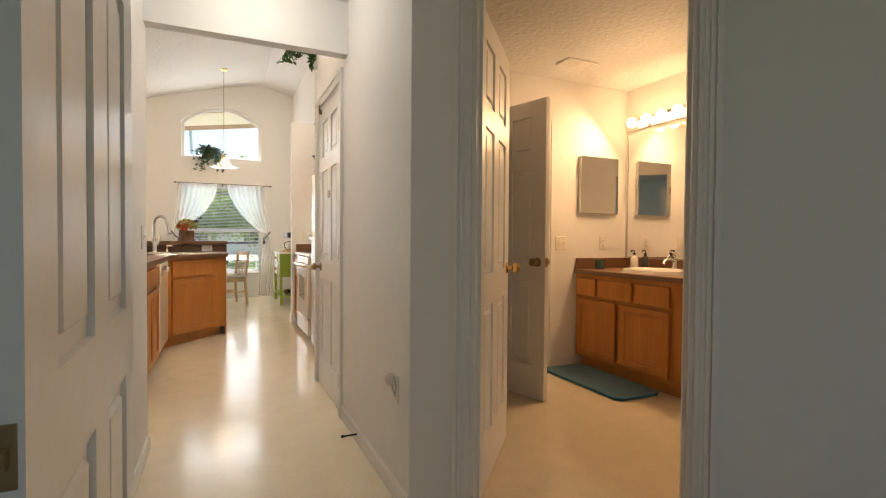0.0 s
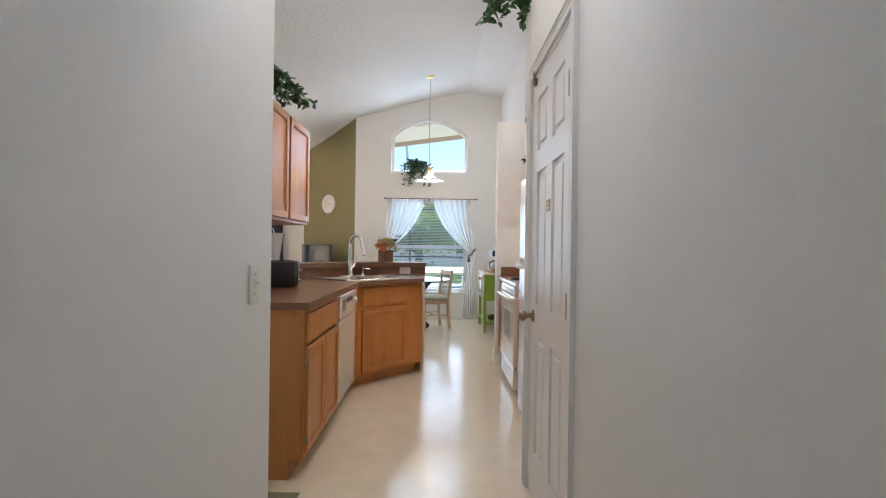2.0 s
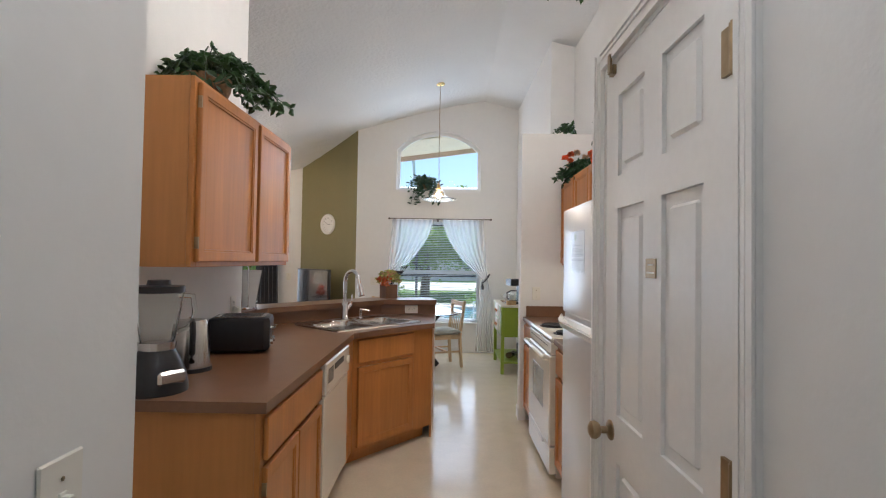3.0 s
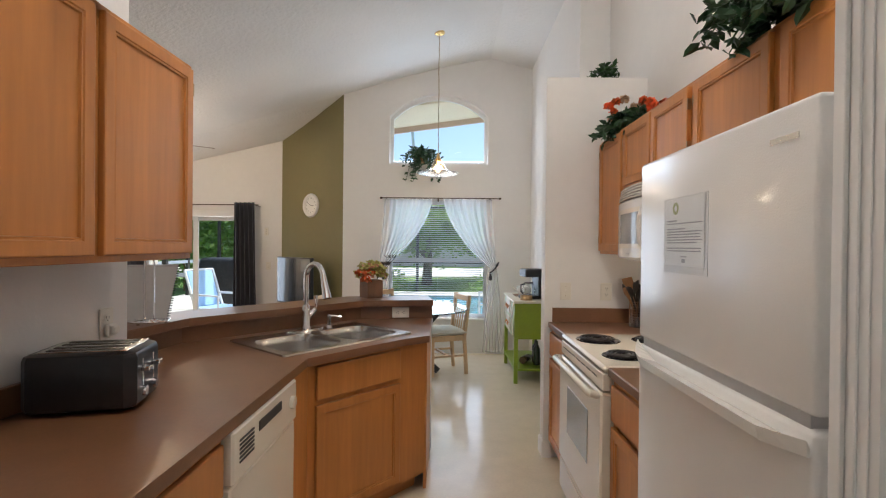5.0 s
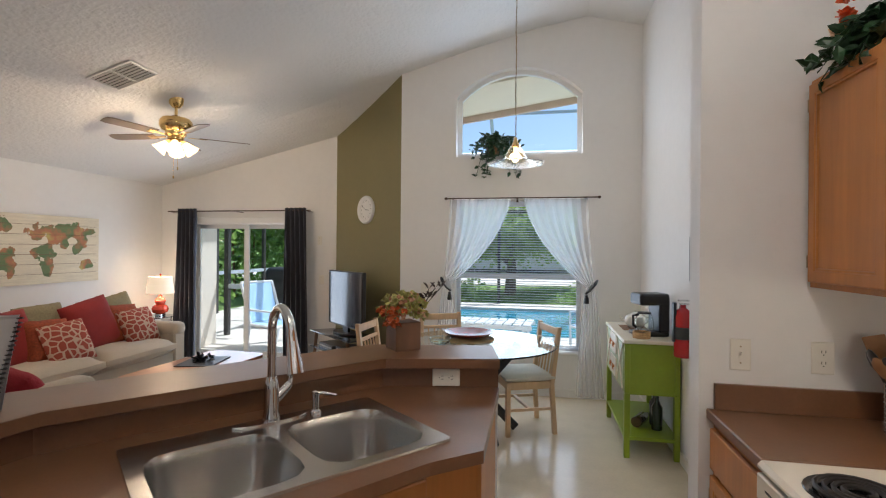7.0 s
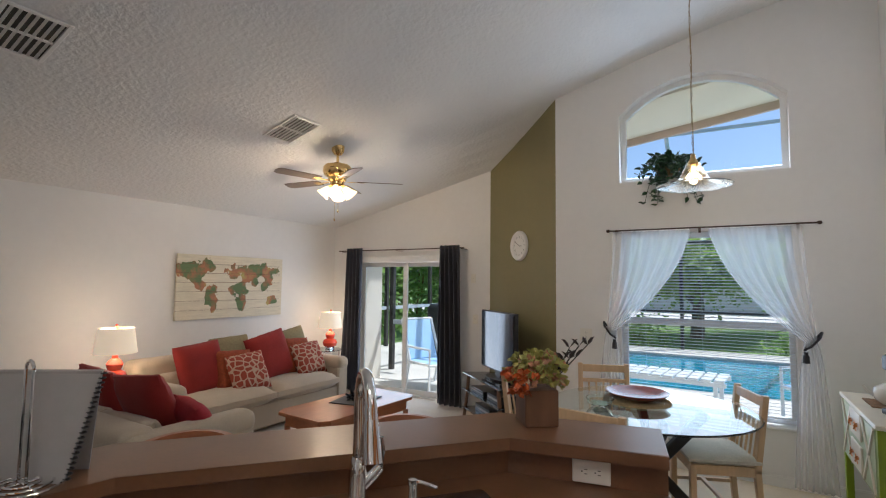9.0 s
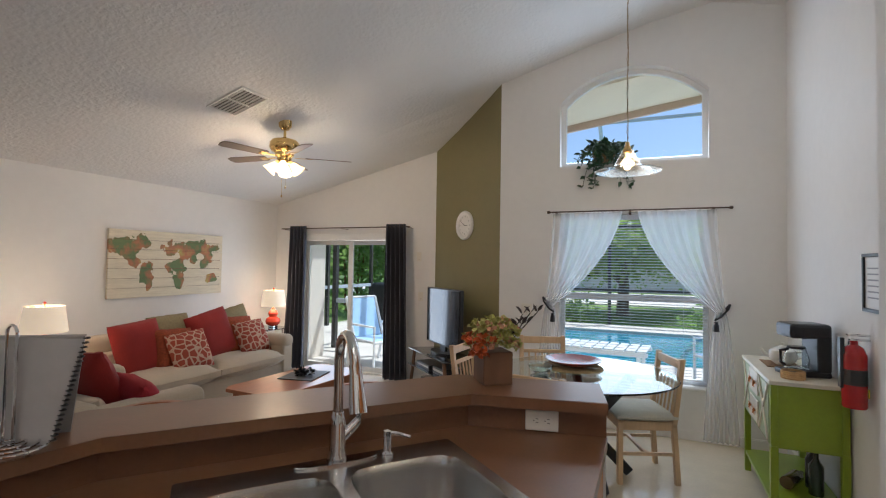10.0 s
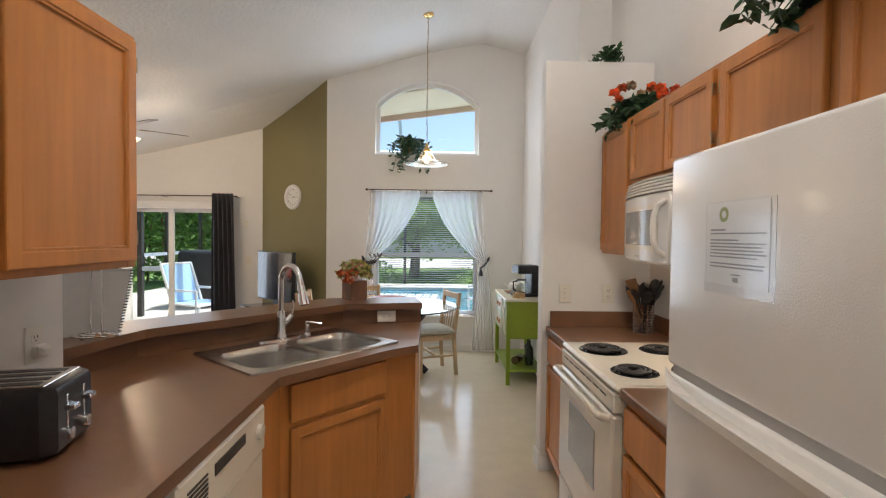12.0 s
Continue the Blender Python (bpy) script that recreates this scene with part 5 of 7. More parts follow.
fp = basket_plant(pose(1.08, 4.52, 2.117), 21, 120, 0.27, 0.06, 0.055, LEAFDARK, "dark leafy silk plant over the refrigerator cabinet", basket=False, bias=(-0.04, 0.08), up=0.2)
for i in range(5):
    bm = bmesh.new()
    c = Vector((rng.uniform(-0.12, 0.08), rng.uniform(0.05, 0.25), rng.uniform(0.05, 0.16)))
    for k in range(22):
        leaf(bm, c, Vector((rng.uniform(-1, 1), rng.uniform(-1, 1), rng.uniform(-0.4, 1))), 0.03, rng, 1.0)
    part("rose", bm, leaf_material("rose_petal_red", (0.55, 0.06, 0.025)), fp, "red silk rose")
basket_plant(pose(1.05, 6.44, 2.557), 31, 12, 0.13, 0.0, 0.042, LEAF, "small green plant on the ledge of the stub wall", basket=False, up=0.10)
basket_plant(pose(0.50, 3.80, 2.504), 41, 18, 0.20, 0.10, 0.06, LEAF, "trailing green plant on the pantry ledge", basket=False, bias=(-0.12, 0.0), up=0.10)
kl = thing("ceiling_lamp", "flush white glass ceiling lamp over the kitchen, lit", "ceiling lamp", pose(0.12, 4.35, 0))
bm = bmesh.new()
zc = roof(0.12)
lathe(bm, [(0, zc - 0.05), (0.17, zc - 0.05), (0.175, zc - 0.04), (0.175, zc + 0.04), (0, zc + 0.04)], 32)
part("pan", bm, BRASS, kl, smooth=True)
bm = bmesh.new()
lathe(bm, [(0, zc - 0.15), (0.07, zc - 0.145), (0.13, zc - 0.115), (0.165, zc - 0.055), (0.16, zc - 0.051), (0, zc - 0.0505)], 32)
part("bowl", bm, material("lit_opal", (0.9, 0.88, 0.8), 0.4, emit=((1.0, 0.85, 0.65), 2.5)), kl, "lit opal glass bowl", smooth=True).visible_shadow = False

# ---- dining nook ----
FRAMEW = material("white_vinyl_frame", (0.82, 0.82, 0.81), 0.35)
w1 = thing("window_1", "white single-hung window with blinds drawn down and open slats", "window", None, kind="structure")
bm = bmesh.new()
X0, X1 = wx0, wx1
for r in ((X0, X0 + 0.04, 0.455, 2.01), (X1 - 0.04, X1, 0.455, 2.01), (X0 + 0.04, X1 - 0.04, 0.455, 0.505), (X0 + 0.04, X1 - 0.04, 1.965, 2.01), (X0 + 0.04, X1 - 0.04, 1.19, 1.25)):
    box(bm, r[0], r[1], 9.60, 9.65, r[2], r[3], bevel=0.004)
part("frame", bm, FRAMEW, w1)
part("sill", boxes((X0 - 0.02, X1 + 0.02, 9.475, 9.60, 0.431, 0.454), bevel=0.005), TRIM, w1)
for z0, z1 in ((0.505, 1.19), (1.25, 1.965)):
    g = part("pane", boxes((X0 + 0.04, X1 - 0.04, 9.622, 9.627, z0, z1)), GLASS, w1)
    g.visible_shadow = False
bl = thing("window_blind", "white horizontal blind with its slats open", "blind")
SLATM = material("blind_slat", (0.90, 0.92, 0.95), 0.4)
sn_ = SLATM.node_tree
st_, sx_ = sn_.nodes.new("ShaderNodeBsdfTranslucent"), sn_.nodes.new("ShaderNodeMixShader")
st_.inputs["Color"].default_value = (0.86, 0.90, 0.95, 1)
sx_.inputs[0].default_value = 0.6
sn_.links.new(sn_.nodes["Principled BSDF"].outputs[0], sx_.inputs[1]), sn_.links.new(st_.outputs[0], sx_.inputs[2])
sn_.links.new(sx_.outputs[0], sn_.nodes["Material Output"].inputs["Surface"])
part("head_rail", boxes((X0 + 0.01, X1 - 0.01, 9.53, 9.575, 1.965, 2.005), bevel=0.003), SLATM, bl)
sm = bmesh.new()
box(sm, X0 + 0.015, X1 - 0.015, -0.0125, 0.0125, -0.0009, 0.0009)
first = part("slat", sm, SLATM, bl, loc=pose(0, 9.552, 0.515, -15))
NS = 56
for i in range(1, NS):
    s = new("slat", first.data)
    s.parent = bl
    s.matrix_basis = pose(0, 9.552, 0.515 + 1.445 * i / (NS - 1), -15)
for x in (X0 + 0.2, X1 - 0.2, (X0 + X1) / 2):
    bm = bmesh.new()
    tube(bm, [(x, 9.552, 0.495), (x, 9.552, 1.97)], 0.0012, 4)
    part("cord", bm, SLATM, bl)
part("bottom_rail", boxes((X0 + 0.015, X1 - 0.015, 9.54, 9.565, 0.48, 0.50), bevel=0.003), SLATM, bl)
w2 = thing("window_2", "arched white transom window", "window", None, kind="structure")


def arch_line(inset, n=16):
    cx, hw = (wx0 + wx1) / 2, (wx1 - wx0) / 2 - inset
    pts = [(cx - hw, 2.492 + inset)]
    for i in range(n + 1):
        u = -1 + 2 * i / n
        pts.append((cx + hw * u, arch_z(cx + hw * u, inset)))
    pts.append((cx + hw, 2.492 + inset))
    return pts


bm = bmesh.new()
o1, i1 = arch_line(0.0), arch_line(0.045)
va = [[bm.verts.new((x, y, z)) for x, z in line] for line in (o1, i1) for y in (9.59, 9.645)]
n = len(o1)
for i in range(n):
    j = (i + 1) % n
    bm.faces.new((va[0][i], va[0][j], va[2][j], va[2][i]))
    bm.faces.new((va[1][i], va[1][j], va[3][j], va[3][i]))
    bm.faces.new((va[2][i], va[2][j], va[3][j], va[3][i]))
part("frame", bm, FRAMEW, w2)
bm = bmesh.new()
line = arch_line(0.04)
fa_, fb_ = [bm.verts.new((x, 9.615, z)) for x, z in line], [bm.verts.new((x, 9.620, z)) for x, z in line]
bm.faces.new(fa_), bm.faces.new(fb_)
for i in range(n):
    bm.faces.new((fa_[i], fa_[(i + 1) % n], fb_[(i + 1) % n], fb_[i]))
part("pane", bm, GLASS, w2).visible_shadow = False

SHEER = bpy.data.materials.new("sheer_voile")
SHEER.use_nodes = True
nt_ = SHEER.node_tree
nt_.nodes.clear()
out = nt_.nodes.new("ShaderNodeOutputMaterial")
tr, tl, df, m1, m2 = (nt_.nodes.new(k) for k in ("ShaderNodeBsdfTransparent", "ShaderNodeBsdfTranslucent", "ShaderNodeBsdfDiffuse", "ShaderNodeMixShader", "ShaderNodeMixShader"))
wv = nt_.nodes.new("ShaderNodeTexNoise")
wv.inputs["Scale"].default_value = 3.0
mr = nt_.nodes.new("ShaderNodeMapRange")
mr.inputs["To Min"].default_value, mr.inputs["To Max"].default_value = 0.27, 0.34
nt_.links.new(wv.outputs["Fac"], mr.inputs["Value"])
tl.inputs["Color"].default_value = df.inputs["Color"].default_value = (0.94, 0.95, 0.96, 1)
m1.inputs[0].default_value = 0.3
nt_.links.new(tl.outputs[0], m1.inputs[1]), nt_.links.new(df.outputs[0], m1.inputs[2])
nt_.links.new(mr.outputs[0], m2.inputs[0])
nt_.links.new(tr.outputs[0], m2.inputs[1]), nt_.links.new(m1.outputs[0], m2.inputs[2])
nt_.links.new(m2.outputs[0], out.inputs["Surface"])


def sheer(side):
    """One voile panel, hung from the rod and drawn aside at the tie."""
    ob = thing("sheer_curtain", "sheer white voile curtain drawn aside with a dark tassel tieback", "curtain", None, "sheer curtains")
    cx = (wx0 + wx1) / 2
    outer, inner = cx + side * 0.70, cx + side * 0.065
    tie_x, tie_z = cx + side * 0.735, 1.13
    bm = bmesh.new()
    nu, nv = 44, 40
    rows = []
    for j in range(nv + 1):
        v = j / nv
        z = 2.025 - v * (2.025 - 0.03)
        if z > tie_z:
            k = (2.025 - z) / (2.025 - tie_z)
            e = k ** 1.35
            xo = outer + (tie_x + side * 0.035 - outer) * e
            xi = inner + (tie_x - side * 0.05 - inner) * (0.25 * k + 0.75 * k ** 2.0)
        else:
            k = (tie_z - z) / (tie_z - 0.03)
            xo = tie_x + side * (0.035 + 0.10 * k ** 0.6)
            xi = tie_x - side * (0.05 + 0.09 * k ** 0.7)
        w = abs(xo - xi)
        row = []
        for i in range(nu + 1):
            u = i / nu
            amp = 0.009 + 0.015 * (1 - min(1, w / 0.75))
            row.append(bm.verts.new((xi + (xo - xi) * u, 9.43 + amp * math.sin(u * 44 + 1.3 * math.sin(3 * v)) + 0.004 * math.sin(17 * u + 9 * v), z)))
        rows.append(row)
    for a, b in zip(rows, rows[1:]):
        for i in range(nu):
            bm.faces.new((a[i], a[i + 1], b[i + 1], b[i]))
    part("voile", bm, SHEER, ob, smooth=True)
    bm = bmesh.new()
    x0 = tie_x - side * 0.055
    hook = tie_x + side * 0.07
    tube(bm, [(hook, 9.492, 1.20), (hook - side * 0.02, 9.43, 1.165), (tie_x - side * 0.01, 9.385, 1.10), (tie_x - side * 0.05, 9.40, 1.07), (tie_x - side * 0.03, 9.47, 1.09), (hook, 9.492, 1.20)], 0.009, 8)
    lathe(bm, [(0, 0), (0.016, -0.004), (0.012, -0.02), (0.02, -0.035), (0.024, -0.085), (0, -0.09)], 12, pose(tie_x - side * 0.045, 9.385, 1.06))
    part("tieback", bm, material("tassel_cord", (0.025, 0.025, 0.03), 0.8, bump=(200.0, 0.004)), ob, "dark braided tieback with a tassel", smooth=True)
    return ob


sheer(-1), sheer(1)
rd = thing("curtain_rod", "thin dark metal curtain rod with small finials", "curtain rod")
RODM = material("rod_bronze", (0.10, 0.07, 0.055), 0.4, 1.0)
bm = bmesh.new()
tube(bm, [(-0.885, 9.43, 2.036), (0.65, 9.43, 2.036)], 0.007, 8)
part("rod", bm, RODM, rd)
for x in (-0.895, 0.66):
    bm = bmesh.new()
    lathe(bm, [(0, -0.018), (0.012, -0.012), (0.015, 0), (0.012, 0.012), (0, 0.018)], 10, pose(x, 9.43, 2.036, 0, 90))
    part("finial", bm, RODM, rd, smooth=True)
for x in (-0.83, -0.15, 0.53):
    part("bracket", boxes((x - 0.008, x + 0.008, 9.43, 9.498, 2.02, 2.028), (x - 0.01, x + 0.01, 9.49, 9.499, 1.998, 2.05)), RODM, rd)
basket_plant(pose(-0.38, 9.44, 2.498), 51, 52, 0.31, 0.34, 0.062, LEAFDARK, "trailing dark ivy in a basket on the arched window sill", bias=(0.04, -0.10), up=0.20)

pe = thing("pendant_lamp", "pendant lamp with a clear glass dish shade on a chain, lit", "pendant lamp", pose(-0.13, 8.45, 0))
bm = bmesh.new()
zc = roof(-0.13)
lathe(bm, [(0, zc - 0.028), (0.03, zc - 0.026), (0.058, zc - 0.01), (0.06, zc + 0.01), (0, zc + 0.011)], 20)
part("canopy", bm, BRASS, pe, smooth=True)
bm = bmesh.new()
z, k = 2.42, 0
while z < zc - 0.03:
    v = lathe(bm, [(0.0065, -0.0016), (0.0082, 0), (0.0065, 0.0016), (0.005, 0)], 10, close=True)
    bmesh.ops.transform(bm, matrix=pose(0.003 * math.sin(k), 0, z, 90, 0, 90 * (k % 2)) @ Matrix.Diagonal((0.75, 1.5, 1, 1)), verts=v)
    z += 0.021
    k += 1
part("chain", bm, OLDBRASS, pe)
bm = bmesh.new()
tube(bm, [(0.004 * math.sin(i * 1.1), 0.004 * math.cos(i * 0.9), 2.41 + (zc - 2.44) * i / 14) for i in range(15)], 0.003, 5)
part("cord", bm, OLDBRASS, pe)
bm = bmesh.new()
lathe(bm, [(0, 2.435), (0.014, 2.43), (0.018, 2.40), (0.03, 2.375), (0.034, 2.35), (0.0, 2.345)], 18)
part("socket_cap", bm, BRASS, pe, smooth=True)
bm = bmesh.new()
lathe(bm, [(0.034, 2.365), (0.06, 2.315), (0.085, 2.265), (0.10, 2.245), (0.17, 2.222), (0.232, 2.212), (0.236, 2.217), (0.17, 2.229), (0.103, 2.252), (0.088, 2.27), (0.063, 2.319), (0.038, 2.367)], 40, close=True)
part("shade", bm, material("amber_glass", (1.0, 0.90, 0.72), 0.10, glass=1.0, ior=1.45), pe, "clear dish shade with an amber crown", smooth=True).visible_shadow = False
bm = bmesh.new()
lathe(bm, [(0, 2.22), (0.022, 2.232), (0.03, 2.26), (0.022, 2.29), (0.013, 2.31), (0.012, 2.345), (0, 2.346)], 16)
part("bulb", bm, material("lit_bulb", (1, 0.9, 0.75), 0.4, emit=((1.0, 0.72, 0.36), 3.0)), pe, "lit bulb", smooth=True).visible_shadow = False

# table
BLOND = material("blond_wood", (0.62, 0.43, 0.25), 0.42, grain=[(8.0, 0.12), (50.0, 0.06)], stretch=(1, 1, 0.1), random=0.05)
TX, TY = -0.41, 8.34
tb = thing("dining_table", "round glass dining table on a black crossed base", "table", pose(TX, TY, 0))
bm = bmesh.new()
lathe(bm, [(0, 0.738), (0.625, 0.738), (0.63, 0.744), (0.625, 0.75), (0, 0.75)], 64)
part("glass_top", bm, TABLEGLASS, tb, "round clear glass top", smooth=True)
for a in (25, 115):
    bm = bmesh.new()
    for s in (-1, 1):
        v = box(bm, -0.5, 0.5, -0.025, 0.025, -0.035, 0.035, bevel=0.006)
        ln = math.hypot(0.70, 0.70)
        bmesh.ops.transform(bm, matrix=pose(0, 0, 0.37, 0, 0, a) @ pose(0, 0.026 * s, 0, 0, 47 * s, 0) @ Matrix.Diagonal((ln, 1, 1, 1)), verts=v)
    low = min(q.co.z for q in bm.verts)
    high = max(q.co.z for q in bm.verts)
    for q in bm.verts:
        q.co.z = (q.co.z - low) / (high - low) * 0.732
    part("crossed_leg", bm, BLACK, tb, "black crossed legs")
bm = bmesh.new()
lathe(bm, [(0, 0.7325), (0.05, 0.7325), (0.05, 0.7375), (0, 0.7375)], 16)
part("pad", bm, IRON, tb)
CUSH = material("cream_upholstery", (0.62, 0.58, 0.49), 0.9, grain=[(8.0, 0.06), (120.0, 0.1)], bump=(150.0, 0.002))


def dining_chair(m):
    ch = thing("dining_chair", "blond wooden dining chair with a cream seat pad", "chair", m, "chairs round the table")
    part("seat", rounded_slab(0.43, 0.42, 0.055, 0.03, 0.008, 3), CUSH, ch, "cream padded seat", smooth=True, loc=pose(0, 0, 0.435))
    bm = bmesh.new()
    for r in ((-0.19, 0.19, -0.195, -0.17, 0.375, 0.435), (-0.19, 0.19, 0.17, 0.195, 0.375, 0.435), (-0.20, -0.175, -0.19, 0.19, 0.375, 0.435), (0.175, 0.20, -0.19, 0.19, 0.375, 0.435)):
        box(bm, *r, bevel=0.003)
    part("seat_frame", bm, BLOND, ch)
    for x in (-0.19, 0.19):
        bm = bmesh.new()
        box(bm, x - 0.019, x + 0.019, -0.205, -0.168, 0.0, 0.43, bevel=0.004)
        part("leg", bm, BLOND, ch)
        bm = bmesh.new()
        for (y0, z0), (y1, z1) in (((0.215, 0), (0.185, 0.42)), ((0.185, 0.40), (0.245, 0.87))):
            v = box(bm, x - 0.018, x + 0.018, -0.018, 0.018, 0, 1, bevel=0.003)
            for q in v:
                q.co.y += y0 + (y1 - y0) * q.co.z
                q.co.z = z0 + (z1 - z0) * q.co.z
        part("back_post", bm, BLOND, ch)
    for z, h in ((0.80, 0.06), (0.715, 0.03)):
        y = 0.185 + 0.06 * (z - 0.40) / 0.47
        bm = bmesh.new()
        v = box(bm, -0.175, 0.175, -0.011, 0.011, z, z + h, bevel=0.004)
        for q in v:
            q.co.y += y + 0.018 * (1 - (q.co.x / 0.175) ** 2)
        part("back_rail", bm, BLOND, ch)
    for i in range(5):
        x = -0.12 + 0.06 * i
        bm = bmesh.new()
        tube(bm, [(x, 0.19, 0.42), (x, 0.215, 0.58), (x, 0.24, 0.725)], 0.008, 6)
        part("spindle", bm, BLOND, ch)
    for x in (-0.19, 0.19):
        part("stretcher", boxes((x - 0.009, x + 0.009, -0.17, 0.195, 0.20, 0.222)), BLOND, ch)
    part("cross_stretcher", boxes((-0.181, 0.181, -0.012, 0.012, 0.201, 0.221)), BLOND, ch)
    return ch


c1 = dining_chair(pose(-0.065, 8.56, 0, 0, 0, -68))
copy_thing(c1, pose(-0.80, 8.93, 0, 0, 0, 22))
copy_thing(c1, pose(-0.58, 7.74, 0, 0, 0, 172))
copy_thing(c1, pose(-1.16, 8.42, 0, 0, 0, 86))
mat_ = thing("placemat", "round woven rush placemat on the glass table", "placemat", pose(TX - 0.10, TY + 0.09, 0.7515) @ Matrix.Diagonal((1.15, 1.15, 1, 1)))
bm = bmesh.new()
for i in range(13):
    lathe(bm, [(0.008 + 0.0145 * i, 0.0), (0.008 + 0.0145 * i + 0.0135, 0.0), (0.008 + 0.0145 * i + 0.0068, 0.009)], 28, close=True)
part("weave", bm, material("rush", (0.36, 0.27, 0.13), 0.85, grain=[(60.0, 0.3)], bump=(120.0, 0.004)), mat_)
bm = bmesh.new()
lathe(bm, [(0, 0.0), (0.07, 0.0), (0.12, 0.018), (0.155, 0.04), (0.158, 0.046), (0.15, 0.043), (0.115, 0.024), (0.06, 0.009), (0, 0.008)], 36)
pl = tagged(mesh("serving_plate", bm, material("red_glaze", (0.24, 0.035, 0.018), 0.18, grain=[(6.0, 0.25)], coat=0.5), smooth=True), "glazed dark red serving plate on the placemat", "plate")
pl.matrix_basis = pose(TX - 0.095, TY + 0.09, 0.761) @ Matrix.Diagonal((1.32, 1.32, 1.2, 1))
bm = bmesh.new()
lathe(bm, [(0.04, 0.0), (0.075, 0.02), (0.09, 0.055), (0.086, 0.055), (0.07, 0.022), (0.035, 0.005)], 24, close=True)
gb = tagged(mesh("glass_bowl", bm, TABLEGLASS, smooth=True), "small clear glass bowl on the table", "bowl")
gb.matrix_basis = pose(TX - 0.28, TY - 0.2, 0.7515)

# console by the dining wall
LIME = material("lime_paint", (0.245, 0.335, 0.012), 0.3, grain=[(4.0, 0.06), (40.0, 0.03)], bump=(60.0, 0.0006), coat=0.2)
CREAMTOP = material("cream_paint", (0.74, 0.69, 0.56), 0.35, grain=[(5.0, 0.05)])
cs = thing("console_table", "lime green console with a cream top, drawers and a lower shelf", "console", pose(0.682, 8.10, 0))
CW, CL, CH = 0.38, 0.90, 0.83
part("top", boxes((-0.01, CW + 0.005, -0.012, CL + 0.012, CH, CH + 0.025), bevel=0.004), CREAMTOP, cs, "cream painted top")
part("body", boxes((0.006, CW - 0.004, 0.006, CL - 0.006, 0.46, CH), bevel=0.002), LIME, cs)
part("shelf", boxes((0.004, CW - 0.004, 0.004, CL - 0.004, 0.13, 0.155), bevel=0.003), LIME, cs)
for x in (0.0, CW - 0.04):
    for y in (0.0, CL - 0.04):
        bm = boxes((x, x + 0.04, y, y + 0.04, 0.0, 0.47), (x + 0.001, x + 0.039, y + 0.001, y + 0.039, 0.47, CH), bevel=0.003)
        part("leg", bm, LIME, cs)
bm = boxes((-0.002, 0.006, 0.05, CL - 0.05, 0.48, CH - 0.012))
part("front_panel", bm, material("pale_green_paint", (0.45, 0.53, 0.33), 0.35, grain=[(6.0, 0.06)]), cs, "pale green front panel")
for y0, y1 in ((0.05, CL / 2 - 0.14), (CL / 2 + 0.14, CL - 0.05)):
    d = math.hypot(y1 - y0, CH - 0.50)
    for s in (-1, 1):
        bm = bmesh.new()
        v = box(bm, -0.011, -0.002 - 0.001 * s, -d / 2, d / 2, -0.009, 0.009)
        bmesh.ops.transform(bm, matrix=pose(0, (y0 + y1) / 2, (0.48 + CH) / 2, s * math.degrees(math.atan2(CH - 0.50, y1 - y0))), verts=v)
        part("lattice_strip", bm, CREAMTOP, cs, "cream lattice strip")
for z in (0.50, 0.68):
    dw_ = part("drawer", boxes((-0.014, -0.003, CL / 2 - 0.13, CL / 2 + 0.13, z, z + 0.15), bevel=0.004), CREAMTOP, cs)
    for y in (CL / 2 - 0.07, CL / 2 + 0.07):
        bm = bmesh.new()
        for s in (-1, 1):
            for t in (-1, 1):
                leaf(bm, Vector((-0.022, y, z + 0.075)), Vector((-0.2, s, t)), 0.035, random.Random(1), 0.6)
        lathe(bm, [(0, 0), (0.007, 0.0), (0.009, 0.014), (0, 0.02)], 10, pose(-0.014, y, z + 0.075, 0, -90))
        part("pull", bm, material("copper", (0.65, 0.26, 0.08), 0.3, 0.8), dw_, "copper flower-shaped pull")
cm = thing("coffee_maker", "black drip coffee maker with a glass carafe", "coffee maker", pose(0.90, 8.36, 0.855, 0, 0, -75))
bm = bmesh.new()
box(bm, -0.09, 0.09, -0.12, 0.12, 0, 0.035, bevel=0.012, seg=2)
box(bm, -0.09, 0.09, 0.04, 0.12, 0.03, 0.30, bevel=0.012, seg=2)
box(bm, -0.095, 0.095, -0.11, 0.12, 0.235, 0.325, bevel=0.02, seg=2)
part("body", bm, BLACK, cm)
bm = bmesh.new()
lathe(bm, [(0.045, 0.037), (0.066, 0.045), (0.07, 0.10), (0.05, 0.165), (0.046, 0.165), (0.065, 0.10), (0.06, 0.05), (0.04, 0.042)], 20, pose(0, -0.035, 0), close=True)
part("carafe", bm, GLASS, cm, smooth=True)
bm = bmesh.new()
tube(bm, [(0, -0.08, 0.16), (0, -0.125, 0.15), (0, -0.125, 0.08), (0, -0.10, 0.06)], 0.01, 8)
lathe(bm, [(0, 0.165), (0.05, 0.165), (0.048, 0.178), (0, 0.18)], 16, pose(0, -0.035, 0))
part("carafe_handle", bm, BLACK, cm, smooth=True)
tp = thing("teapot", "round white china teapot", "teapot", pose(0.86, 8.66, 0.863))
bm = bmesh.new()
lathe(bm, [(0, 0), (0.045, 0), (0.075, 0.025), (0.086, 0.06), (0.075, 0.095), (0.04, 0.115), (0.0, 0.12)], 24)
tube(bm, [(-0.07, 0, 0.05), (-0.105, 0, 0.065), (-0.125, 0, 0.10)], 0.016, 8, 0.008)
part("pot", bm, PORC, tp, smooth=True)
bm = bmesh.new()
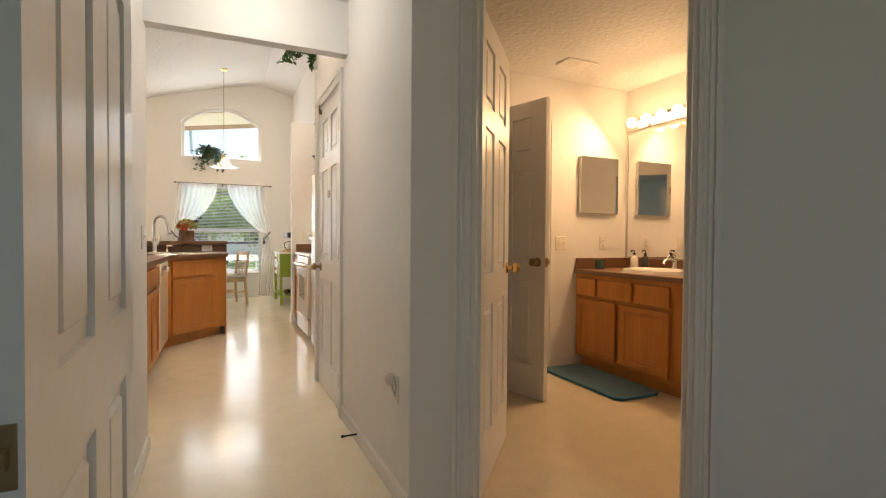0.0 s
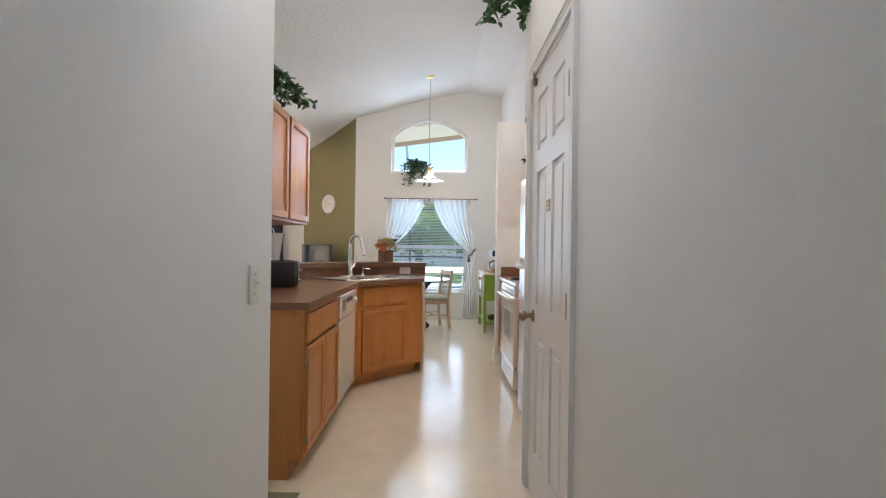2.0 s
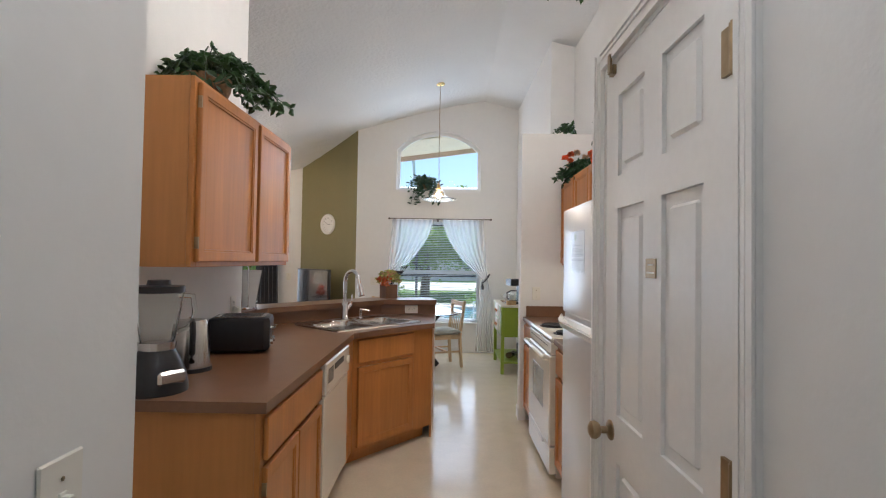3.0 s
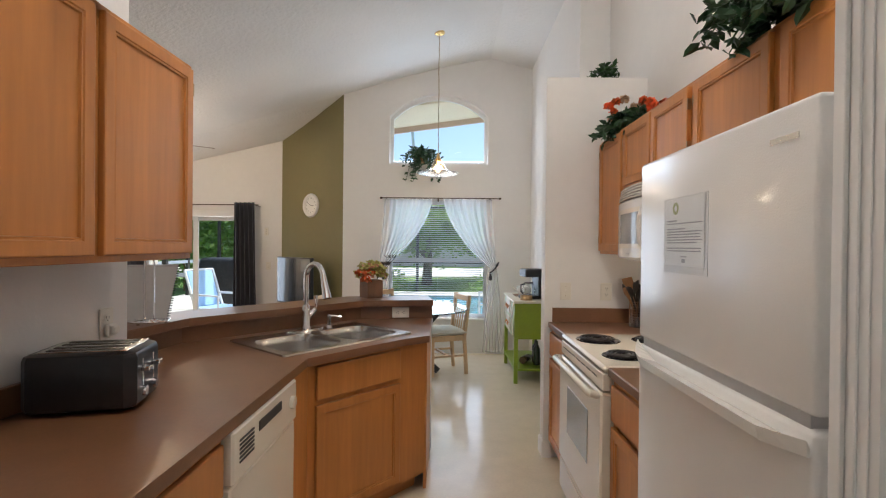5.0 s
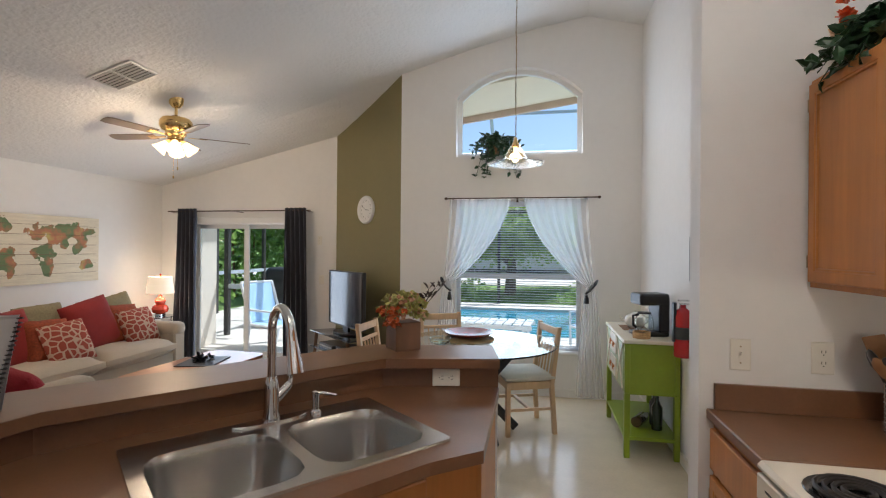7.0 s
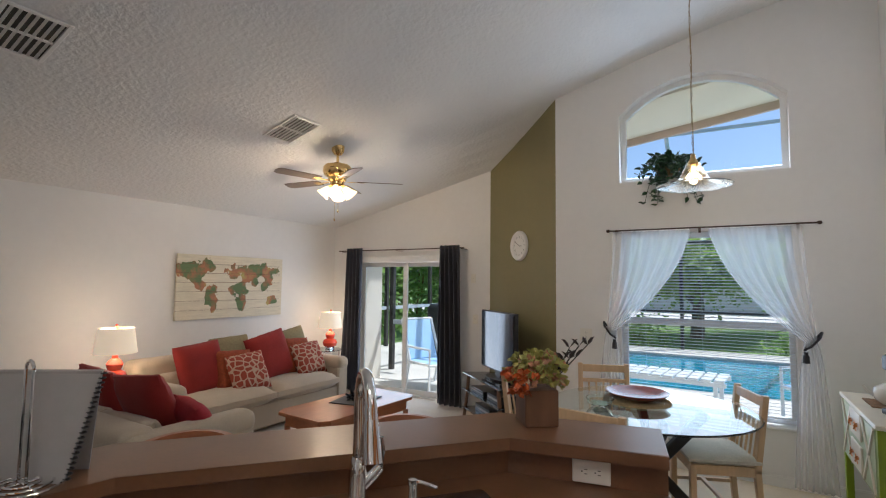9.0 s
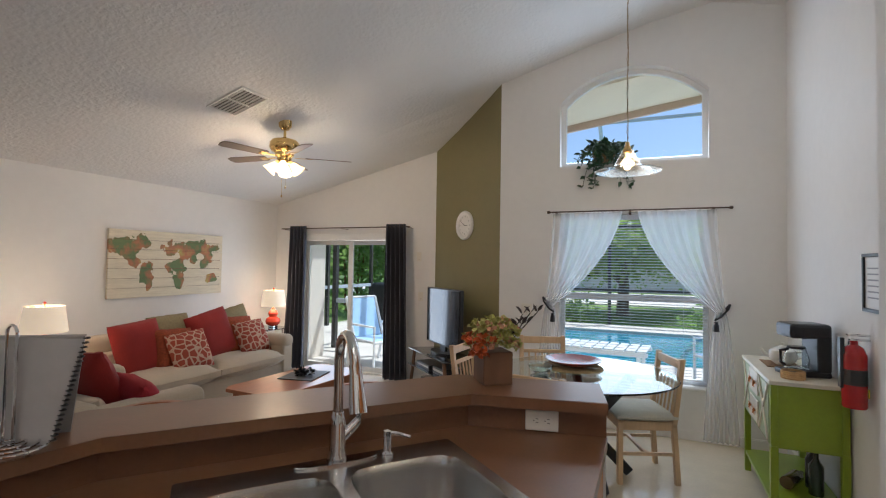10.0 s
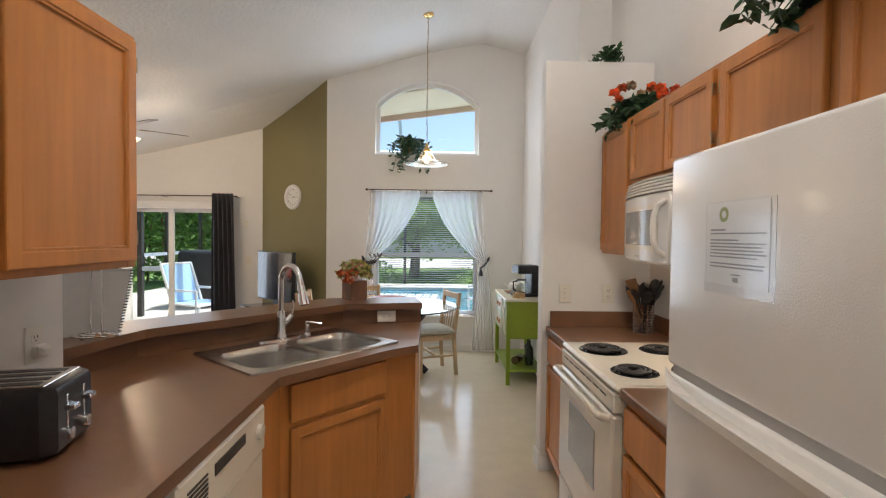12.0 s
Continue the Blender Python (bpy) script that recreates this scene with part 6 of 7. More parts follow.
lathe(bm, [(0, 0.116), (0.038, 0.115), (0.02, 0.128), (0.008, 0.132), (0.011, 0.145), (0, 0.15)], 16)
part("lid", bm, PORC, tp, smooth=True)
bm = bmesh.new()
tube(bm, [(0.075, 0, 0.085), (0.115, 0, 0.09), (0.125, 0, 0.06), (0.082, 0, 0.04)], 0.007, 8)
part("handle", bm, PORC, tp, smooth=True)
bm = bmesh.new()
box(bm, -0.10, 0.10, -0.13, 0.13, 0, 0.007, bevel=0.002)
mt = tagged(mesh("straw_mat", bm, WICKER), "straw mat on the console", "mat")
mt.matrix_basis = pose(0.85, 8.68, 0.8555)
bm = bmesh.new()
for i in range(4):
    lathe(bm, [(0.052, 0.012 * i), (0.062, 0.012 * i), (0.064, 0.012 * i + 0.006), (0.062, 0.012 * i + 0.0115), (0.052, 0.012 * i + 0.0115)], 24, close=True)
wb = tagged(mesh("coaster_stack", bm, material("straw_rings", (0.50, 0.32, 0.14), 0.7, grain=[(40.0, 0.2)])), "stack of round woven coasters", "coasters")
wb.matrix_basis = pose(0.82, 8.22, 0.855)
for i, m in enumerate((pose(0.95, 8.30, 0.156), pose(0.96, 8.41, 0.156), pose(0.80, 8.30, 0.197, 0, 90, 60))):
    bm = bmesh.new()
    lathe(bm, [(0, 0), (0.038, 0), (0.04, 0.01), (0.04, 0.17), (0.014, 0.21), (0.014, 0.255), (0, 0.255)], 14)
    b = tagged(mesh("wine_bottle", bm, material("bottle_glass", ((0.02, 0.035, 0.02), (0.03, 0.03, 0.03), (0.10, 0.06, 0.03))[i], 0.12, coat=0.5), smooth=True), ("dark green", "black", "brown")[i] + " bottle on the console shelf", "bottle", "bottles on the shelf")
    b.matrix_basis = m
ex = thing("fire_extinguisher", "red fire extinguisher hung on the dining wall", "fire extinguisher", pose(1.005, 7.86, 0.80, 0, 0, 90))
bm = bmesh.new()
lathe(bm, [(0, 0), (0.05, 0), (0.055, 0.01), (0.055, 0.27), (0.04, 0.31), (0.018, 0.325), (0.018, 0.345), (0, 0.346)], 24)
cy = part("cylinder", bm, material("red_enamel", (0.45, 0.012, 0.015), 0.22, coat=0.5), ex, smooth=True)
bm = bmesh.new()
lathe(bm, [(0.0555, 0.12), (0.0558, 0.12), (0.0558, 0.20), (0.0555, 0.20)], 24)
part("label_band", bm, material("black_print", (0.05, 0.05, 0.05), 0.5), cy)
part("label_patch", boxes((-0.02, 0.02, -0.0575, -0.0535, 0.055, 0.10)), material("yellow_print", (0.75, 0.55, 0.03), 0.5), cy)
bm = bmesh.new()
box(bm, -0.012, 0.012, -0.085, 0.03, 0.37, 0.38, bevel=0.002, m=pose(0, 0, 0))
box(bm, -0.012, 0.012, -0.075, 0.02, 0.345, 0.356, bevel=0.002)
part("lever", bm, CHROME, ex)
bm = bmesh.new()
tube(bm, [(0.02, 0, 0.35), (0.06, 0.0, 0.33), (0.068, 0.0, 0.22), (0.063, 0.0, 0.12)], 0.008, 8)
part("hose", bm, BLACK, ex, smooth=True)
part("bracket", boxes((-0.02, 0.02, 0.045, 0.064, 0.1, 0.36)), BLACK, ex)
pf = thing("picture_frame", "small black framed print on the dining wall", "picture", pose(1.07, 7.90, 1.30, 0, 0, -90))
bm = bmesh.new()
for r in ((0, 0.24, 0, 0.018), (0, 0.24, 0.282, 0.30), (0, 0.018, 0.018, 0.282), (0.222, 0.24, 0.018, 0.282)):
    box(bm, r[0], r[1], -0.018, -0.001, r[2], r[3], bevel=0.002)
part("frame", bm, BLACK, pf)
part("print", boxes((0.018, 0.222, -0.008, -0.001, 0.018, 0.282)), PAPER, pf)
part("print_lines", boxes(*[(0.05, 0.19, -0.0088, -0.0081, 0.07 + 0.03 * i, 0.078 + 0.03 * i) for i in range(6)]), INK, pf)
wall_plate("outlet", pose(-1.12, 9.50, 1.07), wide=0.11)
baseboard(((-1.41, 9.50), (1.07, 9.50)), ((1.07, 9.50), (1.07, 7.15)))

# ---- living room ----
LINEN = material("oat_linen", (0.45, 0.38, 0.285), 0.92, grain=[(2.5, 0.06), (150.0, 0.1)], bump=(170.0, 0.002), sheen=0.2)
RED = material("red_cloth", (0.25, 0.016, 0.012), 0.9, grain=[(4.0, 0.12), (140.0, 0.12)], bump=(170.0, 0.002), sheen=0.1)
RUST = material("rust_chenille", (0.27, 0.055, 0.018), 0.9, grain=[(50.0, 0.3)], bump=(70.0, 0.006))
SAGE = material("sage_cloth", (0.26, 0.22, 0.12), 0.9, grain=[(60.0, 0.15)])
PATT = material("patterned_cloth", (0.30, 0.05, 0.035), 0.9)
t_ = PATT.node_tree
vo = t_.nodes.new("ShaderNodeTexVoronoi")
vo.feature = "DISTANCE_TO_EDGE"
vo.inputs["Scale"].default_value = 15.0
rp = t_.nodes.new("ShaderNodeValToRGB")
rp.color_ramp.elements[0].position, rp.color_ramp.elements[0].color = 0.07, (0.50, 0.36, 0.27, 1)
rp.color_ramp.elements[1].position, rp.color_ramp.elements[1].color = 0.11, (0.30, 0.055, 0.035, 1)
tc = t_.nodes.new("ShaderNodeTexCoord")
t_.links.new(tc.outputs["Object"], vo.inputs["Vector"])
t_.links.new(vo.outputs["Distance"], rp.inputs["Fac"])
t_.links.new(rp.outputs[0], t_.nodes["Principled BSDF"].inputs["Base Color"])


def sofa(m, w, label, seats, h_back=0.78):
    """A sofa, x along its length, front towards -y."""
    s = thing("sofa", label, "sofa", m)
    aw = 0.20
    bm = bmesh.new()
    box(bm, 0.02, w - 0.02, 0.06, 0.90, 0.05, 0.30, bevel=0.02)
    part("base", bm, LINEN, s)
    bm = bmesh.new()
    box(bm, 0.06, w - 0.06, 0.68, 0.93, 0.06, h_back, bevel=0.07, seg=3)
    part("backrest", bm, LINEN, s, smooth=True)
    for x in (0.0, w - aw):
        bm = bmesh.new()
        box(bm, x + 0.015, x + aw - 0.015, 0.04, 0.90, 0.06, 0.52, bevel=0.02)
        box(bm, x, x + aw, 0.02, 0.91, 0.47, 0.63, bevel=0.07, seg=4)
        part("arm", bm, LINEN, s, smooth=True)
    cw = (w - 2 * aw) / seats
    for i in range(seats):
        part("seat_cushion", rounded_slab(cw - 0.01, 0.74, 0.17, 0.05, 0.02, 7 + i), LINEN, s, smooth=True, loc=pose(aw + cw * (i + 0.5), 0.36, 0.29))
        part("back_cushion", rounded_slab(cw - 0.02, 0.42, 0.16, 0.05, 0.04, 17 + i), LINEN, s, smooth=True, loc=pose(aw + cw * (i + 0.5), 0.70, 0.40 + 0.02, 78, 0, 0))
    for x in (0.06, w - 0.11):
        for y in (0.10, 0.82):
            part("foot", boxes((x, x + 0.05, y, y + 0.05, 0.0045, 0.052)), IRON, s)
    return s


sofa(pose(-3.98, 7.20, 0, 0, 0, 90), 2.26, "long oat linen sofa with two seat cushions", 2)
sofa(pose(-2.86, 7.23, 0, 0, 0, 180), 1.60, "oat linen loveseat with its back to the kitchen", 2, 0.66)


def pillow(m, mat, size, label):
    ob = mesh("pillow", rounded_slab(size, size, 0.07, 0.03, 0.05, int(size * 1000)), mat, smooth=True)
    ob.matrix_basis = m
    return tagged(ob, label, "pillow", "pillows on the sofas")


P = lambda y, x, z, tilt, roll, yaw=0: pose(x, y, z, 0, 0, 90 + yaw) @ pose(0, 0, 0, tilt, 0, 0) @ pose(0, 0, 0, 0, 0, roll)
pillow(P(7.78, -4.48, 0.66, 72, 4, 4), RED, 0.50, "large plain red pillow leaning on the sofa back")
pillow(P(8.10, -4.40, 0.60, 70, -3), RUST, 0.42, "rust chenille pillow with a fringe")
pillow(P(8.16, -4.25, 0.585, 66, 6, -8), PATT, 0.40, "red pillow with a white lattice pattern")
pillow(P(8.62, -4.48, 0.68, 72, 12, -3), RED, 0.52, "large plain red pillow leaning on the sofa back")
pillow(P(8.98, -4.47, 0.64, 72, -3), RUST, 0.42, "rust chenille pillow with a fringe")
pillow(P(9.06, -4.33, 0.60, 66, 5, -6), PATT, 0.40, "red pillow with a white lattice pattern")
pillow(P(9.03, -4.60, 0.72, 76, 10), SAGE, 0.46, "sage green pillow behind the others")
pillow(P(8.20, -4.60, 0.70, 76, 2), SAGE, 0.46, "sage green pillow behind the others")
L = lambda x, y, z, tilt, roll, yaw=0: pose(x, y, z, 0, 0, 180 + yaw) @ pose(0, 0, 0, tilt, 0, 0) @ pose(0, 0, 0, 0, 0, roll)
pillow(L(-3.95, 6.66, 0.67, 70, 4), RED, 0.44, "plain red pillow on the loveseat")
pillow(L(-3.40, 6.70, 0.66, 66, -6, 8), RED, 0.48, "plain red pillow on the loveseat")
pillow(L(-3.12, 6.86, 0.55, 60, 8, -10), material("bright_red_pile", (0.28, 0.012, 0.02), 0.95, bump=(90.0, 0.012)), 0.36, "small bright red shaggy pillow")

CORAL = material("coral_glaze", (0.75, 0.075, 0.03), 0.14, coat=0.6)
SHADE = material("lampshade_linen", (0.72, 0.64, 0.52), 0.8, grain=[(60.0, 0.05)], glass=0.0)
SHADE.node_tree.nodes["Principled BSDF"].inputs["Transmission Weight"].default_value = 0.0
SHADE.node_tree.nodes["Principled BSDF"].inputs["Emission Color"].default_value = (1.0, 0.74, 0.46, 1)
SHADE.node_tree.nodes["Principled BSDF"].inputs["Emission Strength"].default_value = 0.55


def table_lamp(m):
    la = thing("table_lamp", "coral glazed gourd lamp with a cream drum shade, lit", "table lamp", m, "table lamps")
    bm = bmesh.new()
    lathe(bm, [(0, 0.025), (0.05, 0.025), (0.085, 0.045), (0.10, 0.085), (0.085, 0.125), (0.048, 0.145), (0.06, 0.17), (0.066, 0.195), (0.05, 0.225), (0.025, 0.245), (0.022, 0.27), (0.0, 0.272)], 28)
    part("base", bm, CORAL, la, "coral glazed double-gourd body", smooth=True)
    part("foot", boxes((-0.045, 0.045, -0.045, 0.045, 0, 0.025), bevel=0.003), CHROME, la)
    bm = bmesh.new()
    lathe(bm, [(0.0, 0.27), (0.007, 0.27), (0.007, 0.52), (0, 0.52)], 8)
    part("stem", bm, BRASS, la)
    bm = bmesh.new()
    lathe(bm, [(0.165, 0.29), (0.135, 0.505), (0.133, 0.505), (0.163, 0.29)], 36, close=True)
    part("shade", bm, SHADE, la, "cream fabric drum shade glowing", smooth=True).visible_shadow = False
    bm = bmesh.new()
    lathe(bm, [(0, 0.52), (0.008, 0.52), (0.014, 0.53), (0, 0.545)], 10)
    part("finial", bm, CORAL, la, smooth=True)
    bm = bmesh.new()
    for a in (0, 120, 240):
        tube(bm, [(0, 0, 0.505), (0.134 * math.cos(radians(a)), 0.134 * math.sin(radians(a)), 0.504)], 0.002, 4)
    part("spider", bm, BRASS, la)
    return la


def end_table(m):
    et = thing("end_table", "small dark metal end table with a glass top", "side table", m, "end tables")
    bm = bmesh.new()
    lathe(bm, [(0, 0.60), (0.24, 0.60), (0.243, 0.605), (0.24, 0.61), (0, 0.61)], 32)
    part("top", bm, BLACKGLASS, et, smooth=True)
    for a in (45, 135, 225, 315):
        bm = bmesh.new()
        c, s = math.cos(radians(a)), math.sin(radians(a))
        tube(bm, [(0.20 * c, 0.20 * s, 0.005), (0.19 * c, 0.19 * s, 0.30), (0.20 * c, 0.20 * s, 0.598)], 0.010, 8)
        part("leg", bm, CHROME, et)
    bm = bmesh.new()
    tube(bm, [(0.19 * math.cos(radians(a)), 0.19 * math.sin(radians(a)), 0.2) for a in range(0, 361, 15)], 0.006, 6)
    part("ring", bm, CHROME, et)
    return et


end_table(pose(-4.78, 9.80, 0)), table_lamp(pose(-4.73, 9.86, 0.611))
end_table(pose(-4.62, 6.95, 0)), table_lamp(pose(-4.55, 7.04, 0.611))

# map on planks
mp = thing("map_canvas", "wooden plank wall art with a faded world map", "wall art", pose(-5.10, 7.85, 1.10, 0, 0, 90))
MAPW = material("whitewashed_plank", (0.72, 0.66, 0.52), 0.8, grain=[(5.0, 0.08), (30.0, 0.06)], stretch=(1, 1, 8))
nt_ = MAPW.node_tree
prin = nt_.nodes["Principled BSDF"]
tc = nt_.nodes.new("ShaderNodeTexCoord")
nz = nt_.nodes.new("ShaderNodeTexNoise")
nz.inputs["Scale"].default_value = 7.0
nz.inputs["Detail"].default_value = 6.0
crp = nt_.nodes.new("ShaderNodeValToRGB")
crp.color_ramp.elements[0].position, crp.color_ramp.elements[0].color = 0.45, (0.05, 0.13, 0.02, 1)
crp.color_ramp.elements[1].position, crp.color_ramp.elements[1].color = 0.74, (0.42, 0.36, 0.06, 1)
e = crp.color_ramp.elements.new(0.58)
e.color = (0.40, 0.10, 0.025, 1)
nt_.links.new(tc.outputs["Object"], nz.inputs["Vector"])
nt_.links.new(nz.outputs["Fac"], crp.inputs["Fac"])
sep = nt_.nodes.new("ShaderNodeSeparateXYZ")
nt_.links.new(tc.outputs["Object"], sep.inputs[0])


def mnode(op, a, b=None):
    k = nt_.nodes.new("ShaderNodeMath")
    k.operation = op
    for i, s in enumerate((a, b)):
        if s is None:
            continue
        if isinstance(s, (int, float)):
            k.inputs[i].default_value = s
        else:
            nt_.links.new(s, k.inputs[i])
    return k.outputs[0]


land = None
MW, MH = 1.42, 0.73
for cx, cz, rx, rz in ((0.20, 0.52, 0.13, 0.10), (0.10, 0.56, 0.10, 0.07), (0.27, 0.40, 0.06, 0.07), (0.36, 0.60, 0.07, 0.07), (0.42, 0.24, 0.075, 0.11), (0.44, 0.13, 0.035, 0.08), (0.70, 0.52, 0.09, 0.07), (0.77, 0.33, 0.10, 0.08), (0.80, 0.21, 0.06, 0.10),
                       (0.92, 0.54, 0.13, 0.09), (1.10, 0.55, 0.16, 0.09), (1.20, 0.46, 0.09, 0.07), (1.00, 0.42, 0.05, 0.06), (1.13, 0.38, 0.04, 0.05), (1.27, 0.19, 0.08, 0.05), (0.68, 0.60, 0.04, 0.05), (1.3, 0.57, 0.07, 0.04)):
    dx = mnode("DIVIDE", mnode("SUBTRACT", sep.outputs[0], cx), rx * 1.25)
    dz = mnode("DIVIDE", mnode("SUBTRACT", sep.outputs[2], cz), rz * 1.25)
    q = mnode("SUBTRACT", 1.0, mnode("ADD", mnode("MULTIPLY", dx, dx), mnode("MULTIPLY", dz, dz)))
    land = q if land is None else mnode("MAXIMUM", land, q)
nz2 = nt_.nodes.new("ShaderNodeTexNoise")
nz2.inputs["Scale"].default_value = 10.0
nz2.inputs["Detail"].default_value = 8.0
nt_.links.new(tc.outputs["Object"], nz2.inputs["Vector"])
msk = mnode("MULTIPLY", mnode("GREATER_THAN", mnode("ADD", land, mnode("MULTIPLY", mnode("SUBTRACT", nz2.outputs["Fac"], 0.5), 4.2)), 0.18), mnode("MULTIPLY", mnode("GREATER_THAN", land, -0.7), 0.85))
mixc = nt_.nodes.new("ShaderNodeMix")
mixc.data_type = "RGBA"
old = prin.inputs["Base Color"].links[0].from_socket
nt_.links.new(msk, mixc.inputs[0])
nt_.links.new(old, mixc.inputs[6])
nt_.links.new(crp.outputs[0], mixc.inputs[7])
nt_.links.new(mixc.outputs[2], prin.inputs["Base Color"])
for i in range(7):
    bm = boxes((0, MW, -0.040, -0.012, i * MH / 7, (i + 1) * MH / 7 - 0.004), bevel=0.0015)
    part("plank", bm, MAPW, mp)
part("back_frame", boxes((0.01, MW - 0.01, -0.013, -0.001, 0.01, MH - 0.01)), WOODB, mp)

# coffee table
CHERRY = material("cherry_wood", (0.36, 0.13, 0.05), 0.3, grain=[(6.0, 0.15), (40.0, 0.08)], stretch=(1, 0.15, 1), coat=0.25)
cf = thing("coffee_table", "cherry wood coffee table with tapered legs", "coffee table", pose(-2.98, 8.32, 0, 0, 0, -4))
bm = bmesh.new()
prism(bm, [(-0.25, -0.60), (0.25, -0.60), (0.31, -0.52), (0.31, 0.52), (0.25, 0.60), (-0.25, 0.60), (-0.31, 0.52), (-0.31, -0.52)], 0.40, 0.43, bevel=0.004)
part("top", bm, CHERRY, cf)
bm = bmesh.new()
prism(bm, [(-0.22, -0.55), (0.22, -0.55), (0.27, -0.48), (0.27, 0.48), (0.22, 0.55), (-0.22, 0.55), (-0.27, 0.48), (-0.27, -0.48)], 0.31, 0.40)
part("apron", bm, CHERRY, cf)
for x in (-0.24, 0.24):
    for y in (-0.51, 0.51):
        bm = bmesh.new()
        tube(bm, [(x, y, 0.0045), (x, y, 0.31)], 0.018, 8, 0.028)
        part("leg", bm, CHERRY, cf)
tr = thing("tray", "dark slate tray with a black ornament on the coffee table", "tray", pose(-3.0, 8.42, 0.4305, 0, 0, 12))
part("board", boxes((-0.17, 0.17, -0.2, 0.2, 0.0, 0.008), bevel=0.002), material("slate", (0.045, 0.043, 0.045), 0.5, grain=[(12.0, 0.2)]), tr)
lv, st = foliage(9, 9, 0.12, 0.0, 0.07, per=4, up=0.05)
part("ornament", lv, BLACK, tr, "black leaf-shaped ornament", loc=pose(0, 0, 0.02))
st.free()


def stool(m):
    so_ = thing("bar_stool", "wooden bar stool with a curved terracotta back", "stool", m, "bar stools")
    TERRA = CHERRY
    bm = bmesh.new()
    ri, ro = 0.185, 0.21
    ring = []
    for k in range(13):
        a = radians(195 + 150 * k / 12)
        ring.append([bm.verts.new((r * math.cos(a), r * math.sin(a) + 0.02, z)) for r, z in ((ri, 0.86), (ro, 0.86), (ro, 0.975 + 0.02 * math.sin(math.pi * k / 12)), (ri, 0.975 + 0.02 * math.sin(math.pi * k / 12)))])
    for a, b in zip(ring, ring[1:]):
        for i in range(4):
            bm.faces.new((a[i], a[(i + 1) % 4], b[(i + 1) % 4], b[i]))
    bm.faces.new(ring[0]), bm.faces.new(ring[-1])
    part("backrest", bm, TERRA, so_, "curved terracotta wooden back", smooth=True)
    bm = bmesh.new()
    lathe(bm, [(0, 0.68), (0.18, 0.68), (0.19, 0.70), (0.18, 0.73), (0, 0.735)], 28)
    part("seat", bm, TERRA, so_, smooth=True)
    for a in (225, 315):
        bm = bmesh.new()
        tube(bm, [(0.17 * math.cos(radians(a)), 0.17 * math.sin(radians(a)), 0.71), (0.197 * math.cos(radians(a)), 0.197 * math.sin(radians(a)) + 0.02, 0.87)], 0.012, 8)
        part("back_post", bm, TERRA, so_)
    for a in (45, 135, 225, 315):
        c, s = math.cos(radians(a)), math.sin(radians(a))
        bm = bmesh.new()
        tube(bm, [(0.20 * c, 0.20 * s, 0.0045), (0.13 * c, 0.13 * s, 0.69)], 0.017, 8)
        part("leg", bm, TERRA, so_)
    bm = bmesh.new()
    tube(bm, [(0.18 * math.cos(radians(a)), 0.18 * math.sin(radians(a)), 0.22) for a in range(45, 406, 90)], 0.010, 8)
    part("foot_rest", bm, TERRA, so_)
    return so_


s1 = stool(pose(-1.80, 6.00, 0, 0, 0, 225) @ Matrix.Diagonal((1, 1, 0.905, 1)))
copy_thing(s1, pose(-1.22, 6.68, 0, 0, 0, 222))

# television corner
TVM = pose(-2.12, 9.66, 0, 0, 0, -41.5)
tv = thing("television", "flat-screen television on a stand, off, with a glossy screen", "television", TVM)
part("panel", boxes((-0.43, 0.43, 0.004, 0.05, 0.60, 1.238), bevel=0.006), BLACK, tv)
part("screen", boxes((-0.415, 0.415, -0.001, 0.0045, 0.618, 1.226)), BLACKGLASS, tv, "dark glossy screen")
part("neck", boxes((-0.06, 0.06, 0.015, 0.045, 0.54, 0.62)), BLACK, tv)
bm = bmesh.new()
prism(bm, [(0.24 * math.cos(radians(a)), 0.02 + 0.11 * math.sin(radians(a))) for a in range(0, 360, 20)], 0.522, 0.54, bevel=0.004)
part("foot", bm, BLACK, tv)
ts = thing("tv_stand", "black tv stand with glass shelves and slanted legs", "tv stand", TVM)
for z in (0.12, 0.32, 0.505):
    bm = bmesh.new()
    prism(bm, [(-0.5, -0.20), (0.5, -0.20), (0.40, 0.20), (-0.40, 0.20)], z, z + 0.014, bevel=0.003)
    part("shelf", bm, BLACKGLASS, ts)
for x, s in ((-0.46, -1), (0.46, 1)):
    for y in (-0.16, 0.16):
        bm = bmesh.new()
        tube(bm, [(x + s * 0.09, y, 0.005), (x * 0.98, y, 0.28), (x * 0.88, y, 0.506)], 0.02, 8)
        part("leg", bm, WOODB, ts)
for i, (x, y, z, w, h) in enumerate(((-0.18, -0.03, 0.334, 0.36, 0.055), (0.22, -0.02, 0.334, 0.28, 0.075), (-0.1, 0, 0.134, 0.40, 0.08))):
    b = thing("media_player", "black media player on the tv stand shelf", "electronics", TVM @ pose(x, y, z), "players on the tv stand")
    part("case", boxes((-w / 2, w / 2, -0.12, 0.10, 0, h), bevel=0.004), BLACK, b)
    part("front_panel", boxes((-w / 2 + 0.02, w / 2 - 0.02, -0.122, -0.119, h * 0.4, h * 0.7)), GREY, b)

ck = thing("wall_clock", "white round wall clock on the olive wall", "clock", pose(-1.94, 9.889, 1.963, 0, 0, math.degrees(math.atan2(-0.8, 1.09))))
bm = bmesh.new()
v = lathe(bm, [(0.12, 0.0), (0.165, 0.0), (0.168, 0.018), (0.155, 0.035), (0.135, 0.03), (0.12, 0.018)], 48, close=True)
bmesh.ops.transform(bm, matrix=pose(0, 0, 0, 90), verts=v)
part("rim", bm, TRIM, ck, smooth=True)
bm = bmesh.new()
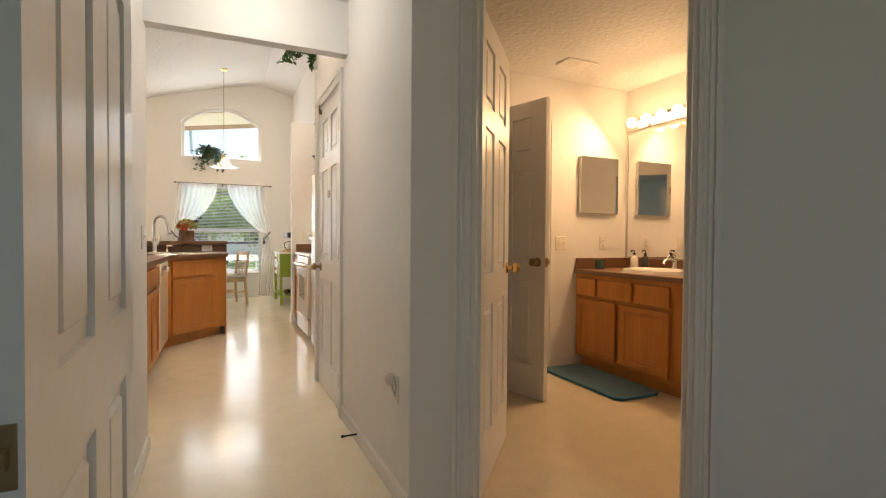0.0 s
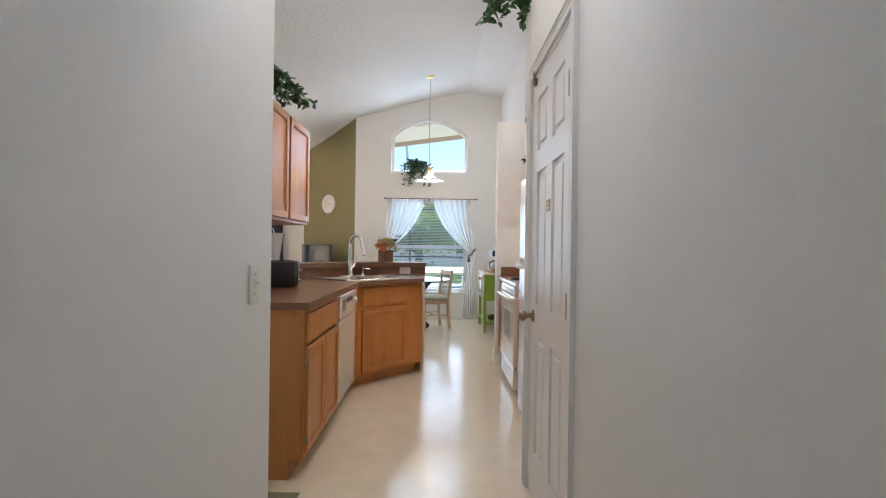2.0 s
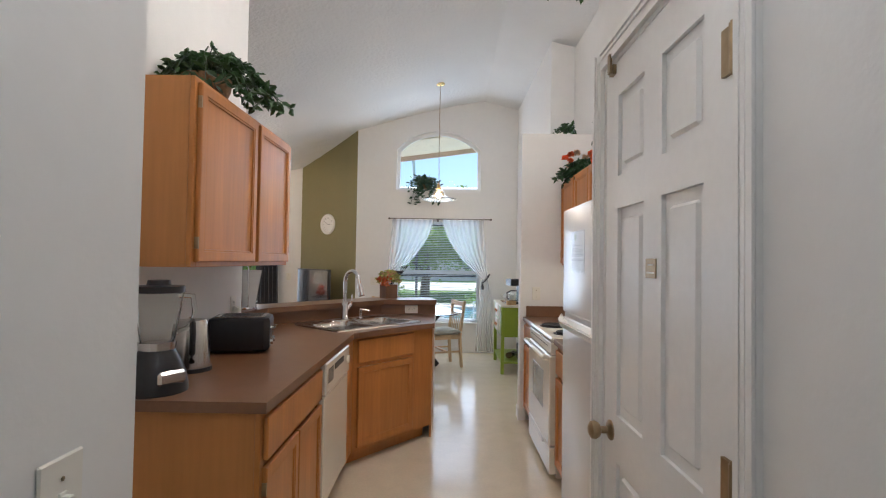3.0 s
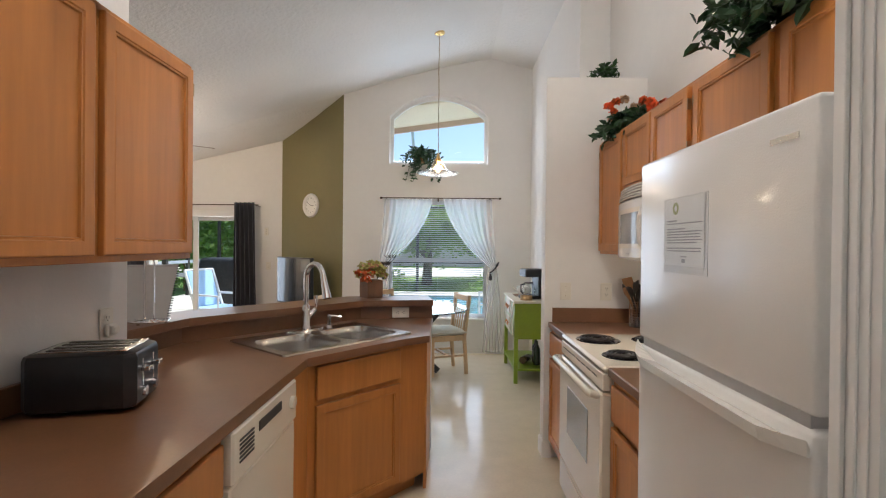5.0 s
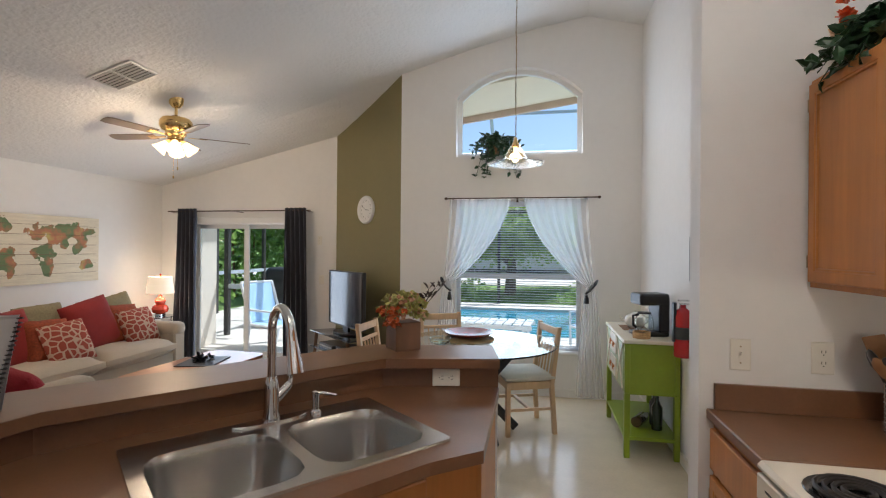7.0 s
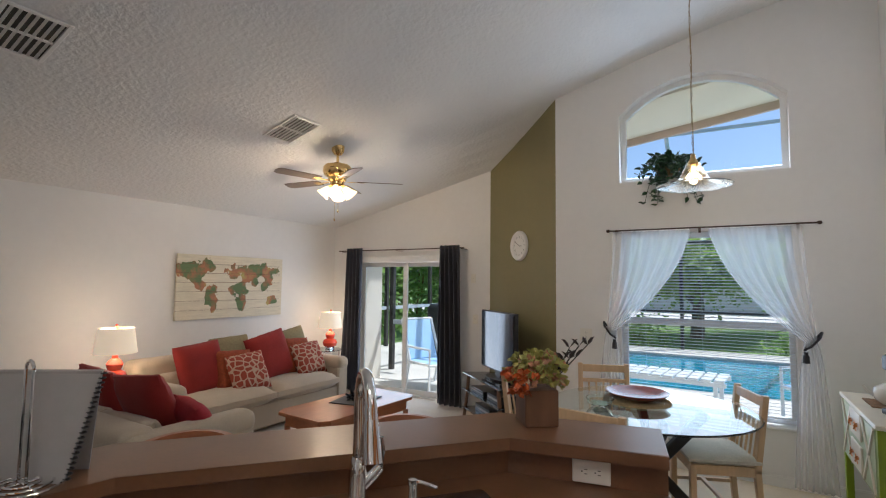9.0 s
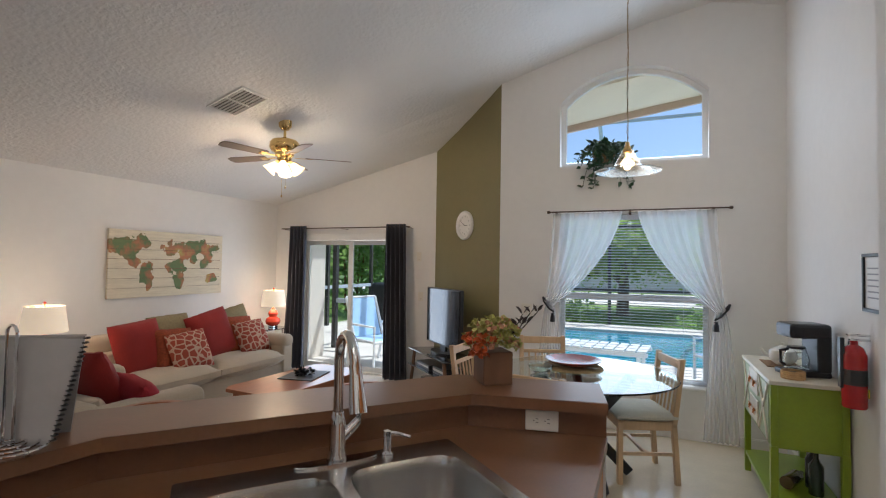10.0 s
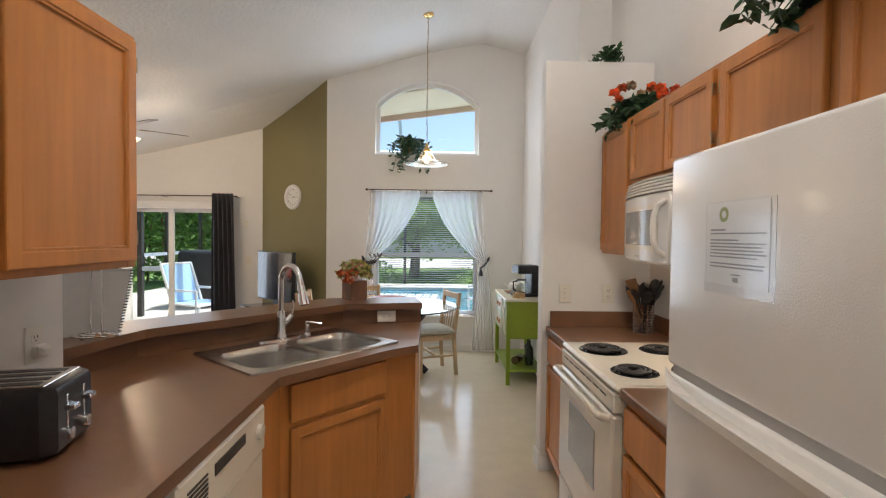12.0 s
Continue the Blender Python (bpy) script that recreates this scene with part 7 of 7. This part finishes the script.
v = lathe(bm, [(0, 0.002), (0.125, 0.002), (0.125, 0.012), (0, 0.012)], 40)
bmesh.ops.transform(bm, matrix=pose(0, 0, 0, 90), verts=v)
dial = part("dial", bm, PAPER, ck)
for h in range(12):
    a = radians(30 * h)
    txt = bpy.data.curves.new("numeral", "FONT")
    txt.body, txt.size, txt.align_x, txt.align_y = str(h or 12), 0.03, "CENTER", "CENTER"
    t = new("numeral", txt)
    t.parent = ck
    t.data.materials.append(SLOT)
    t.matrix_basis = pose(0.10 * math.sin(a), -0.0128, 0.10 * math.cos(a), 90)
for nm, a, ln, w in (("hour_hand", 95, 0.06, 0.006), ("minute_hand", 300, 0.09, 0.004)):
    part(nm, boxes((-w / 2, w / 2, -0.0165, -0.0145, -0.01, ln)), BLACK, ck, loc=pose(0, 0, 0, 0, a))

# ceiling fan
FX, FY = -3.28, 8.38
fan = thing("ceiling_fan", "polished brass ceiling fan with five blades and a lit light kit", "ceiling fan", pose(FX, FY, 0))
zc = roof(FX)
bm = bmesh.new()
lathe(bm, [(0, zc - 0.075), (0.035, zc - 0.072), (0.06, zc - 0.04), (0.065, zc + 0.02), (0, zc + 0.021)], 24)
part("canopy", bm, BRASS, fan, smooth=True)
bm = bmesh.new()
lathe(bm, [(0.0, 2.72), (0.013, 2.72), (0.013, zc - 0.06), (0, zc - 0.06)], 12)
part("down_rod", bm, BRASS, fan)
bm = bmesh.new()
lathe(bm, [(0, 2.73), (0.03, 2.73), (0.05, 2.715), (0.12, 2.70), (0.14, 2.675), (0.142, 2.63), (0.125, 2.595), (0.09, 2.575), (0.09, 2.55), (0.07, 2.53), (0.07, 2.505), (0.085, 2.49), (0.07, 2.47), (0, 2.465)], 36)
part("motor", bm, BRASS, fan, smooth=True)
BLADE = material("blade_wood", (0.17, 0.12, 0.085), 0.35, grain=[(6.0, 0.15)], stretch=(0.2, 1, 1))
for i in range(5):
    a = 41 + 72 * i
    bm = bmesh.new()
    v = prism(bm, [(0.20, -0.05), (0.24, -0.055), (0.60, -0.062), (0.645, -0.048), (0.655, 0.0), (0.645, 0.048), (0.60, 0.062), (0.24, 0.055), (0.20, 0.05)], -0.003, 0.003)
    b = part("blade", bm, BLADE, fan, loc=pose(0, 0, 2.54, 0, 0, a) @ pose(0, 0, 0, 11))
    bm = bmesh.new()
    box(bm, 0.10, 0.26, -0.012, 0.012, -0.008, -0.003, bevel=0.001)
    box(bm, 0.2, 0.27, -0.03, 0.03, -0.0075, -0.0035, bevel=0.001)
    part("blade_iron", bm, BRASS, b)
FROST = material("frosted_tulip", (0.8, 0.72, 0.6), 0.4, emit=((1.0, 0.72, 0.36), 1.1), glass=0.6)
for i in range(4):
    a = radians(35 + 90 * i)
    bm = bmesh.new()
    v = lathe(bm, [(0.022, 0.0), (0.032, -0.02), (0.045, -0.06), (0.062, -0.095), (0.07, -0.105), (0.067, -0.106), (0.042, -0.062), (0.02, -0.02)], 18, close=True)
    bmesh.ops.transform(bm, matrix=pose(0.075 * math.cos(a), 0.075 * math.sin(a), 2.475, 0, 0, math.degrees(a)) @ pose(0, 0, 0, 0, -42, 0), verts=v)
    part("tulip_shade", bm, FROST, fan, "frosted tulip glass, lit", smooth=True).visible_shadow = False
for dx, ln in ((0.02, 0.22), (-0.025, 0.30)):
    bm = bmesh.new()
    tube(bm, [(dx, 0, 2.47), (dx, 0, 2.47 - ln)], 0.0014, 4)
    lathe(bm, [(0, 0), (0.006, -0.004), (0.007, -0.02), (0, -0.03)], 8, pose(dx, 0, 2.47 - ln))
    part("pull_chain", bm, BRASS, fan)

# sliding door and its curtains
sl = thing("sliding_door", "white framed sliding glass patio door", "door", None, kind="structure")
D0, D1, DH = -4.62, -3.06, 1.86
bm = bmesh.new()
for r in ((D0, D0 + 0.045, 0, DH), (D1 - 0.045, D1, 0, DH), (D0 + 0.045, D1 - 0.045, DH - 0.045, DH), (D0 + 0.045, D1 - 0.045, 0.0, 0.025)):
    box(bm, r[0], r[1], 10.33, 10.44, r[2], r[3], bevel=0.003)
part("frame", bm, FRAMEW, sl)
for x0, x1, y in ((D0 + 0.045, -3.78, 10.36), (-3.88, D1 - 0.045, 10.40)):
    bm = bmesh.new()
    for r in ((x0, x0 + 0.05, 0.025, DH - 0.045), (x1 - 0.05, x1, 0.025, DH - 0.045), (x0 + 0.05, x1 - 0.05, DH - 0.10, DH - 0.045), (x0 + 0.05, x1 - 0.05, 0.025, 0.09)):
        box(bm, r[0], r[1], y - 0.015, y + 0.015, r[2], r[3], bevel=0.003)
    s = part("sash", bm, FRAMEW, sl)
    part("pane", boxes((x0 + 0.05, x1 - 0.05, y - 0.003, y + 0.003, 0.09, DH - 0.10)), GLASS, s).visible_shadow = False
part("valance", boxes((D0 - 0.03, D1 + 0.03, 10.22, 10.298, 1.815, 1.905), bevel=0.004), FRAMEW, sl)
bm = bmesh.new()
box(bm, -4.545, -4.53, 10.325, 10.345, 0.95, 1.10, bevel=0.004)
part("pull", bm, FRAMEW, sl)
NAVY = material("navy_curtain", (0.022, 0.023, 0.036), 0.85, grain=[(5.0, 0.15), (120.0, 0.1)], bump=(160.0, 0.002), sheen=0.3)


def drape(x0, x1, seed):
    ob = thing("curtain", "dark navy curtain panel hanging to the floor", "curtain", None, "navy curtains")
    bm = bmesh.new()
    nu, nv = 60, 14
    rows = []
    for j in range(nv + 1):
        v = j / nv
        spread = 0.06 * v
        rows.append([bm.verts.new((x0 - (spread if seed == 1 else 0) + (x1 - x0 + spread) * i / nu, 10.16 + (0.035 + 0.01 * v) * math.sin(i / nu * 31 + 0.4 * math.sin(4 * v + seed)), 2.02 - v * 2.0)) for i in range(nu + 1)])
    for a, b in zip(rows, rows[1:]):
        for i in range(nu):
            bm.faces.new((a[i], a[i + 1], b[i + 1], b[i]))
    c = part("cloth", bm, NAVY, ob, smooth=True)
    mod = c.modifiers.new("thickness", "SOLIDIFY")
    mod.thickness = 0.003
    return ob


drape(-4.74, -4.44, 1), drape(-3.16, -2.86, 2)
r2 = thing("curtain_rod", "thin dark curtain rod over the patio door", "curtain rod")
bm = bmesh.new()
tube(bm, [(-4.88, 10.16, 1.985), (-2.80, 10.16, 1.985)], 0.008, 8)
part("rod", bm, RODM, r2)
for x in (-4.82, -3.84, -2.83):
    part("bracket", boxes((x - 0.008, x + 0.008, 10.16, 10.298, 1.97, 1.977)), RODM, r2)
wall_plate("switch", pose(-2.70, 10.30, 1.09), gang=1)
wall_plate("switch", pose(-2.73, 10.30, 1.60), wide=0.06)
baseboard(((-5.10, 3.2), (-5.10, 10.30)), ((-2.5, 10.30), (-1.41, 9.50)), ((-3.0, 10.30), (-2.5, 10.30)), ((-5.1, 10.30), (-4.68, 10.30)))

# ---- outside ----
CONC = material("deck_concrete", (0.62, 0.57, 0.50), 0.8, grain=[(1.5, 0.08), (40.0, 0.08)], bump=(60.0, 0.003))
GRASS = material("lawn", (0.17, 0.26, 0.07), 0.95, grain=[(0.7, 0.2), (60.0, 0.4)], bump=(120.0, 0.02))
STUCCO = material("beige_stucco", (0.74, 0.67, 0.57), 0.85, grain=[(2.0, 0.05)], bump=(80.0, 0.004))
SOFFIT = material("soffit_cream", (0.80, 0.72, 0.58), 0.8, grain=[(2.0, 0.04)])
ALU = material("bronze_frame", (0.05, 0.045, 0.04), 0.5)
# White frame greyed blue: the beams' shade against the sky is in the colour.
SHADEALU = material("shaded_white_frame", (0.46, 0.50, 0.55), 0.4)
bm = bmesh.new()
s = 400
v = [bm.verts.new(p) for p in ((-s, -s, -0.16), (s, -s, -0.16), (s, s, -0.16), (-s, s, -0.16))]
bm.faces.new(v)
tagged(mesh("ground", bm, GRASS), "green lawn", "ground", kind="structure")
PX0, PX1, PY0, PY1 = -2.2, 7.0, 13.2, 17.2
tagged(mesh("patio", boxes((-7.5, 9.0, 9.69, PY0, -0.15, -0.04), (-7.5, PX0, PY0, 18.4, -0.15, -0.04), (PX1, 9.0, PY0, 18.4, -0.15, -0.04), (PX0, PX1, PY1, 18.4, -0.15, -0.04)), CONC), "pale concrete pool deck", "patio", kind="structure")
WATER = material("pool_water", (0.03, 0.33, 0.50), 0.06, grain=[(2.0, 0.1)], bump=(5.0, 0.04), bump_strength=0.3, coat=0.5)
tagged(mesh("water", boxes((PX0, PX1, PY0, PY1, -0.14, -0.10)), WATER), "blue swimming pool water", "pool", kind="structure")
# roof overhang and patio roof
oh = thing("roof_overhang", "cream soffit of the roof overhang", "roof", None, kind="structure")
bm = bmesh.new()
for y0, y1, z in ((9.70, 10.75, 3.42),):
    pts = [(-1.30, 3.20), (1.7, 3.62), (1.7, 3.74), (-1.30, 3.32)]
    a = [bm.verts.new((x, y0, zz)) for x, zz in pts]
    b = [bm.verts.new((x, y1, zz)) for x, zz in pts]
    bm.faces.new(a), bm.faces.new(b)
    for i in range(4):
        bm.faces.new((a[i], a[(i + 1) % 4], b[(i + 1) % 4], b[i]))
part("soffit", bm, SOFFIT, oh)
bm = bmesh.new()
pts = [(-1.30, 3.12), (1.7, 3.54), (1.7, 3.76), (-1.30, 3.34)]
a = [bm.verts.new((x, 10.755, zz)) for x, zz in pts]
b = [bm.verts.new((x, 10.80, zz)) for x, zz in pts]
bm.faces.new(a), bm.faces.new(b)
for i in range(4):
    bm.faces.new((a[i], a[(i + 1) % 4], b[(i + 1) % 4], b[i]))
part("fascia", bm, material("fascia_rose", (0.60, 0.45, 0.36), 0.7), oh)
part("patio_roof", boxes((-7.5, -2.45, 10.47, 11.4, 2.45, 2.6)), SOFFIT, oh)
tagged(mesh("wall_patio", boxes((-5.2, -5.0, 10.47, 11.35, -0.15, 2.45)), STUCCO), "beige stucco wall beside the patio door", "wall", kind="structure")
tagged(mesh("wall_outer", boxes((-7.5, -5.26, 10.35, 10.46, -0.15, 2.6)), STUCCO), "beige stucco house wall", "wall", kind="structure")
cage = thing("screen_enclosure", "aluminium frame of the pool screen enclosure", "screen enclosure")
for x in (-7.3, -4.0, -1.0, 2.0, 5.0, 8.8):
    part("post", boxes((x - 0.04, x + 0.04, 18.3, 18.38, -0.04, 2.6)), ALU, cage)
    bm = bmesh.new()
    tube(bm, [(x, 18.34, 2.6), (x, 15.5, 4.6), (x, 11.0, 4.6)], 0.045, 6)
    part("rafter", bm, SHADEALU, cage)
for z in (0.9, 2.6):
    part("rail", boxes((-7.3, 8.8, 18.31, 18.37, z - 0.04, z + 0.04)), ALU, cage)
for y, z in ((16.9, 3.6), (15.5, 4.6), (13.2, 4.6), (11.2, 4.6)):
    part("purlin", boxes((-7.3, 8.8, y - 0.03, y + 0.03, z - 0.03, z + 0.03)), SHADEALU, cage)
for y in (12.3, 14.5, 16.5):
    part("post", boxes((-7.34, -7.26, y - 0.04, y + 0.04, -0.04, 3.2)), ALU, cage)
part("rail", boxes((-7.33, -7.27, 10.5, 18.3, 0.86, 0.94)), SHADEALU, cage)
for x in (-5.3, -3.9):
    part("post", boxes((x - 0.04, x + 0.04, 12.02, 12.1, -0.04, 2.45)), ALU, cage)
part("rail", boxes((-7.3, -2.45, 12.02, 12.1, 2.45, 2.53)), SHADEALU, cage)
part("rail", boxes((-5.3, -4.72, 12.03, 12.09, 0.78, 0.86)), SHADEALU, cage)

SLING = material("blue_sling", (0.40, 0.60, 0.86), 0.6, grain=[(90.0, 0.1)])
POWDER = material("white_powder_coat", (0.80, 0.81, 0.82), 0.35)


def patio_chair(m, label="white patio chair with a pale blue sling seat"):
    c = thing("patio_chair", label, "chair", m, "patio chairs")
    bm = bmesh.new()
    box(bm, -0.26, 0.26, -0.27, 0.25, 0.38, 0.40, bevel=0.008)
    part("seat", bm, SLING, c)
    bm = bmesh.new()
    box(bm, -0.25, 0.25, -0.011, 0.011, 0, 0.62, bevel=0.008, m=pose(0, 0.26, 0.40, -20))
    part("backrest", bm, SLING, c)
    for x in (-0.28, 0.28):
        bm = bmesh.new()
        tube(bm, [(x, -0.27, -0.0), (x, -0.28, 0.60), (x, 0.32, 0.60)], 0.022, 8)
        tube(bm, [(x, 0.36, 0.0), (x, 0.24, 0.40), (x, 0.48, 1.0)], 0.022, 8)
        tube(bm, [(x, -0.27, 0.38), (x, 0.25, 0.38)], 0.02, 8)
        part("side_frame", bm, POWDER, c)
    bm = bmesh.new()
    tube(bm, [(-0.28, 0.48, 1.0), (0.28, 0.48, 1.0)], 0.02, 8)
    tube(bm, [(-0.28, -0.27, 0.37), (0.28, -0.27, 0.37)], 0.02, 8)
    part("cross_bar", bm, POWDER, c)
    return c


p1 = patio_chair(pose(-3.86, 11.2, -0.04, 0, 0, 68))
copy_thing(p1, pose(-3.5, 13.4, -0.04, 0, 0, 50))
copy_thing(p1, pose(0.95, 12.0, -0.04, 0, 0, -60))
lo = thing("sun_lounger", "white slatted sun lounger by the pool", "lounger", pose(-0.95, 12.35, -0.04, 0, 0, 85))
for i in range(13):
    part("slat", boxes((-0.33, 0.33, -0.95 + 0.15 * i, -0.83 + 0.15 * i, 0.36, 0.385), bevel=0.004), POWDER, lo)
for x in (-0.31, 0.31):
    part("rail", boxes((x - 0.02, x + 0.02, -0.97, 1.05, 0.30, 0.358)), POWDER, lo)
    for y in (-0.85, 0.9):
        part("leg", boxes((x - 0.025, x + 0.025, y - 0.025, y + 0.025, 0.0, 0.30)), POWDER, lo)
gc = thing("covered_grill", "barbecue grill under a black cover on the patio", "grill", pose(-4.85, 13.5, -0.04))
bm = bmesh.new()
v = box(bm, -0.45, 0.45, -0.3, 0.3, 0.0, 1.15, bevel=0.1, seg=3)
for q in v:
    q.co.x *= 1 + 0.10 * (1 - q.co.z) + 0.02 * math.sin(q.co.z * 9 + q.co.y * 20)
    q.co.y *= 1 + 0.12 * (1 - q.co.z) + 0.03 * math.sin(q.co.z * 7 + q.co.x * 17)
part("cover", bm, material("black_vinyl_cover", (0.02, 0.02, 0.022), 0.5, grain=[(8.0, 0.2)], bump=(12.0, 0.02)), gc, smooth=True)
part("side_shelf", boxes((-0.62, -0.46, -0.2, 0.2, 0.7, 0.74)), BLACK, gc)
part("wheel_base", boxes((-0.4, 0.4, -0.25, 0.25, 0.0, 0.05)), BLACK, gc)


def leaf_cloud(seed, n, place, size):
    rng = random.Random(seed)
    bm = bmesh.new()
    for i in range(n):
        p = place(rng)
        d = Vector((rng.uniform(-1, 1), rng.uniform(-1, 1), rng.uniform(-1, 0.6)))
        s = size * rng.uniform(0.6, 1.4)
        t = d.normalized().cross(Vector((rng.uniform(-1, 1), rng.uniform(-1, 1), 1))).normalized()
        q = [bm.verts.new(p + c) for c in (Vector((0, 0, 0)), d.normalized() * s * 0.5 + t * s * 0.3, d.normalized() * s, d.normalized() * s * 0.5 - t * s * 0.3)]
        bm.faces.new(q)
    return bm


def sunlit_leaf(name, colour, through_colour):
    """Leaf that lets sunlight through."""
    m = leaf_material(name, colour)
    n, ln = m.node_tree.nodes, m.node_tree.links
    t, x = n.new("ShaderNodeBsdfTranslucent"), n.new("ShaderNodeMixShader")
    t.inputs["Color"].default_value = (*through_colour, 1)
    x.inputs[0].default_value = 0.5
    ln.new(n["Principled BSDF"].outputs[0], x.inputs[1]), ln.new(t.outputs[0], x.inputs[2])
    ln.new(x.outputs[0], n["Material Output"].inputs["Surface"])
    return m


HEDGE = sunlit_leaf("hedge_leaf", (0.16, 0.27, 0.08), (0.40, 0.56, 0.15))
TREELEAF = sunlit_leaf("tree_leaf", (0.14, 0.25, 0.06), (0.48, 0.62, 0.16))
for k, (x0, x1, y0, y1, h, n) in enumerate(((-10.2, -7.6, 10.5, 16.0, 4.2, 9000), (-13.0, -5.6, 18.6, 20.2, 4.6, 15000))):
    hd = thing("hedge", "tall green hedge beyond the screen", "hedge", None)
    wv_ = random.Random(k)
    part("foliage", leaf_cloud(60 + k, n, lambda r: Vector((r.uniform(x0, x1), r.uniform(y0, y1), -0.1 + (h + 0.5 * math.sin(r.uniform(0, 9))) * r.random() ** 0.8)), 0.20), HEDGE, hd)
    st = bmesh.new()
    for i in range(14):
        px, py = wv_.uniform(x0 + 0.4, x1 - 0.4), wv_.uniform(y0 + 0.3, y1 - 0.3)
        tube(st, [(px, py, -0.17), (px + wv_.uniform(-0.2, 0.2), py, h * 0.4), (px + wv_.uniform(-0.5, 0.5), py + wv_.uniform(-0.4, 0.4), h * 0.85)], 0.05, 6, 0.012)
    part("branches", st, WICKER, hd)


def tree(x, y, h, r, seed, label):
    t = thing("tree", label, "tree", pose(x, y, -0.17), "garden trees")
    rng = random.Random(seed)
    bm = bmesh.new()
    tube(bm, [(0, 0, 0), (0.06, 0.02, h * 0.25), (-0.04, 0.05, h * 0.5)], 0.22, 10, 0.12)
    tips = []
    for i in range(9):
        a = 2 * math.pi * i / 9 + rng.uniform(-0.3, 0.3)
        z0 = h * rng.uniform(0.22, 0.5)
        p2 = Vector((math.cos(a) * r * 0.5, math.sin(a) * r * 0.5, z0 + h * 0.2))
        p3 = Vector((math.cos(a) * r * rng.uniform(0.7, 1.0), math.sin(a) * r * rng.uniform(0.7, 1.0), z0 + h * rng.uniform(0.2, 0.5)))
        tube(bm, [(0, 0, z0), p2, p3], 0.08, 6, 0.02)
        tips += [p2, p3, (p2 + p3) / 2 + Vector((0, 0, 0.5))]
    part("trunk", bm, material("bark", (0.17, 0.13, 0.10), 0.9, grain=[(8.0, 0.3)], bump=(20.0, 0.03)), t)

    def place(g):
        c = tips[g.randrange(len(tips))]
        d = Vector((g.gauss(0, 1), g.gauss(0, 1), g.gauss(0, 0.8)))
        return c + d * r * 0.22

    part("crown", leaf_cloud(seed, 9000, place, 0.2), TREELEAF, t)
    return t


tree(-0.9, 22.5, 4.2, 2.4, 71, "broad green garden tree beyond the pool")
tree(2.2, 24.5, 4.5, 2.6, 72, "broad green garden tree beyond the pool")
tree(-4.6, 25.0, 5.0, 2.8, 73, "broad green garden tree beyond the pool")
for i, (x, y, r) in enumerate(((1.6, 19.2, 0.5), (3.2, 19.5, 0.7), (-2.2, 19.4, 0.55))):
    sh = thing("shrub", "rounded garden shrub by the lawn", "shrub", pose(x, y, -0.17), "garden shrubs")
    part("foliage", leaf_cloud(80 + i, 700, lambda g: Vector((g.gauss(0, 0.45), g.gauss(0, 0.45), 0.1 + abs(g.gauss(0.3, 0.35)))) * r * 1.4, 0.14), HEDGE, sh)
    st = bmesh.new()
    for a in range(0, 360, 60):
        tube(st, [(0, 0, 0), (0.3 * r * math.cos(radians(a)), 0.3 * r * math.sin(radians(a)), 0.6 * r)], 0.02, 5, 0.008)
    part("stems", st, WICKER, sh)
tagged(mesh("road", boxes((-60, 60, 27.0, 36.5, -0.158, -0.12)), CONC), "pale sunlit concrete road beyond the lawn", "road", kind="structure")
nb = thing("house", "pale neighbouring house beyond the lawn", "house", pose(-1, 40, -0.17))
part("wall", boxes((-12, 12, 0, 8, 0, 2.7)), material("pale_stucco", (0.80, 0.77, 0.72), 0.8, grain=[(1.0, 0.04)]), nb)
bm = bmesh.new()
a = [bm.verts.new(p) for p in ((-12.6, -0.6, 2.7), (12.6, -0.6, 2.7), (12.6, 8.6, 2.7), (-12.6, 8.6, 2.7), (-8, 4, 4.9), (8, 4, 4.9))]
for f in ((0, 1, 5, 4), (2, 3, 4, 5), (1, 2, 5), (3, 0, 4), (3, 2, 1, 0)):
    bm.faces.new([a[i] for i in f])
part("roof", bm, material("grey_shingle", (0.60, 0.57, 0.53), 0.9, grain=[(4.0, 0.15)]), nb)
for x in (-8, -3, 3, 8):
    wn = part("window", boxes((x - 0.7, x + 0.7, -0.06, 0.02, 0.9, 2.1)), FRAMEW, nb)
    part("window_pane", boxes((x - 0.62, x + 0.62, -0.075, -0.061, 0.98, 2.02)), BLACKGLASS, wn)
hr = [(-40 + 6.5 * i, 62 + 5 * math.sin(i * 2.1)) for i in range(14)]
wd = thing("far_trees", "distant row of trees", "trees", None, kind="stuff")
part("foliage", leaf_cloud(99, 9000, lambda g: Vector((*[c for c in hr[g.randrange(14)]], 0)) + Vector((g.gauss(0, 2.6), g.gauss(0, 1.2), abs(g.gauss(3.5, 2.0)))), 0.9), LEAF, wd)

# assumed window of the unseen bedroom behind the camera, added for its fill lamp
w3 = thing("window_3", "white window assumed in the unseen bedroom", "window", None, kind="structure")
bm = bmesh.new()
for r in ((-0.7, -0.65, 0.85, 2.15), (1.05, 1.1, 0.85, 2.15), (-0.65, 1.05, 0.85, 0.9), (-0.65, 1.05, 2.10, 2.15), (0.18, 0.22, 0.9, 2.10)):
    box(bm, r[0], r[1], -3.58, -3.53, r[2], r[3])
part("frame", bm, FRAMEW, w3)
